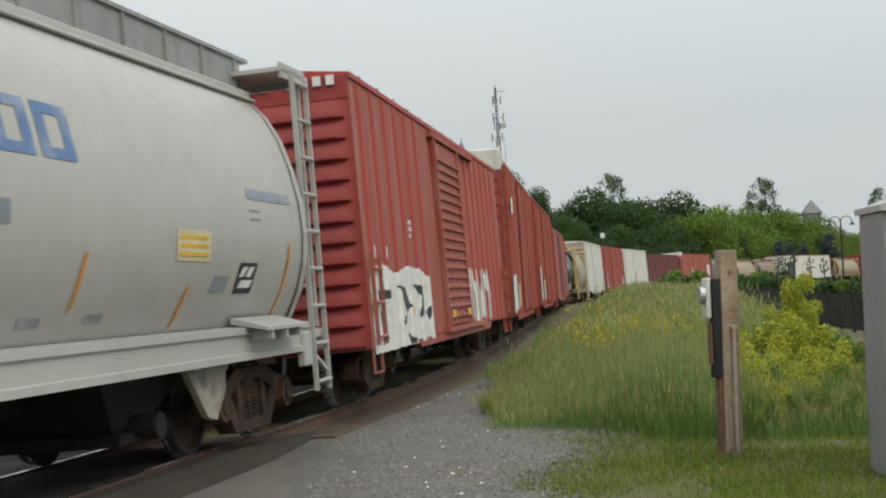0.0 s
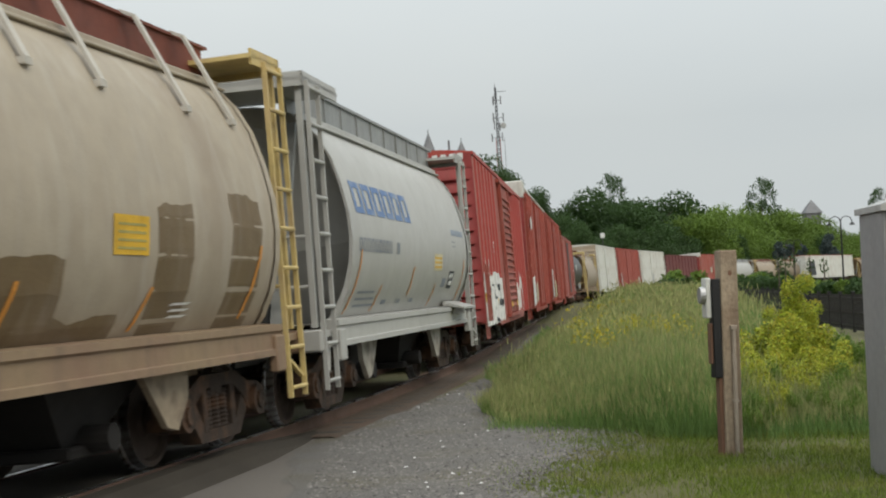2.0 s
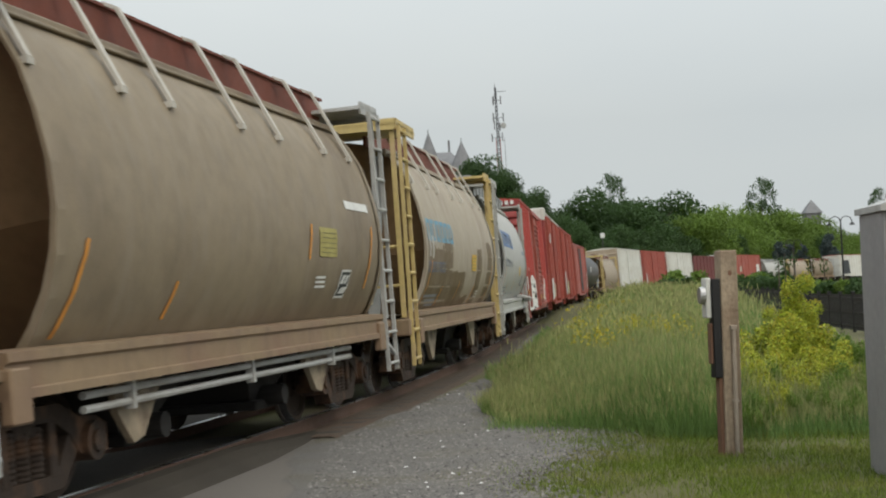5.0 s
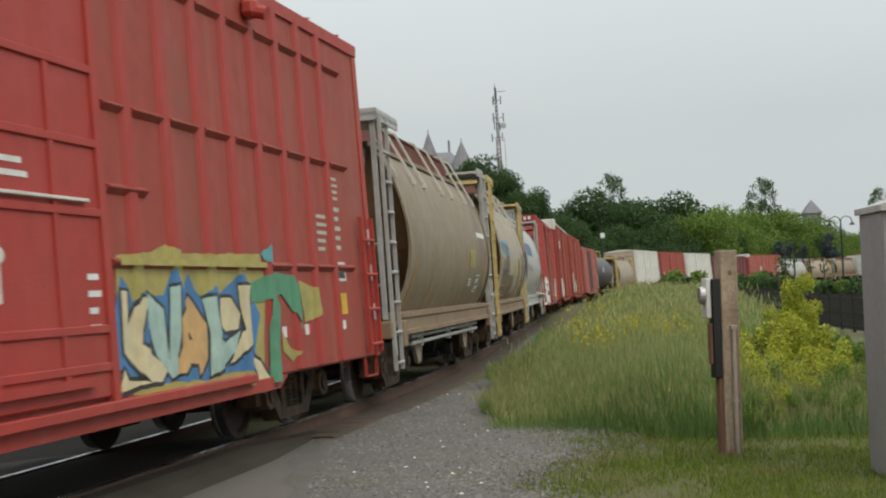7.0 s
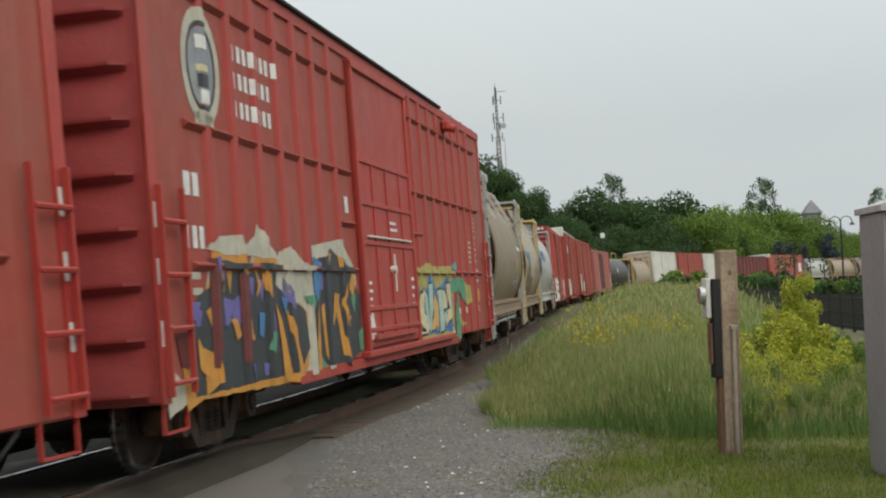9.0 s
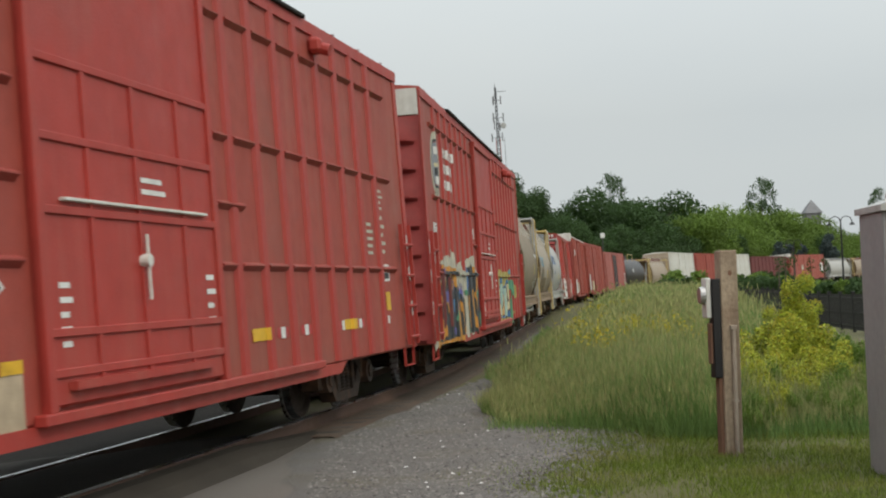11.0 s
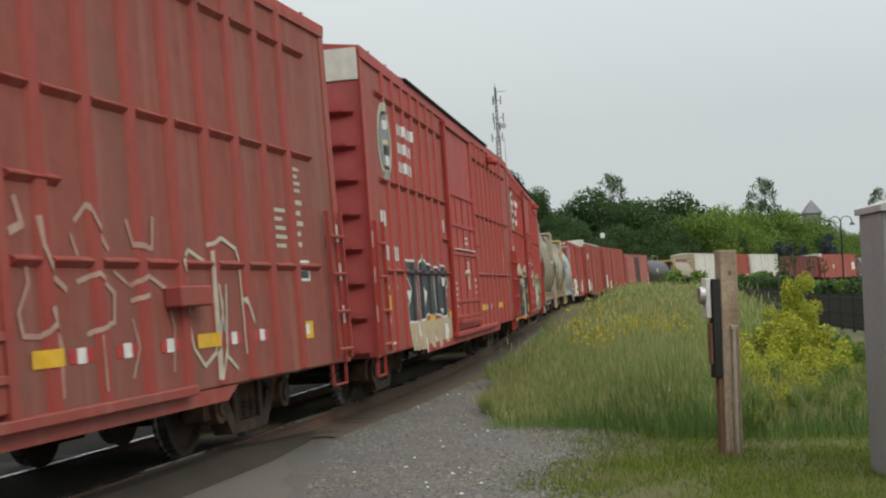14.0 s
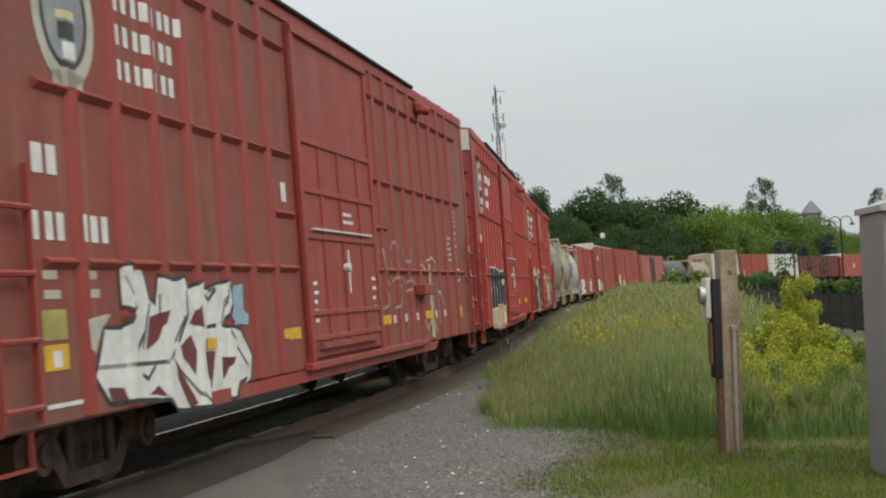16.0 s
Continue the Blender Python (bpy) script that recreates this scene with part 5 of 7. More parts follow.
paint(CAR_C, "red", 4, (-4.84, 1.42), (-4.62, 1.41), (-4.71, 1.32))
paint(CAR_C, "p_white", 3, (-5.47, 0.96), (-5.29, 1.01), (-5.11, 0.77), (-5.38, 0.84))
paint(CAR_C, "p_white", 3, (-4.97, 0.77), (-4.39, 0.57), (-4.93, 0.55))
paint(CAR_C, "p_white", 3, (-4.12, 0.84), (-3.93, 0.77), (-3.57, 0.56), (-3.75, 0.57))
paint(CAR_C, "p_white", 3, (-2.92, 0.94), (-2.7, 0.79), (-2.92, 0.64))
paint(CAR_C, "m_yellow", 4, (-4.32, 1.09), (-3.93, 1.09), (-3.93, 1.0), (-4.32, 1.0))
paint(CAR_C, "m_yellow", 4, (-2.42, 1.1), (-2.15, 1.1), (-2.15, 1.01), (-2.42, 1.01))
paint(CAR_B, "p_pale", 1, (-6.82, 1.99), (-6.31, 2.03), (-6.09, 1.72), (-5.79, 2.15), (-5.18, 1.84), (-4.7, 1.94), (-4.06, 1.72), (-4.14, 0.61), (-5.79, 0.61), (-7.47, 0.63), (-7.68, 0.76), (-7.12, 1.78))
paint(CAR_B, "p_orange", 2, (-7.08, 1.86), (-6.24, 1.85), (-6.02, 1.72), (-5.9, 1.88), (-5.18, 1.81), (-4.86, 1.51), (-4.3, 1.25), (-4.38, 0.71), (-4.78, 0.58), (-7.47, 0.63), (-7.84, 0.56), (-7.89, 0.96), (-7.64, 1.3), (-7.12, 1.63))
paint(CAR_B, "p_black", 3, (-6.97, 1.79), (-6.38, 1.77), (-6.24, 1.61), (-5.94, 1.77), (-5.34, 1.78), (-5.02, 1.51), (-4.38, 1.28), (-4.3, 0.9), (-4.7, 0.67), (-5.79, 0.67), (-6.97, 0.66), (-7.64, 0.66), (-7.84, 1.06), (-7.47, 1.48), (-7.05, 1.58))
paint(CAR_B, "p_violet", 4, (-6.86, 1.78), (-6.75, 1.74), (-6.79, 1.61), (-6.86, 1.66))
paint(CAR_B, "p_violet", 4, (-7.53, 1.38), (-7.38, 1.35), (-7.45, 1.23), (-7.55, 1.23))
paint(CAR_B, "p_violet", 4, (-6.68, 1.4), (-6.46, 1.48), (-6.31, 1.3), (-6.6, 1.12))
paint(CAR_B, "p_violet", 4, (-5.94, 1.62), (-5.72, 1.62), (-5.79, 1.4))
paint(CAR_B, "p_violet", 4, (-5.57, 1.3), (-5.42, 1.21), (-5.46, 1.03), (-5.57, 1.08))
paint(CAR_B, "p_violet", 4, (-5.1, 1.65), (-4.78, 1.46), (-4.78, 1.26), (-5.18, 1.51))
paint(CAR_B, "p_violet", 4, (-5.87, 0.83), (-5.72, 0.82), (-5.76, 0.71), (-5.87, 0.71))
paint(CAR_B, "p_orange", 5, (-7.41, 1.05), (-7.08, 0.97), (-7.05, 0.74), (-7.41, 0.65))
paint(CAR_B, "p_orange", 5, (-6.38, 1.22), (-6.16, 1.25), (-6.09, 1.06), (-6.24, 1.06))
paint(CAR_B, "p_orange", 5, (-5.79, 1.78), (-5.57, 1.67), (-5.57, 1.43), (-5.72, 1.54))
paint(CAR_B, "p_orange", 5, (-5.1, 1.37), (-4.78, 1.06), (-4.54, 0.63), (-4.78, 0.6))
paint(CAR_B, "p_orange", 5, (-7.3, 1.35), (-7.12, 1.4), (-7.16, 1.18))
paint(CAR_B, "p_orange", 5, (-6.75, 1.71), (-6.6, 1.69), (-6.68, 1.48))
paint(CAR_B, "p_green", 2, (-4.14, 1.43), (-3.82, 1.49), (-3.9, 1.1), (-3.65, 0.61), (-4.14, 0.63))
paint(CAR_B, "p_pale", 1, (-3.98, 1.99), (-3.4, 2.04), (-2.74, 2.09), (-2.16, 1.74), (-2.12, 1.37), (-2.57, 0.66), (-4.06, 0.6), (-4.22, 1.4), (-3.98, 1.58))
paint(CAR_B, "p_black", 3, (-3.9, 1.84), (-3.49, 1.88), (-3.24, 1.98), (-2.82, 1.86), (-2.41, 1.77), (-2.2, 1.54), (-1.99, 1.41), (-2.07, 0.77), (-2.74, 0.64), (-3.65, 0.67), (-4.06, 0.87), (-4.06, 1.25), (-3.86, 1.43))
paint(CAR_B, "p_violet", 4, (-3.82, 1.82), (-3.61, 1.8), (-3.65, 1.51), (-3.86, 1.49))
paint(CAR_B, "p_orange", 5, (-3.78, 1.33), (-3.65, 1.36), (-3.61, 0.72), (-3.73, 0.79))
paint(CAR_B, "p_orange", 5, (-3.24, 1.42), (-3.07, 1.45), (-2.9, 1.0), (-2.74, 0.7), (-2.99, 0.75))
paint(CAR_B, "p_orange", 5, (-3.49, 1.91), (-3.24, 1.92), (-3.32, 1.79))
paint(CAR_B, "p_orange", 5, (-2.95, 1.89), (-2.78, 1.86), (-2.9, 1.67))
paint(CAR_B, "p_orange", 5, (-2.9, 1.38), (-2.7, 1.25), (-2.82, 1.06))
paint(CAR_B, "p_orange", 5, (-2.36, 1.71), (-2.2, 1.61), (-2.36, 1.41), (-2.53, 1.51))
paint(CAR_B, "p_green", 5, (-2.24, 0.97), (-1.99, 1.04), (-2.03, 0.74), (-2.2, 0.77))
paint(CAR_B, "p_green", 5, (-2.49, 1.41), (-2.24, 1.44), (-2.36, 1.21))
paint(CAR_B, "p_green", 5, (-4.14, 0.96), (-3.9, 0.86), (-3.94, 0.68), (-4.14, 0.72))
paint(CAR_B, "p_white", 1, (-1.91, 1.16), (-1.58, 1.17), (-1.49, 0.89), (-1.74, 0.86), (-1.95, 0.97))
paint(CAR_B, "p_pale", 1, (-8.26, 1.08), (-8.09, 1.06), (-8.05, 0.89), (-7.84, 0.76), (-7.76, 0.64), (-8.22, 0.54))
paint(CAR_D, "p_white", 2, (-6.39, 1.71), (-6.02, 1.72), (-5.90, 1.46), (-5.79, 1.41), (-5.70, 1.63), (-5.44, 1.60), (-5.16, 1.63), (-5.11, 1.53), (-4.81, 1.60), (-4.77, 1.52), (-4.19, 1.60), (-4.17, 1.40), (-4.39, 1.20), (-3.92, 1.15), (-3.67, 0.90), (-3.74, 0.71), (-3.93, 0.65), (-4.24, 0.58), (-4.79, 0.56), (-5.23, 0.57), (-5.56, 0.60), (-5.67, 0.69), (-6.04, 0.72), (-6.31, 0.74), (-6.68, 0.75), (-6.88, 0.94), (-6.77, 1.12), (-6.70, 1.26), (-6.42, 1.25), (-6.21, 1.34), (-6.14, 1.39), (-6.39, 1.43), edge="p_black")
paint(CAR_D, "maroon", 4, (-5.92, 1.33), (-5.58, 1.38), (-5.78, 1.15), (-6.03, 1.08))
paint(CAR_D, "maroon", 4, (-6.42, 1.34), (-6.16, 1.38), (-6.31, 1.28))
paint(CAR_D, "maroon", 4, (-5.35, 1.08), (-5.12, 1.16), (-5.01, 1.02), (-5.07, 0.83), (-5.31, 0.98))
paint(CAR_D, "maroon", 4, (-5.57, 0.97), (-5.43, 0.94), (-5.06, 0.59), (-5.23, 0.57))
paint(CAR_D, "maroon", 4, (-4.90, 1.01), (-4.59, 1.00), (-4.77, 0.63), (-4.88, 0.82))
paint(CAR_D, "maroon", 4, (-4.44, 0.94), (-4.17, 0.92), (-4.45, 0.74))
paint(CAR_D, "maroon", 4, (-6.72, 0.85), (-6.46, 0.83), (-6.39, 0.74), (-6.68, 0.75))
paint(CAR_D, "maroon", 4, (-6.02, 0.74), (-5.84, 0.80), (-5.67, 0.70))
paint(CAR_D, "maroon", 4, (-4.24, 0.58), (-4.15, 0.69), (-3.81, 0.73), (-3.96, 0.64))
paint(CAR_D, "maroon", 4, (-5.13, 1.26), (-4.91, 1.41), (-4.89, 1.21))
scrawl(CAR_D, "p_black", 0.035, [(-6.22, 0.87), (-6.16, 1.10), (-6.03, 1.21)])
scrawl(CAR_D, "p_black", 0.035, [(-5.62, 0.99), (-5.20, 1.31)])
scrawl(CAR_D, "p_black", 0.035, [(-5.90, 1.43), (-6.07, 1.10)])
scrawl(CAR_D, "p_black", 0.035, [(-5.55, 0.97), (-4.84, 0.59)])
scrawl(CAR_D, "p_black", 0.035, [(-4.25, 1.16), (-3.79, 0.83)])
scrawl(CAR_D, "p_black", 0.035, [(-4.75, 1.38), (-4.78, 1.21), (-4.54, 1.22)])
scrawl(CAR_D, "p_black", 0.035, [(-4.66, 1.52), (-4.48, 1.53), (-4.68, 1.44), (-4.73, 1.48)])
scrawl(CAR_D, "p_black", 0.035, [(-6.86, 1.00), (-5.67, 0.97)])
scrawl(CAR_D, "p_black", 0.035, [(-5.70, 1.49), (-5.71, 1.32)])
scrawl(CAR_D, "p_black", 0.035, [(-6.36, 1.64), (-6.13, 1.40)])
scrawl(CAR_D, "p_black", 0.035, [(-5.87, 0.95), (-6.02, 0.86), (-6.10, 0.90)])
scrawl(CAR_D, "p_black", 0.035, [(-5.14, 1.52), (-5.14, 1.33), (-5.37, 1.12)])
scrawl(CAR_D, "p_black", 0.035, [(-4.20, 1.56), (-4.39, 1.22)])
paint(CAR_D, "p_sky", 4, (-4.04, 1.56), (-3.80, 1.58), (-3.82, 1.34), (-3.69, 1.29), (-3.71, 1.20), (-4.11, 1.21), (-4.22, 1.28))
paint(CAR_D, "m_yellow", 8, (-4.88, 1.12), (-4.56, 1.11), (-4.57, 1.02), (-4.89, 1.02))
paint(CAR_D, "m_yellow", 4, (-2.68, 1.12), (-2.30, 1.12), (-2.33, 1.02), (-2.70, 1.02))
paint(CAR_D, "p_pale", 1, (-7.01, 1.34), (-6.58, 1.37), (-6.76, 1.24), (-6.86, 1.10), (-6.99, 1.13))
scrawl(CAR_D, "p_haze", 0.038, [(1.50, 1.73), (1.53, 1.59), (1.38, 1.39), (1.42, 1.24), (1.63, 1.23), (1.85, 1.33)])
scrawl(CAR_D, "p_haze", 0.056, [(1.78, 1.41), (1.89, 1.15), (1.86, 0.82)])
scrawl(CAR_D, "p_haze", 0.045, [(1.69, 2.02), (1.71, 1.84), (1.85, 1.63), (2.01, 1.54)])
scrawl(CAR_D, "p_haze", 0.030, [(2.13, 1.92), (2.21, 1.78)])
scrawl(CAR_D, "p_haze", 0.038, [(2.20, 2.02), (2.38, 2.14), (2.67, 1.83)])
scrawl(CAR_D, "p_haze", 0.038, [(2.18, 1.59), (2.46, 1.65), (2.72, 1.51), (2.68, 1.29), (2.27, 1.22)])
scrawl(CAR_D, "p_haze", 0.030, [(2.43, 1.20), (2.44, 0.81)])
scrawl(CAR_D, "p_haze", 0.038, [(3.00, 1.56), (3.30, 1.64), (3.61, 1.53), (3.72, 1.20), (3.65, 0.87)])
scrawl(CAR_D, "p_haze", 0.030, [(2.98, 1.30), (3.07, 1.09), (2.93, 0.87)])
scrawl(CAR_D, "p_haze", 0.038, [(2.98, 1.44), (3.24, 1.48)])
scrawl(CAR_D, "p_haze", 0.030, [(2.75, 1.66), (2.97, 1.56)])
scrawl(CAR_D, "p_haze", 0.060, [(1.43, 2.14), (1.50, 1.97), (1.35, 1.92)])
scrawl(CAR_D, "p_haze", 0.045, [(3.00, 2.05), (3.09, 1.87), (3.41, 1.85), (3.46, 2.09)])
scrawl(CAR_D, "p_pale", 0.038, [(4.02, 1.61), (3.94, 1.75), (4.11, 1.85), (4.47, 1.74)])
scrawl(CAR_D, "p_pale", 0.038, [(3.97, 1.36), (4.08, 1.02), (4.27, 0.87), (4.53, 0.97), (4.75, 1.55)])
scrawl(CAR_D, "p_pale", 0.038, [(4.51, 1.90), (4.85, 1.97), (5.17, 1.88), (5.22, 1.76), (5.24, 0.93)])
scrawl(CAR_D, "p_pale", 0.038, [(4.57, 1.84), (4.56, 0.74), (4.71, 1.02)])
scrawl(CAR_D, "p_pale", 0.038, [(4.87, 1.55), (4.77, 0.93), (4.99, 0.80)])
scrawl(CAR_D, "p_pale", 0.038, [(5.27, 1.42), (5.44, 1.17)])
scrawl(CAR_D, "p_pale", 0.038, [(4.63, 1.55), (4.69, 1.14)])
paint(CAR_B, "p_olive", 1, (1.43, 1.79), (2.02, 1.82), (2.31, 1.89), (2.64, 1.82), (4.45, 1.85), (4.53, 1.60), (4.27, 0.61), (1.54, 0.73), (1.38, 1.51))
paint(CAR_B, "p_blue", 2, (1.48, 1.64), (1.59, 1.54), (1.65, 1.41), (1.84, 1.54), (1.96, 1.48), (2.19, 1.48), (2.42, 1.71), (2.53, 1.51), (2.71, 1.66), (2.83, 1.51), (2.98, 1.44), (3.22, 1.55), (3.37, 1.48), (3.89, 1.67), (4.04, 1.50), (4.32, 1.27), (4.11, 0.94), (4.21, 0.76), (3.23, 0.78), (3.00, 0.75), (1.84, 0.80), (1.44, 0.91), (1.22, 1.00), (1.32, 1.36))
paint(CAR_B, "p_cream", 4, (1.45, 1.53), (1.55, 1.52), (1.52, 1.27), (1.75, 1.47), (1.85, 1.46), (1.70, 1.21), (1.68, 1.11), (2.18, 0.90), (2.04, 0.80), (1.80, 0.81), (1.43, 1.06), edge="p_black")
paint(CAR_B, "p_mint", 4, (1.90, 1.50), (2.17, 1.37), (2.19, 1.08), (2.25, 0.81), (2.17, 0.86), (1.97, 1.01), (1.85, 1.34), edge="p_black")
paint(CAR_B, "p_mint", 4, (2.32, 1.54), (2.46, 1.56), (2.36, 0.84), (2.23, 0.81), (2.22, 1.02), edge="p_black")
paint(CAR_B, "p_orange2", 4, (2.65, 1.47), (3.01, 1.22), (2.98, 0.93), (2.80, 0.79), (2.77, 0.90), (2.57, 0.92), (2.45, 0.84), (2.36, 0.84), (2.44, 1.28), edge="p_black")
paint(CAR_B, "p_mint", 4, (2.95, 1.44), (3.20, 1.46), (3.25, 1.14), (3.40, 1.04), (3.78, 1.14), (3.62, 0.96), (3.36, 0.86), (3.01, 0.77), (3.08, 1.15), edge="p_black")
paint(CAR_B, "p_cream", 4, (3.36, 1.44), (3.60, 1.44), (3.81, 1.29), (3.72, 1.15), (3.42, 1.14), (3.29, 1.23), edge="p_black")
paint(CAR_B, "p_cream", 4, (3.80, 1.55), (4.12, 1.55), (3.99, 1.23), (4.00, 1.01), (3.73, 0.91), (3.48, 0.85), (3.84, 1.14), edge="p_black")
paint(CAR_B, "p_cream", 4, (3.98, 0.92), (4.22, 0.83), (4.54, 0.58), (4.16, 0.56), (4.13, 0.71), edge="p_black")
paint(CAR_B, "p_cream", 4, (1.30, 0.77), (1.41, 0.94), (1.47, 0.85), (1.80, 0.81), (1.51, 0.79), edge="p_black")
paint(CAR_B, "p_black", 6, (2.61, 1.17), (2.68, 1.10), (2.58, 1.11))
paint(CAR_B, "p_black", 6, (3.24, 1.09), (3.34, 1.05), (3.25, 1.03))
paint(CAR_B, "p_green", 4, (4.68, 1.65), (4.90, 1.33), (4.69, 0.60), (4.44, 0.62), (4.58, 1.34))
paint(CAR_B, "p_green", 5, (4.12, 1.57), (4.76, 1.67), (5.27, 1.65), (5.53, 1.40), (5.53, 1.07), (5.26, 1.27), (4.93, 1.46), (4.42, 1.39), (4.08, 1.39))
paint(CAR_B, "p_teal", 5, (4.45, 1.85), (4.68, 1.95), (4.79, 1.80), (4.57, 1.77))
paint(CAR_B, "p_olive", 2, (5.50, 1.59), (6.06, 1.51), (6.16, 1.22), (5.63, 1.15))
paint(CAR_B, "p_olive", 3, (4.88, 1.10), (5.09, 0.91), (5.39, 0.86), (5.14, 0.77), (4.87, 0.89))
scrawl(CAR_B, "p_sky", 0.03, [(3.99, 1.56), (5.26, 1.58)])
scrawl(CAR_B, "p_sky", 0.03, [(4.78, 1.78), (4.66, 1.26)])
scrawl(CAR_B, "p_sky", 0.03, [(4.73, 1.54), (5.37, 1.40), (5.53, 1.10)])
scrawl(CAR_B, "p_sky", 0.03, [(4.24, 1.50), (4.65, 1.52), (5.08, 1.49)])
paint(CAR_B, "maroon", 6, (-7.15, 1.81), (-6.97, 1.79), (-7.08, 0.86), (-7.21, 0.87))
paint(CAR_B, "maroon", 6, (-6.43, 1.67), (-6.23, 1.65), (-6.29, 0.86), (-6.44, 0.87))
paint(CAR_B, "maroon", 6, (-7.99, 1.19), (-7.73, 1.20), (-7.77, 0.90), (-7.92, 0.93))
paint(CAR_B, "p_violet", 7, (-7.63, 1.43), (-7.43, 1.43), (-7.52, 1.28), (-7.63, 1.29))
paint(CAR_B, "p_violet", 7, (-6.89, 1.47), (-6.62, 1.43), (-6.74, 1.23), (-6.94, 1.18))
paint(CAR_B, "p_violet", 7, (-7.04, 1.82), (-6.93, 1.81), (-6.98, 1.63))
paint(CAR_B, "p_violet", 7, (-6.20, 1.65), (-6.02, 1.63), (-6.09, 1.42))
paint(CAR_B, "p_blue", 7, (-5.92, 1.31), (-5.75, 1.30), (-5.85, 1.07), (-5.96, 1.10))
paint(CAR_B, "p_blue", 7, (-5.22, 1.45), (-5.00, 1.42), (-5.10, 1.26))
paint(CAR_B, "p_blue", 7, (-3.96, 1.87), (-3.63, 1.77), (-3.88, 1.38), (-4.05, 1.48))
paint(CAR_B, "p_violet", 7, (-6.29, 0.84), (-6.16, 0.85), (-6.24, 0.69))
paint(CAR_B, "p_orange", 7, (-6.89, 1.73), (-6.80, 1.73), (-6.91, 1.49), (-6.96, 1.52))
paint(CAR_B, "p_orange", 7, (-6.00, 1.76), (-5.81, 1.57), (-6.00, 1.44), (-5.90, 1.57))
paint(CAR_B, "p_orange", 7, (-6.74, 1.27), (-6.55, 1.27), (-6.45, 1.12), (-6.58, 1.07), (-6.65, 1.21))
paint(CAR_B, "p_orange", 7, (-5.41, 1.39), (-5.26, 1.24), (-4.97, 0.60), (-5.26, 0.60), (-5.32, 1.06))
paint(CAR_B, "p_orange", 7, (-7.54, 1.14), (-7.32, 0.94), (-7.27, 0.76), (-7.54, 0.88))
paint(CAR_B, "p_orange", 7, (-3.88, 1.38), (-3.93, 0.64), (-4.12, 0.65))
paint(CAR_B, "p_orange", 7, (-3.21, 1.47), (-3.00, 1.44), (-3.40, 1.02))
paint(CAR_B, "p_orange", 7, (-2.74, 1.58), (-2.61, 1.55), (-3.00, 1.25))
paint(CAR_B, "p_orange", 7, (-2.74, 1.19), (-2.51, 1.18), (-2.78, 1.05))
paint(CAR_B, "p_pale", 4, (-7.20, 1.88), (-6.94, 1.99), (-6.47, 2.02), (-6.37, 1.84), (-6.78, 1.84))
paint(CAR_B, "p_pale", 4, (-6.18, 1.93), (-5.84, 2.05), (-5.46, 1.93), (-5.45, 1.82), (-6.14, 1.84))
paint(CAR_B, "p_pale", 4, (-5.19, 1.90), (-4.83, 1.96), (-4.31, 1.78), (-4.38, 1.46), (-4.68, 1.37), (-5.35, 1.57))
paint(CAR_B, "p_pale", 4, (-8.26, 1.26), (-8.05, 1.26), (-8.14, 1.13), (-8.29, 0.99))
scrawl(CAR_B, "p_beige", 0.03, [(-6.68, 1.35), (-6.66, 1.17), (-6.89, 0.90)])
scrawl(CAR_B, "p_beige", 0.03, [(-5.50, 1.39), (-5.60, 1.21), (-5.60, 0.90)])
scrawl(CAR_B, "p_beige", 0.03, [(-3.24, 1.34), (-3.08, 0.93), (-2.70, 0.60)])
scrawl(CAR_B, "p_beige", 0.03, [(-3.42, 1.82), (-3.34, 1.61), (-3.75, 1.27)])
scrawl(CAR_B, "p_beige", 0.03, [(-7.46, 1.37), (-7.36, 1.24)])
paint(CAR_B, "p_green", 7, (-5.64, 1.12), (-5.53, 1.10), (-5.60, 0.90), (-5.70, 0.95))
paint(CAR_B, "p_green", 7, (-4.39, 1.44), (-4.01, 1.46), (-4.26, 1.34))
# paint carried over the ledge that crosses each piece
for c, mt, spans in ((CAR_C, "p_black", ((-6.1, -5.42), (-5.12, -3.82), (-3.62, -3.32), (-3.1, -2.5))),
                     (CAR_B, "p_black", ((-6.9, -6.2), (-5.9, -5.25), (-3.85, -2.35))),
                     (CAR_B, "p_pale", ((-5.2, -4.1),)), (CAR_B, "p_olive", ((1.4, 4.5),))):
    for x0, x1 in spans:
        block(c, mt, x0, x1, 1.712, 1.762, 27, "graffiti_patch")
part("side_bracket", Shape().box(3.58, 4.2, -HW - 0.16, -HW, 1.37, 1.54, 0.015), M["red_dull"], CAR_D, "red steel box on the side")
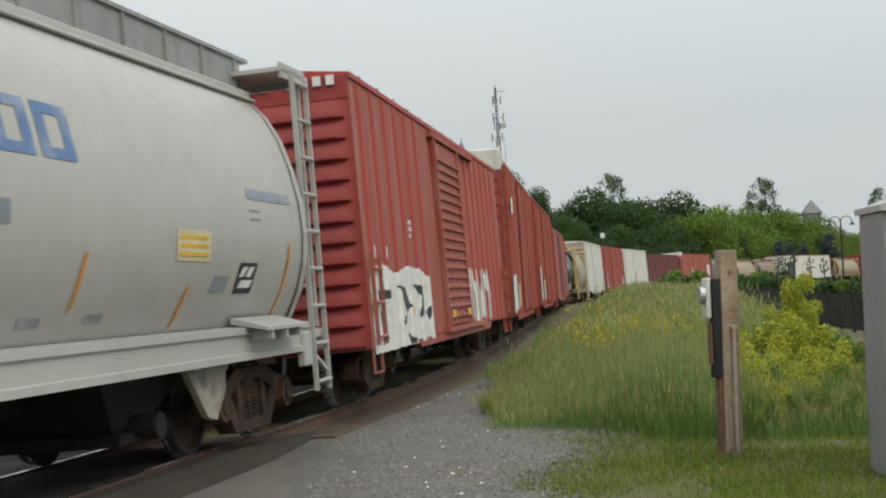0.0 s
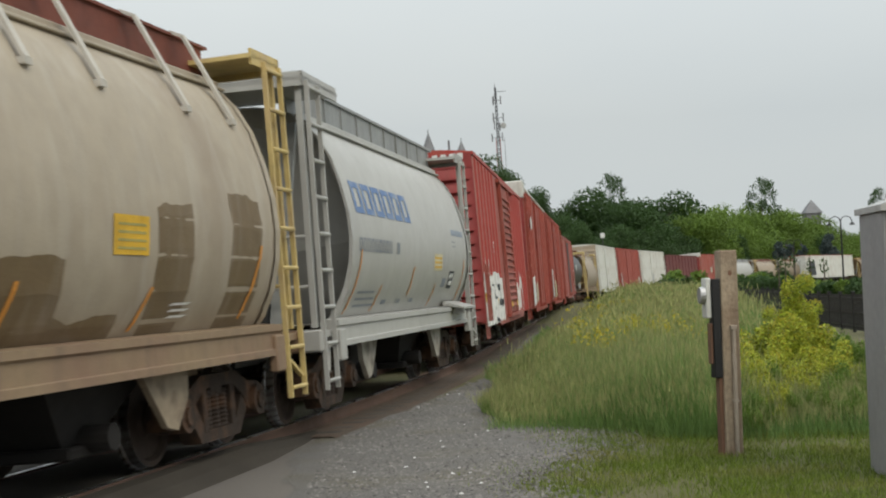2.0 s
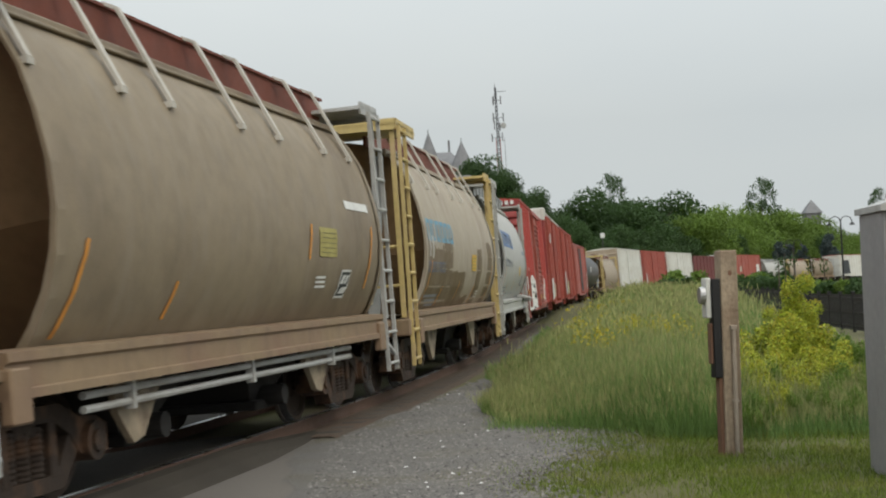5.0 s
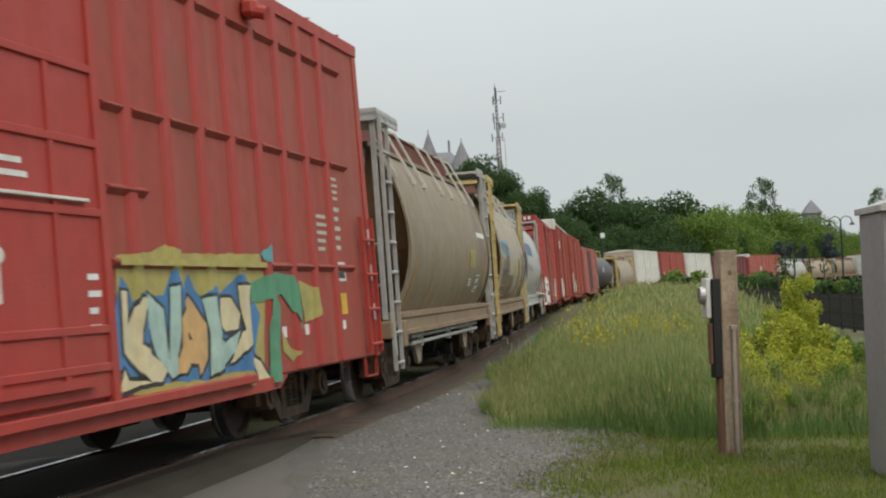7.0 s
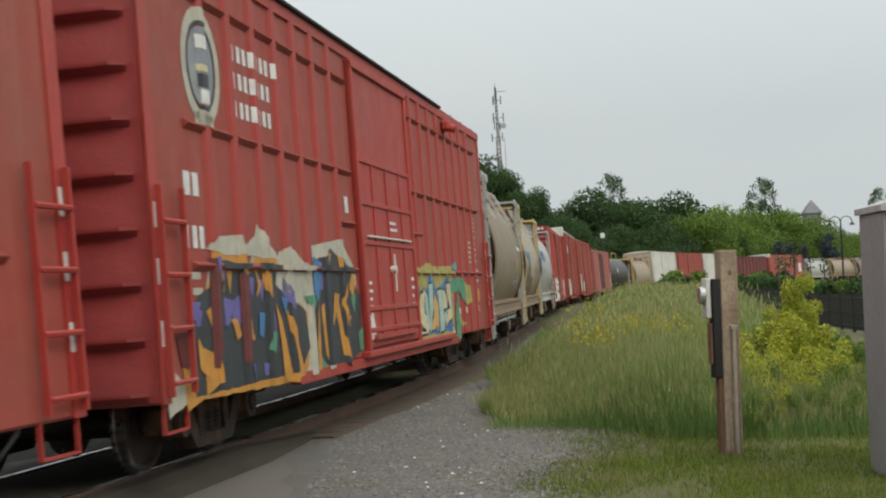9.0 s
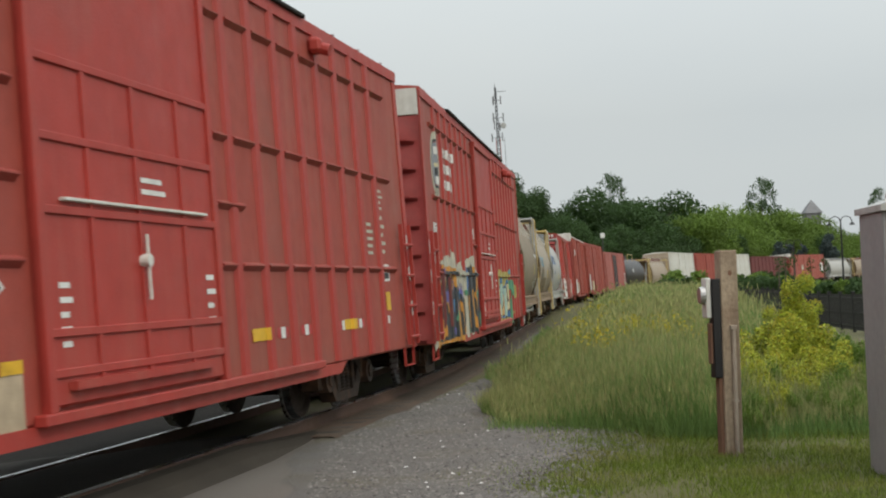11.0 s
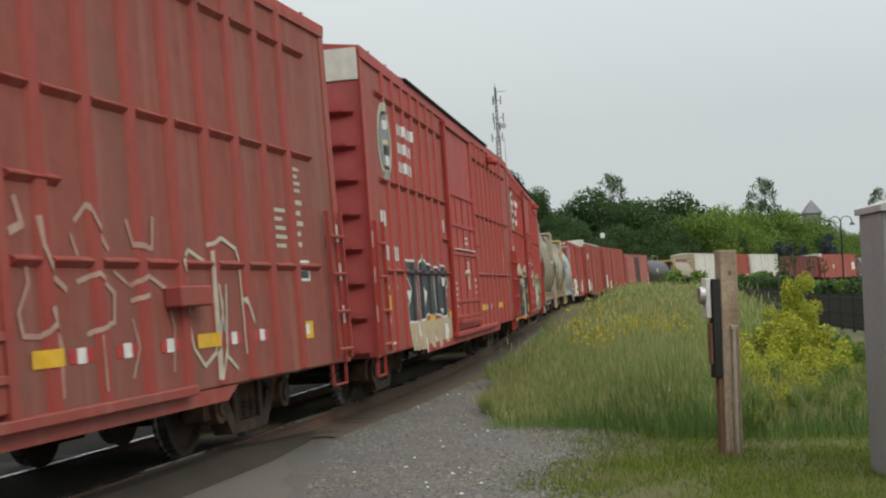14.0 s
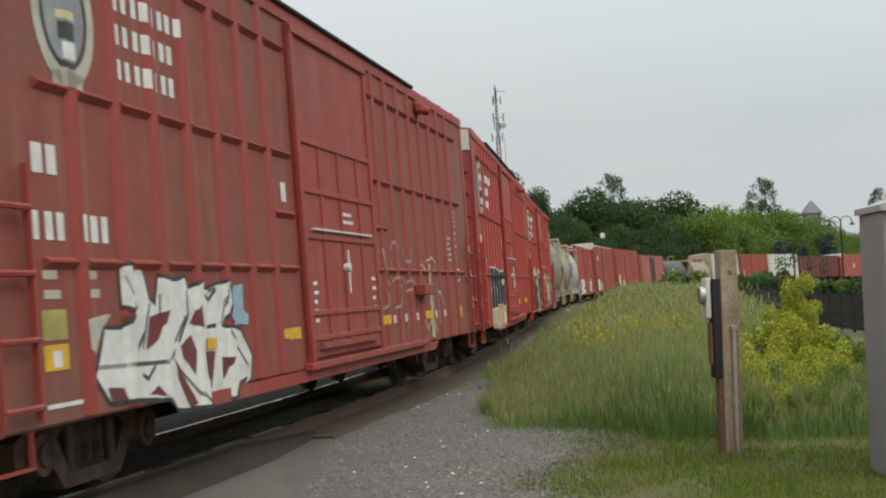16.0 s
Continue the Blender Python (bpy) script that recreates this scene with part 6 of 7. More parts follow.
# marks on the far cars
for c, x, z0, z1, w, mt in ((CAR_R, -5.4, 1.0, 2.4, 0.35, "p_white"), (CAR_R, 4.6, 1.2, 2.0, 1.2, "p_pale"), (CAR_R2, 5.4, 1.9, 3.3, 1.6, "p_white"), (CAR_R2, -3.0, 2.2, 3.0, 1.0, "p_pale"), (CAR_X3, -6.0, 0.9, 2.2, 0.9, "p_white"), (CAR_X3, -4.0, 0.9, 1.7, 1.3, "p_cream"), (CAR_X2, -6.3, 0.8, 1.8, 1.5, "p_white"), (CAR_X2, -4.5, 0.9, 1.6, 1.2, "p_beige"), (CAR_X2, -5.2, 3.3, 3.8, 0.8, "p_white"), (CAR_W1, 5.0, 1.0, 1.9, 0.5, "p_beige"), (CAR_W2, -1.2, 1.2, 2.4, 0.5, "m_grey"), (CAR_Y4, -9.6, 1.2, 3.6, 3.0, "p_black"), (CAR_X4, 5.6, 1.0, 2.4, 0.35, "p_white")):
    part("painted_mark", Shape().prism([(x, z0), (x + w, z0 + 0.1), (x + w * 0.9, z1), (x + w * 0.1, z1 - 0.08)], "y", -HW - 0.075, -HW - 0.07), M[mt], c)
# thin black panel over the door stands in for the doorway's inner shade
part("door_gap", Shape().box(-1.3, 0.9, -HW - 0.075, -HW - 0.06, 1.0, 3.95), M["black"], CAR_X4, "black panel painted as the shaded open doorway")
# ---- plants and stones ----
RNG = np.random.RandomState(11)


def edge_lat(y):
    """How far right of the track the tall grass begins."""
    return float(np.interp(y, [14, 21, 30, 60, 110], [3.4, 2.15, 2.2, 2.9, 3.0]))


YS = np.interp(np.arange(0, 200), LINE[1][200:560], TS[200:560])


def right_of_track(x, y):
    s = float(np.interp(y, np.arange(0, 200), YS))
    p = track(s)
    th = float(np.interp(s, TS, LINE[2]))
    return (x - p.x) * math.cos(th)


def mound(x, y):
    return ground_z(x, y) - 0.01


def meadow(n, y0, y1, xmax):
    pts = []
    while len(pts) < n:
        y = y0 + (y1 - y0) * RNG.rand()
        x = -2 + (xmax(y) + 2) * RNG.rand()
        lat = right_of_track(x, y)
        e = edge_lat(y) + 0.5 * noise.noise(Vector((x * 0.5, y * 0.5, 4)))
        if lat < e:
            continue
        front = 15.6 - 0.85 * max(0.0, x - 0.4) + 0.6 * noise.noise(Vector((x, y, 9))) if x < 3 else 13.5 + 0.3 * noise.noise(Vector((x, y, 2)))
        if y < front - 0.35 or (y < front + 0.9 and RNG.rand() > ((y - front + 0.35) / 1.25) ** 1.3):
            continue
        d = 0.62 + 0.5 * noise.noise(Vector((x * 0.35, y * 0.3, 1))) + 0.3 * noise.noise(Vector((x * 1.3, y * 1.1, 7)))
        if RNG.rand() > d + 0.25:
            continue
        k = min(1.0, 0.25 + 0.35 * (lat - e)) * min(1.0, 0.5 + 0.28 * max(0.0, y - front)) * (0.5 if x > 2.7 + 0.02 * y and y < 24 else 1.0)
        pts.append((x, y, mound(x, y), max(0.22, k) * (0.72 + 0.6 * d) * (0.75 + 0.5 * RNG.rand())))
    return np.array(pts)


def grass_patch(name, n, y0, y1, xmax, h, w, label):
    P = meadow(n, y0, y1, xmax)
    ob, tips = blades(name, P[:, :3], h * P[:, 3], w, M["grass"], 1.0, rng=RNG)
    tagged(ob, label, "grass", kind="stuff")
    k = RNG.rand(n) < 0.4
    t = tips[k] - np.array([0, 0, 0.05])
    ob, _ = blades("grass_seed_heads", t, 0.12 + 0 * t[:, 0], w * 1.3, M["seed"], 0.5, rng=RNG)
    tagged(ob, "pale wispy seed heads over tall grass", "grass", kind="stuff")


grass_patch("tall_grass", 190000, 13, 22, lambda y: 0.36 * y + 0.6, 0.74, 0.0045, "tall soft green grass beside the gravel")
grass_patch("tall_grass", 90000, 22, 48, lambda y: 0.205 * y + 0.6, 0.80, 0.015, "tall soft green grass along the track")
grass_patch("tall_grass", 60000, 48, 118, lambda y: 0.20 * y + 0.5, 0.95, 0.045, "tall pale green grass far along the track")

# yellow wildflowers among the grass
fl = []
while len(fl) < 750:
    a, r = RNG.rand() * 6.28, abs(RNG.normal())
    cx, cy, sp = ((3.25, 23.5, 0.55), (3.75, 27.0, 0.7), (6.2, 44.0, 1.4), (8.2, 58.0, 1.8), (2.2, 19.5, 0.3))[RNG.choice(5, p=(0.38, 0.2, 0.18, 0.16, 0.08))]
    x, y = cx + sp * r * math.cos(a), cy + 1.6 * sp * r * math.sin(a)
    fl.append((x, y, mound(x, y) + 0.72 + 0.25 * RNG.rand(), 0.008 + 0.0006 * y))
FL = np.array(fl)
dirs = RNG.normal(size=(len(FL) * 4, 3)) * np.repeat(FL[:, 3], 4)[:, None] * 2.2
cen = np.repeat(FL[:, :3], 4, 0) + dirs
qa, qb = RNG.normal(size=cen.shape), RNG.normal(size=cen.shape)
sc = np.repeat(FL[:, 3], 4)[:, None] * 0.75
V = np.stack([cen - qa * sc, cen + qb * sc, cen + qa * sc, cen - qb * sc], 1).reshape(-1, 3)
tagged(sheet("yellow_wildflowers", V.tolist(), (np.arange(len(cen))[:, None] * 4 + np.arange(4)[None]).tolist(), M["flower"]), "loose drifts of yellow wildflowers in tall grass", "flowers", kind="stuff")

# short lawn round the post and the cabinet
lawn = []
while len(lawn) < 80000:
    x, y = -0.2 + 7 * RNG.rand(), 8.2 + 7.0 * RNG.rand()
    e = 0.75 + 0.35 * noise.noise(Vector((x * 0.8, y * 0.8, 3))) + float(np.interp(y, [8, 10.5, 11.5, 13, 14.5], [0.1, -0.15, -0.3, 0.2, 0.35]))
    if x < e - 0.5 or (x < e + 0.7 and RNG.rand() > ((x - e + 0.5) / 1.2) ** 1.6):
        continue
    if 0.45 + 0.9 * noise.noise(Vector((x * 1.1, y * 0.8, 5))) + (0.2 if x > 2 else 0) < RNG.rand() * 0.9:
        continue
    lawn.append((x, y, mound(x, y) - 0.01))
ob, _ = blades("short_grass", np.array(lawn), 0.075, 0.008, M["lawn"], 0.8, rng=RNG)
tagged(ob, "short mown green grass with bare patches", "grass", kind="stuff")

# weeds in the shoulder beside the ballast
wd = []
while len(wd) < 2200:
    s = 21 + 40 * RNG.rand()
    p = track(s, 1.7 + 0.5 * RNG.rand())
    if noise.noise(Vector((p.x * 0.6, p.y * 0.35, 8))) > 0.12:
        wd.append((p.x, p.y, -0.22))
ob, _ = blades("weeds", np.array(wd), 0.34, 0.014, M["grass"], 0.6, rng=RNG)
tagged(ob, "small green weeds growing from the track shoulder", "weeds", kind="stuff")


# gravel yard
def yard():
    edge = [(-1.1, 8.0), (-1.32, 10.7), (-1.55, 12.6), (-1.68, 14.2), (-1.5, 16.0), (-0.6, 18.5), (0.25, 22), (0.9, 26), (1.9, 36), (2.9, 48), (3.4, 48), (2.1, 34), (1.3, 25), (0.9, 21), (1.1, 17.2), (1.45, 15.2), (1.35, 13.7), (0.85, 12.4), (0.45, 11.4), (0.6, 10.4), (0.9, 8.0)]
    pts = []
    for (x0, y0), (x1, y1) in zip(edge, edge[1:] + edge[:1]):
        for k in range(14):
            t = k / 14
            x, y = x0 + (x1 - x0) * t, y0 + (y1 - y0) * t
            j = (0.22 * noise.noise(Vector((x * 1.6, y * 1.6, 0))) + 0.12 * noise.noise(Vector((x * 6, y * 6, 3)))) * (0.5 if x < -1.0 else 1.0)
            pts.append((x + j, y + j, -0.13))
    tagged(sheet("gravel_yard", pts, [tuple(range(len(pts)))], M["gravel"]), "crushed grey gravel with scattered pale stones", "gravel", kind="structure")


yard()


def pebble_field(name, n, where, size, label, z=-0.131, material="pebble"):
    V, F = [], []
    base = [(1, 0, 0), (0.3, 0.9, 0.1), (-0.8, 0.55, 0), (-0.75, -0.6, 0.05), (0.35, -0.95, 0), (0.1, 0.05, 0.62)]
    fc = [(0, 1, 5), (1, 2, 5), (2, 3, 5), (3, 4, 5), (4, 0, 5)]
    for _ in range(n):
        x, y = where()
        r = size * (0.4 + 1.2 * RNG.rand() ** 2.5)
        a = RNG.rand() * 6.28
        ca, sa = math.cos(a), math.sin(a)
        k = len(V)
        for px, py, pz in base:
            j = 0.75 + 0.5 * RNG.rand()
            V.append((x + r * j * (px * ca - py * sa), y + r * j * (px * sa + py * ca), z + r * pz * j))
        F += [tuple(i + k for i in f) for f in fc]
    tagged(sheet(name, V, F, M[material]), label, "gravel", kind="stuff")


def in_yard():
    y = 8.5 + 15 * RNG.rand() ** 1.3
    return float(np.interp(y, [8.5, 15, 23], [-1.15, -1.35, 0.3])) + RNG.rand() * float(np.interp(y, [8.5, 11, 15, 23], [2.0, 1.9, 2.6, 0.7])), y


pebble_field("gravel_stones", 20000, in_yard, 0.015, "small loose grey stones over the gravel yard")
def on_edge():
    y = 9.0 + 6.5 * RNG.rand()
    return float(np.interp(y, [8, 10.4, 11.4, 12.4, 13.7, 15.2], [0.9, 0.6, 0.45, 0.85, 1.35, 1.45])) + 0.28 * RNG.normal(), y


pebble_field("edge_stones", 5000, on_edge, 0.015, "small stones strewn from the gravel into the grass")
pebble_field("pale_stones", 130, in_yard, 0.017, "scattered pale stones lying on the gravel", material="p_white")


def on_shoulder():
    p = track(16 + 34 * RNG.rand(), 1.0 + 1.6 * RNG.rand())
    return p.x, p.y


pebble_field("ballast_stones", 9000, on_shoulder, 0.03, "loose ballast stones beside the rails", z=-0.2, material="ballast")


# ---- leaves ----
def leaf_cloud(lobes, n, size, rng, flat=0.0):
    """Leaves (small folded quads) in the outer part of several lobes; lobes: (x, y, z, rx, ry, rz)."""
    lobes = np.array(lobes, float)
    wgt = lobes[:, 3] * lobes[:, 4] * lobes[:, 5]
    idx = rng.choice(len(lobes), n, p=wgt / wgt.sum())
    d = rng.normal(size=(n, 3))
    d /= np.linalg.norm(d, axis=1)[:, None]
    r = 0.45 + 0.6 * rng.rand(n) ** 0.6
    c = lobes[idx, :3] + d * lobes[idx, 3:] * r[:, None]
    a = rng.normal(size=(n, 3))
    a /= np.linalg.norm(a, axis=1)[:, None]
    b = np.cross(a, d + 0.3 * rng.normal(size=(n, 3)))
    b /= np.linalg.norm(b, axis=1)[:, None] + 1e-9
    s = size * (0.5 + rng.rand(n))[:, None]
    q = np.cross(a, b)
    V = np.stack([c - a * s, c + b * s * 0.55 + q * s * 0.15, c + a * s, c - b * s * 0.55 + q * s * 0.15], 1).reshape(-1, 3)
    F = (np.arange(n)[:, None] * 4 + np.arange(4)[None]).tolist()
    return V, F


def leaf_mesh(name, lobes, n, size, material, rng):
    V, F = leaf_cloud(lobes, n, size, rng)
    me = bpy.data.meshes.new(name)
    me.from_pydata(V.tolist(), [], F)
    me.materials.append(M[material])
    return me


def trunk_shape(h, r, rng, limbs=5):
    sh = Shape()
    pts = [Vector((0, 0, -0.6))]
    for k in range(1, 5):
        pts.append(Vector((rng.normal() * 0.02 * h, rng.normal() * 0.02 * h, h * k / 4)))
    for k in range(4):
        sh.tube(pts[k], pts[k + 1], r * (1 - 0.2 * k), 8, r * (0.8 - 0.2 * k), caps=False)
    for i in range(limbs):
        z = h * (0.4 + 0.5 * rng.rand())
        a = rng.rand() * 6.28
        q = Vector((math.cos(a) * h * 0.3, math.sin(a) * h * 0.3, z + h * 0.22))
        sh.tube((0, 0, z), q, r * 0.35, 6, r * 0.12, caps=False)
    return sh


def tree_kind(seed, h, w, n, size, material, sparse=False):
    """Meshes of one tree: trunk with limbs, and a crown of uneven lobes."""
    rng = np.random.RandomState(seed)
    lobes = []
    if sparse:
        for i in range(46):
            u = rng.rand()
            a, rr = rng.rand() * 6.28, w * (0.40 - 0.22 * u) * math.sqrt(rng.rand())
            k = 0.045 + 0.05 * rng.rand()
            lobes.append((rr * math.cos(a), rr * math.sin(a), h * (0.6 + 0.37 * u), w * k, w * k, h * 0.04))
    else:
        for i in range(26):
            a, rr = rng.rand() * 6.28, w * 0.38 * math.sqrt(rng.rand())
            z = h * (0.25 + 0.62 * rng.rand())
            rr *= 1.0 - 0.55 * max(0.0, z / h - 0.6) / 0.3
            k = w * 0.2 * (1.0 - 0.8 * abs(z / h - 0.5)) * (0.6 + 0.7 * rng.rand())
            lobes.append((rr * math.cos(a), rr * math.sin(a), z, k, k, k * 0.75))
        lobes.append((0, 0, h * 0.45, w * 0.26, w * 0.26, h * 0.28))
    return trunk_shape(h * 0.72, 0.018 * h + 0.05, rng).mesh("trunk"), leaf_mesh("crown", lobes, n, size, material, rng)


KINDS = [tree_kind(1, 12, 12, 15000, 0.19, "leaf"), tree_kind(2, 12, 13, 15000, 0.19, "leaf"), tree_kind(3, 12, 12, 14000, 0.18, "leaf_lite"),
         tree_kind(4, 12, 13, 14000, 0.18, "leaf_lite"), tree_kind(5, 12, 10, 2600, 0.13, "leaf", True), tree_kind(6, 12, 5, 2600, 0.3, "leaf_blue")]
for tk, ck in KINDS:
    tk.materials.append(M["bark"])


def tree(kind, x, y, z, top, wide=1.0, turn=0.0, label="", name="tree"):
    k = (top - z) / 12 * 1.06
    m = Matrix.LocRotScale((x, y, z), Euler((0, 0, turn)), (k * wide, k * wide, k))
    t = thing(name, label, "tree", "trees behind the railway", m=m)
    part("trunk", KINDS[kind][0], None, t)
    part("crown", KINDS[kind][1], None, t)
    return t


def spot(px, py, Y):
    """World x, z of a view direction at the distance Y."""
    cr, sr = math.cos(-0.04474), math.sin(-0.04474)
    a, b = px - 784, py - 441
    ax, ay = (cr * a + sr * b) / 2380.1, (-sr * a + cr * b) / 2380.1
    c, s = math.cos(0.03108), math.sin(0.03108)
    k = Y / (c + ay * s)
    return ax * k, 1.483 + (s - ay * c) * k


DARK, LITE = "dense dark green deciduous tree behind the train", "lighter green deciduous tree behind the train"
n_tree = 0
for px, py, Y, kd, wide in ((1012, 374, 215, 0, 0.8), (1040, 346, 235, 1, 1.0), (1075, 352, 240, 0, 1.0), (1110, 362, 225, 1, 1.0), (1150, 343, 245, 0, 1.1), (1190, 350, 250, 1, 1.05), (1230, 360, 245, 2, 1.0),
                            (1262, 364, 262, 3, 1.0), (1293, 378, 270, 2, 0.95), (1325, 372, 285, 3, 0.95), (1352, 358, 295, 2, 0.9), (1392, 372, 300, 3, 1.0), (1425, 384, 300, 2, 1.0), (1462, 392, 305, 3, 0.9), (1500, 402, 305, 2, 0.9),
                            (1545, 400, 310, 3, 1.0), (1590, 395, 310, 2, 1.0), (1020, 400, 190, 1, 0.8), (1060, 415, 200, 0, 0.9), (1095, 405, 205, 1, 0.9), (1135, 398, 215, 0, 0.9), (1175, 405, 222, 1, 0.9), (1215, 410, 235, 0, 0.9),
                            (1255, 405, 245, 3, 0.9), (1290, 412, 255, 1, 0.9), (1330, 408, 275, 2, 0.9), (1370, 405, 285, 0, 0.9), (1410, 412, 290, 3, 0.9), (1450, 420, 290, 1, 0.9), (1490, 425, 292, 3, 0.9), (1530, 420, 295, 2, 0.9),
                            (852, 268, 240, 0, 0.8), (882, 304, 236, 1, 0.85), (928, 332, 225, 0, 0.9), (952, 340, 228, 1, 0.8), (972, 376, 222, 0, 0.7), (908, 335, 245, 1, 0.8), (825, 305, 262, 0, 0.8), (785, 300, 268, 1, 0.8)):
    x, top = spot(px, py, Y)
    n_tree += 1
    tree(kd, x, Y, ground_z(x, Y), top, wide, n_tree * 1.7, DARK if kd < 2 else LITE)
for px, py, Y, wide in ((1075, 318, 255, 0.62), (1345, 324, 292, 0.62), (1556, 340, 200, 0.45)):
    x, top = spot(px, py, Y)
    tree(4, x, Y, ground_z(x, Y), top, wide, px, "thin sparse tree rising over the others")
for px, py, Y in ((1378, 420, 262), (1395, 425, 266), (1465, 405, 268), (1420, 428, 264)):
    x, top = spot(px, py, Y)
    tree(5, x, Y, ground_z(x, Y), top, 0.8, px, "blue-grey spruce among green trees", "conifer")


def bush(kind_mesh, x, y, z, k, turn, label, cat="shrub", flowers=None):
    m = Matrix.LocRotScale((x, y, z), Euler((0, 0, turn)), (k, k, k))
    t = thing("shrub", label, cat, "shrubs in the grass", m=m)
    part("branches", BUSH_TWIGS, None, t)
    part("foliage", kind_mesh, None, t)
    if flowers:
        part("blossom", flowers, None, t, "clustered yellow blossoms")
    return t


def bush_meshes(seed, material, n, size, tall=1.0, wide=0.32):
    rng = np.random.RandomState(seed)
    lobes = [(rng.normal() * wide, rng.normal() * wide, (0.25 + 0.75 * k / 10) * tall, 0.13 + wide * 0.5 * rng.rand(), 0.13 + wide * 0.5 * rng.rand(), 0.17 + 0.14 * rng.rand()) for k in range(11)]
    fl = [(x, y, z + 0.08, a * 0.9, b * 0.9, c * 0.75) for x, y, z, a, b, c in lobes if z > 0.5 * tall]
    return leaf_mesh("foliage", lobes, n, size, material, rng), leaf_mesh("blossom", fl or lobes, n // 5, size * 0.7, "flower", rng)


tw = Shape()
for i in range(9):
    a = i * 0.7
    tw.tube((0.05 * math.cos(a), 0.05 * math.sin(a), -0.1), (0.35 * math.cos(a), 0.35 * math.sin(a), 0.75), 0.012, 5, 0.005, caps=False)
BUSH_TWIGS = tw.mesh("branches")
BUSH_TWIGS.materials.append(M["bark"])
BUSHES = [bush_meshes(21, "shrub", 6500, 0.024), bush_meshes(22, "shrub", 6500, 0.024, 1.25), bush_meshes(23, "leaf_lite", 6500, 0.022), bush_meshes(24, "shrub", 5200, 0.024, 2.0, 0.15)]
SH = "bright yellow-green flowering shrub in tall grass"
for px, py, Y, kd, k, fl in ((1405, 488, 17.5, 3, 1.2, 1), (1424, 535, 17.2, 3, 1.0, 1), (1386, 545, 17.4, 3, 1.0, 1), (1385, 560, 17.0, 0, 1.0, 1), (1470, 610, 15.8, 0, 1, 1), (1325, 640, 15.2, 0, 1, 1), (1395, 620, 15.5, 0, 1, 1), (1445, 640, 15.2, 0, 1, 1), (1515, 650, 15.0, 2, 1, 0), (1365, 640, 15.3, 2, 1, 0), (1490, 640, 15.2, 2, 1, 0), (1380, 735, 14.0, 2, 1, 0), (1480, 730, 14.0, 2, 1, 0), (1330, 735, 13.9, 2, 1, 0), (1530, 725, 14.0, 2, 1, 0), (1340, 600, 16.0, 0, 0.95, 1), (1375, 585, 17.5, 0, 1.0, 1), (1440, 575, 17.0, 0, 1.0, 1), (1490, 590, 16.5, 2, 1.1, 0), (1525, 610, 16.0, 2, 1.0, 0),
                             (1350, 660, 14.8, 0, 0.75, 1), (1410, 650, 15.0, 0, 0.8, 1), (1460, 665, 14.8, 2, 0.85, 0), (1505, 670, 14.6, 2, 0.85, 0), (1335, 700, 14.3, 2, 0.55, 0), (1430, 700, 14.3, 2, 0.6, 0),
                             (1180, 530, 44.0, 0, 0.8, 1), (1150, 535, 42.0, 0, 0.7, 1), (1555, 600, 15.5, 2, 1.0, 0), (1385, 690, 14.2, 0, 0.55, 1)):
    x, top = spot(px, py, Y)
    h = (1.2, 1.45, 1.2, 2.15)[kd]
    z = ground_z(x, Y)
    bush(BUSHES[kd][0], x, Y, z, max(0.35, (top - z) / h), px * 0.1, SH if fl else "leafy green shrub in tall grass", flowers=BUSHES[kd][1] if fl else None)
FAR_BUSH = [leaf_mesh("foliage", [(RNG.normal() * 0.5, RNG.normal() * 0.5, 0.35 + 0.7 * RNG.rand(), 0.35, 0.35, 0.3) for _ in range(9)], 1500, 0.09, mt, RNG) for mt in ("leaf", "leaf_lite")]
for px, py, Y, kd in ((1345, 485, 85, 0), (1372, 482, 88, 1), (1395, 488, 84, 0), (1455, 490, 72, 1), (1480, 494, 70, 0), (1510, 488, 68, 1), (1535, 490, 66, 0), (1200, 474, 106, 1), (1188, 490, 104, 0), (1320, 480, 110, 1), (1355, 478, 112, 0)):
    x, top = spot(px, py, Y)
    z = ground_z(x, Y)
    bush(FAR_BUSH[kd], x, Y, z, max(0.6, (top - z) / 1.35), px * 0.3, "rounded green shrub near the black fence")
for px, Y, tp in ((1376, 82, 446), (1388, 83, 448), (1403, 84, 440), (1433, 80, 452), (1457, 79, 455)):
    x, top = spot(px, tp, Y)
    z = ground_z(x, Y)
    t = thing("young_tree", "slender young tree with thin dark stem", "tree", "young trees by the fence", m=pose(x, Y, z))
    part("trunk", Shape().tube((0, 0, -0.1), (0.02, 0, (top - z) * 0.6), 0.05, 6, 0.04).tube((0.02, 0, (top - z) * 0.6), (0, 0, top - z), 0.04, 6, 0.012), M["bark"], t)
    part("crown", leaf_mesh("crown", [(0, 0, (top - z) * 0.8, 0.3, 0.3, 0.5)], 60, 0.08, "leaf", RNG), None, t)

# ---- timber post with meter box ----
post = thing("timber_post", "weathered square timber post with conduit and meter box", "post", m=pose(2.58, 12.45, -0.15, 0, 0.9, 8) @ Matrix.Diagonal((0.78, 0.8, 1, 1)))
pb = Shape().box(-0.105, 0.105, -0.1, 0.1, -0.3, 1.89, 0.012)
for x in (-0.045, 0.03):
    pb.box(x, x + 0.006, -0.1015, -0.09, 0.2, 1.8)
part("timber", pb, M["wood"], post)
part("post_face_board", Shape().box(-0.155, -0.107, -0.07, 0.05, -0.2, 1.0, 0.005), M["wood_red"], post, "red-brown side board")
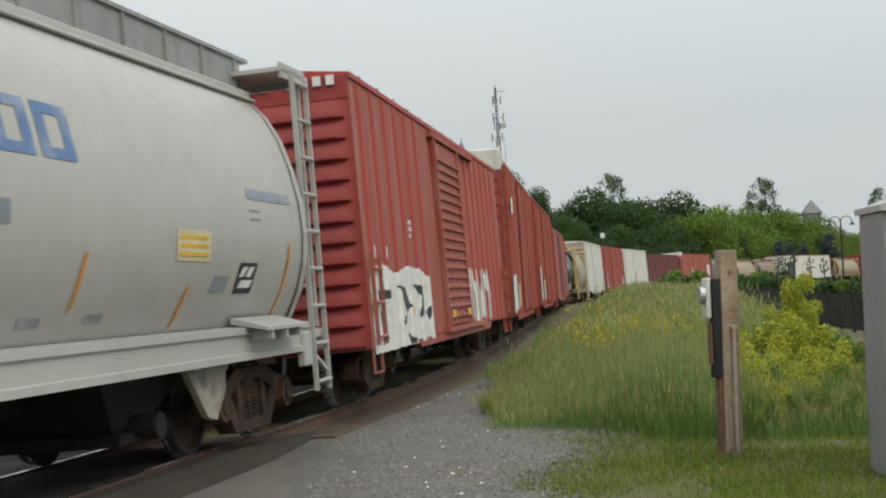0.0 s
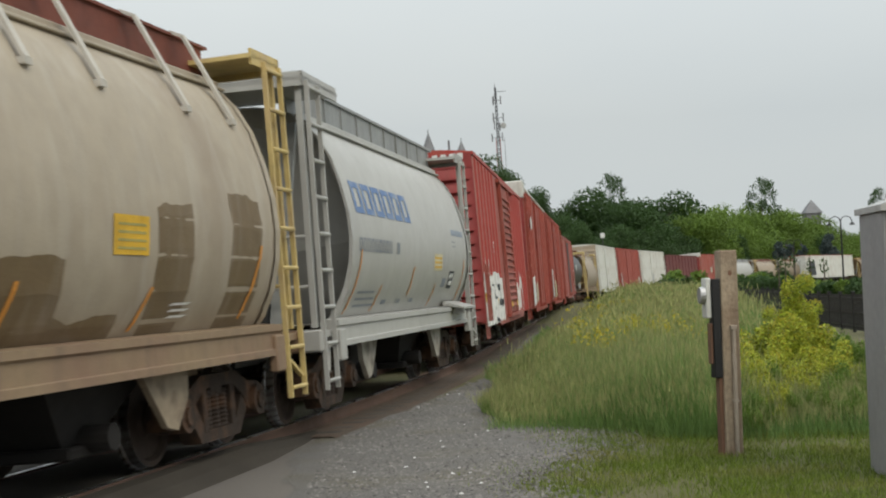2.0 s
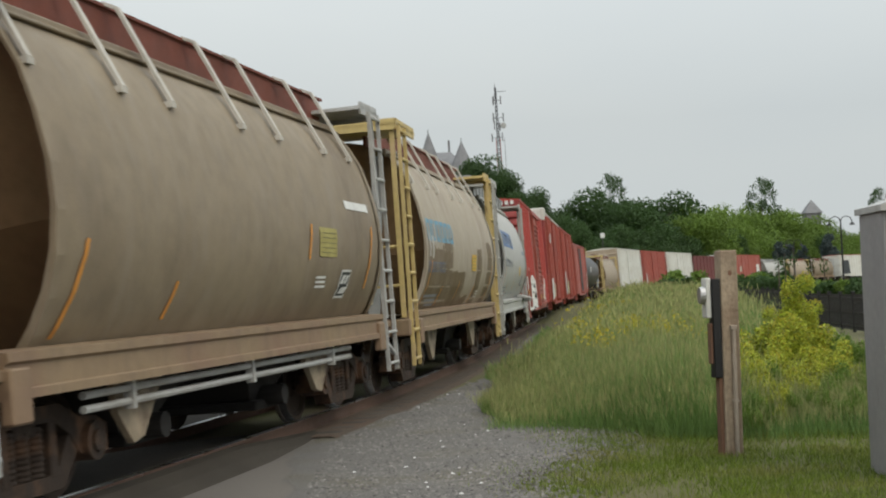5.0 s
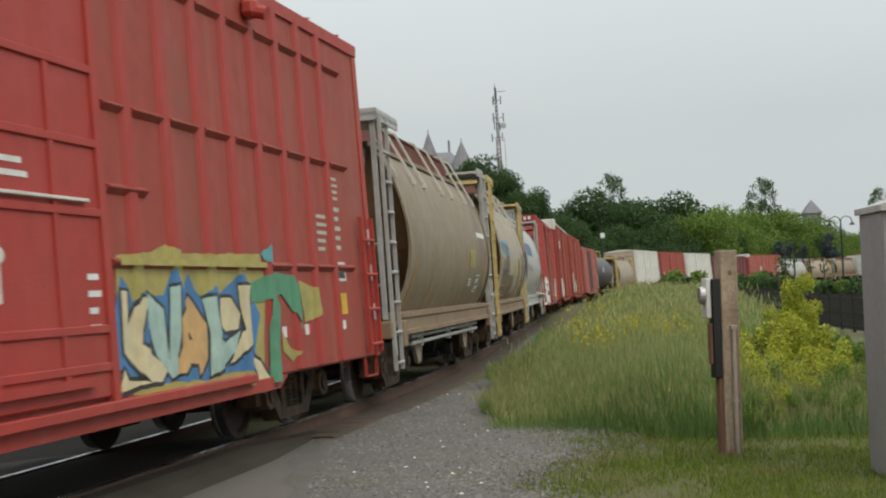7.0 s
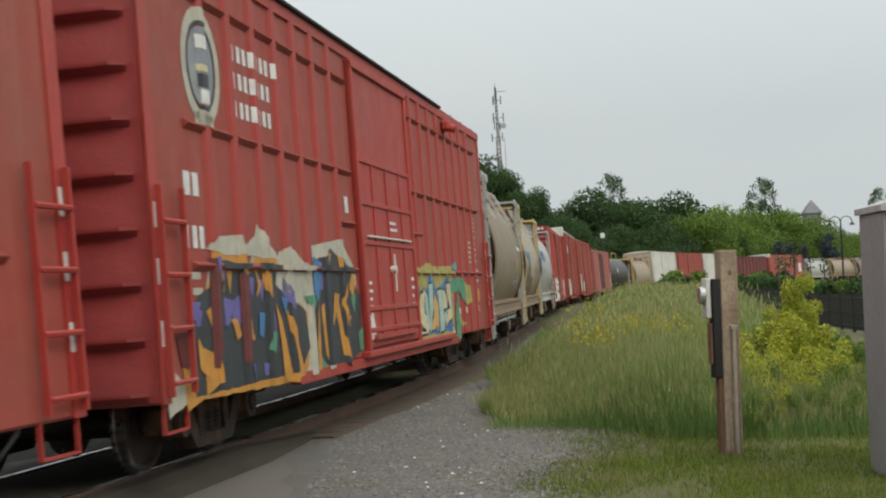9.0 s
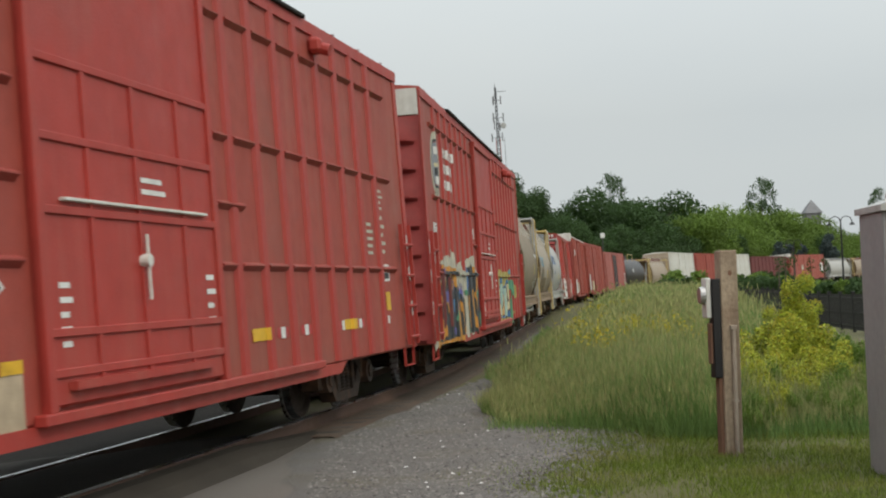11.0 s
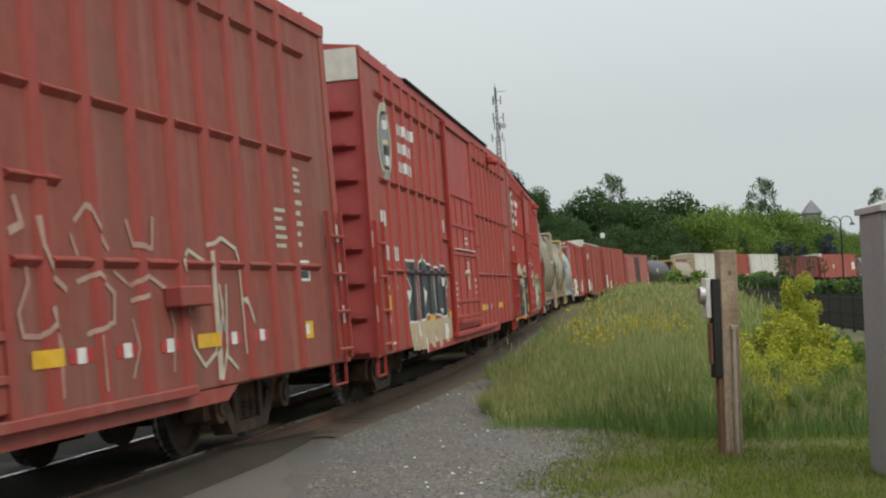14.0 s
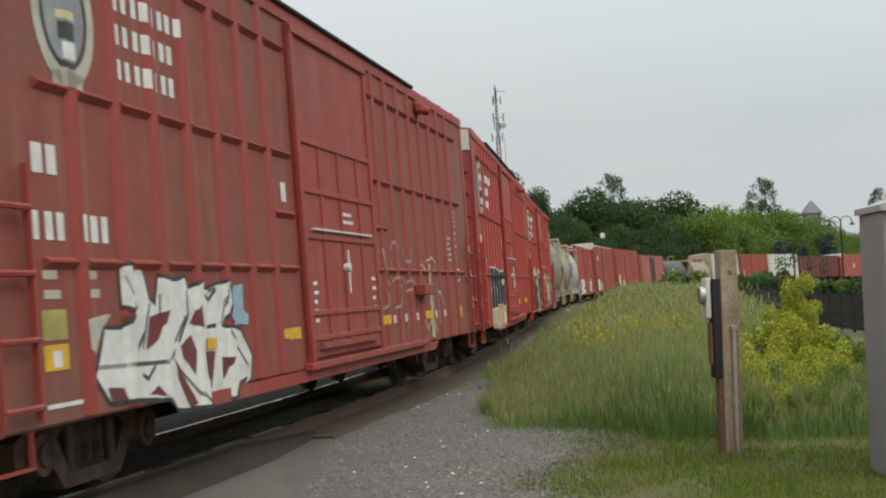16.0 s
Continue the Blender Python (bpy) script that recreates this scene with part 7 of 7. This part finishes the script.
part("conduit", Shape().tube((0.02, -0.125, -0.2), (0.02, -0.125, 1.18), 0.024, 10).box(-0.02, 0.06, -0.15, -0.1, 1.16, 1.2, 0.005).box(-0.015, 0.055, -0.145, -0.1, 0.5, 0.52), M["conduit"], post)
part("knot", Shape().tube((0.01, -0.1, 1.68), (0.01, -0.103, 1.68), 0.025, 12), M["wood_red"], post)
part("back_panel", Shape().box(-0.205, -0.11, -0.09, 0.06, 0.72, 1.63, 0.006), M["black"], post, "matt black panel")
part("meter_box", Shape().box(-0.27, -0.207, -0.05, 0.12, 1.27, 1.64, 0.01), M["white"], post, "pale grey meter box")
part("meter_dome", Shape().tube((-0.27, 0.03, 1.48), (-0.33, 0.03, 1.48), 0.085, 16, 0.075), M["metal"], post, "round glass meter")
part("lower_board", Shape().box(-0.235, -0.207, -0.06, 0.05, 0.85, 1.22, 0.004), M["wood_red"], post)

# ---- signal cabinet ----
cab = thing("signal_cabinet", "grey galvanised signal cabinet standing in short grass", "cabinet", m=pose(3.39, 10.4, -0.15, 0, 0.4, -3))
part("housing", Shape().box(0.0, 1.0, 0.0, 0.7, 0.0, 2.1, 0.012), M["cabinet"], cab)
part("base", Shape().box(0.01, 1.03, 0.0, 0.73, -0.12, 0.06, 0.01), M["asphalt"], cab, "concrete base")
part("lid", Shape().prism([(-0.02, 2.1), (-0.02, 2.15), (0.5, 2.3), (1.02, 2.15), (1.02, 2.1)], "y", -0.06, 0.76), M["silver"], cab, "pale sheet metal lid")
part("cabinet_door", Shape().box(0.10, 0.94, -0.022, 0.0, 0.15, 1.9, 0.008), M["cabinet"], cab)
part("latch", Shape().box(-0.02, 0.06, -0.05, -0.022, 0.98, 1.1, 0.01).tube((-0.03, -0.05, 1.04), (0.05, -0.05, 1.04), 0.02, 8), M["metal"], cab, "bright metal latch")
part("padlock", Shape().box(-0.035, 0.02, -0.075, -0.04, 0.93, 0.995, 0.01).tube((-0.025, -0.055, 1.0), (-0.025, -0.055, 1.04), 0.008, 6), M["metal"], cab)
for z in (0.4, 1.2, 1.75):
    part("bolt", Shape().tube((0.04, -0.012, z), (0.04, 0.0, z), 0.018, 8), M["metal"], cab)
part("label_plate", Shape().box(0.16, 0.5, -0.028, -0.022, 1.45, 1.62), M["p_orange"], cab, "faded orange label plate")
lift = Shape()
for k in range(9):
    a0, a1 = math.pi * k / 9, math.pi * (k + 1) / 9
    lift.tube((0.14 + 0.07 * math.cos(a0), 0.1, 2.2 + 0.09 * math.sin(a0)), (0.14 + 0.07 * math.cos(a1), 0.1, 2.2 + 0.09 * math.sin(a1)), 0.014, 6)
part("lifting_eye", lift, M["metal"], cab)

# ---- black fence ----
fx = [(8.9, 11.0), (12.8, 41.6), (17.78, 80.7), (21.5, 112)]
fence = thing("iron_fence", "long black iron fence beyond the tall grass", "fence")
pts = []
for y in np.arange(26, 112, 2.4):
    x = float(np.interp(y, [p[1] for p in fx], [p[0] for p in fx]))
    pts.append(Vector((x, y, ground_z(x, y))))
postm = Shape().box(-0.05, 0.05, -0.05, 0.05, -0.2, 1.25, 0.008).box(-0.06, 0.06, -0.06, 0.06, 1.25, 1.29, 0.008).mesh("fence_post")
postm.materials.append(M["fence"])
for a in pts:
    part("fence_post", postm, None, fence).location = a
for a, b in zip(pts, pts[1:]):
    d = b - a
    for z in (0.2, 0.62, 1.1):
        part("rail", Shape().bar(a + Vector((0, 0, z)), b + Vector((0, 0, z)), 0.035, 0.05), M["fence"], fence)
    pk = Shape()
    for k in range(1, 20):
        p = a + d * k / 20
        pk.bar(p + Vector((0, 0, 0.06)), p + Vector((0, 0, 1.2)), 0.045, 0.022)
    tagged(part("picket_infill", pk, M["fence"], fence), kind="stuff")

# ---- twin-arm street lamps ----
def street_lamp(px, py, Y):
    x, top = spot(px, py, Y)
    z = ground_z(x, Y)
    h = top - z
    t = thing("street_lamp", "slim dark twin-arm street lamp", "street lamp", "street lamps by the fence", m=pose(x, Y, z))
    part("pole", Shape().tube((0, 0, 0), (0, 0, h - 0.25), 0.07, 10, 0.045).tube((0, 0, 0), (0, 0, 0.5), 0.11, 10, 0.09), M["fence"], t)
    for s in (-1, 1):
        arm = Shape()
        for k in range(10):
            a0, a1 = math.pi * k / 10, math.pi * (k + 1) / 10
            f = lambda a: (s * (0.36 - 0.36 * math.cos(a)), 0, h - 0.4 + 0.4 * math.sin(a))
            arm.tube(f(a0), f(a1), 0.028, 6)
        ob = part("arm", arm, M["fence"], t)
        part("lamp_head", Shape().tube((s * 0.72, 0, h - 0.4), (s * 0.72, 0, h - 0.56), 0.07, 10, 0.2), M["fence"], ob)


street_lamp(1487, 383, 84)
street_lamp(1404, 425, 130)

# ---- lattice mast with aerials ----
mx, mtop = spot(881, 148, 330)
_, mred = spot(884, 245, 330)
mz = ground_z(mx, 330)
mast = thing("radio_mast", "tall slim lattice mast hung with aerials", "radio mast", m=pose(mx, 330, mz, 0, -1.0, 0))
H = mtop - mz
ms = Shape()
for i in range(3):
    a = i * 2.094
    ms.tube((0.75 * math.cos(a), 0.75 * math.sin(a), 0), (0.22 * math.cos(a), 0.22 * math.sin(a), H - 1), 0.12, 6, 0.09)
for k in range(44):
    z0, z1 = H * k / 44, H * (k + 1) / 44
    r0, r1 = 0.75 - 0.53 * k / 44, 0.75 - 0.53 * (k + 1) / 44
    for i in range(3):
        a, b = i * 2.094, (i + 1) * 2.094
        if k % 2:
            a, b = b, a
        ms.tube((r0 * math.cos(a), r0 * math.sin(a), z0), (r1 * math.cos(b), r1 * math.sin(b), min(z1, H - 1)), 0.05, 5)
part("lattice", ms, M["steel"], mast)
part("top_pole", Shape().tube((0, 0, H - 4), (0, 0, H), 0.1, 8, 0.05), M["steel"], mast)
part("red_section", Shape().tube((0.5, 0, mred - mz - 16), (0.5, 0, mred - mz), 0.09, 8).tube((-0.5, 0, mred - mz - 14), (-0.5, 0, mred - mz), 0.08, 8), M["mast_red"], mast, "faded red cable run")
for z, n, r in ((H - 2.0, 1, 2.6), (H - 4.2, 3, 1.2), (H - 8.5, 3, 1.6), (H - 10.5, 2, 1.5), (H - 13.4, 3, 1.5)):
    for i in range(n):
        a = i * 6.283 / n + z
        ex, ey = r * math.cos(a if n > 1 else 0.1), r * math.sin(a if n > 1 else 0.1)
        ar = part("aerial_arm", Shape().tube((0, 0, z), (ex, ey, z), 0.06, 6), M["steel"], mast)
        if n > 1:
            part("aerial", Shape().box(ex - 0.14, ex + 0.14, ey - 0.1, ey + 0.1, z - 1.0, z + 1.1, 0.03), M["stone"], ar)
part("dish", Shape().tube((1.5, -0.3, H - 10.5), (1.5, -0.7, H - 10.5), 0.75, 14, 0.65), M["silver"], mast, "round microwave dish")
part("side_cable", Shape().tube((1.6, 0, H - 26), (1.6, 0, H - 13.4), 0.05, 5), M["steel"], mast)

# ---- roofs with turrets behind the train ----
hall = thing("turreted_hall", "grey stone hall with slate roof and pointed turrets", "building", m=pose(0, 0, 0))
x0, zr = spot(745, 268, 300)
x1, _ = spot(822, 268, 300)
gz = ground_z(0, 300)
part("wall", Shape().box(x0 - 14, x1, 300, 316, gz - 1, zr - 4), M["stone"], hall)
part("roof", Shape().loft([[(x0 - 14.5, 299.5, zr - 4), (x1 + 0.5, 299.5, zr - 4), (x1 + 0.5, 316.5, zr - 4), (x0 - 14.5, 316.5, zr - 4)], [(x0 - 9, 305, zr), (x1 - 3, 305, zr), (x1 - 3, 311, zr), (x0 - 9, 311, zr)]]), M["stone"], hall)
for px, py, base, r in ((757, 228, 275, 1.9), (816, 243, 300, 2.9)):
    x, top = spot(px, py, 297)
    _, zb = spot(px, base, 297)
    tw_ = part("turret", Shape().tube((x, 299, gz), (x, 299, zb), r * 0.9, 12), M["stone"], hall)
    part("spire", Shape().tube((x, 299, zb), (x, 299, top - 0.8), r, 12, 0.12), M["stone"], tw_)
    part("finial", Shape().tube((x, 299, top - 0.9), (x, 299, top), 0.09, 6), M["fence"], tw_)
x, top = spot(794, 248, 305)
part("chimney", Shape().box(x - 0.25, x + 0.25, 306, 306.6, zr - 0.5, top), M["stone"], hall)
x, top = spot(1435, 354, 340)
_, zb = spot(1435, 378, 340)
tower = thing("tower", "small tower with grey pyramid roof over the trees", "building", m=pose(x, 340, 0))
part("wall", Shape().box(-1.9, 1.9, -1.9, 1.9, ground_z(x, 340) - 1, zb), M["stone"], tower)
part("roof", Shape().loft([[(-2.3, -2.3, zb), (2.3, -2.3, zb), (2.3, 2.3, zb), (-2.3, 2.3, zb)], [(-0.05, -0.05, top), (0.05, -0.05, top), (0.05, 0.05, top), (-0.05, 0.05, top)]]), M["stone"], tower)
x, top = spot(1066, 418, 190)
lampp = thing("yard_light", "small pale yard light on a thin pole", "lamp", m=pose(x, 190, ground_z(x, 190)))
part("pole", Shape().tube((0, 0, 0), (0, 0, top - ground_z(x, 190)), 0.07, 8), M["steel"], lampp)
part("lamp_head", Shape().box(-0.3, 0.3, -0.2, 0.2, top - ground_z(x, 190) - 0.3, top - ground_z(x, 190) + 0.4, 0.05), M["p_white"], lampp)


def motions():
    steps = [i * 0.5 for i in range(33)]
    for car, s, half, rock in ROLL:
        walk(car, [(t, car_pose(s + advance(t), half) @ pose(0, 0, 0, rock)) for t in steps])
    spin = [i * 0.1 for i in range(161)]
    for ws, x in WHEELS:
        walk(ws, [(t, pose(x, 0, 0.44, 0, math.degrees(advance(t) / 0.44) % 360.0, 0)) for t in spin])


motions()
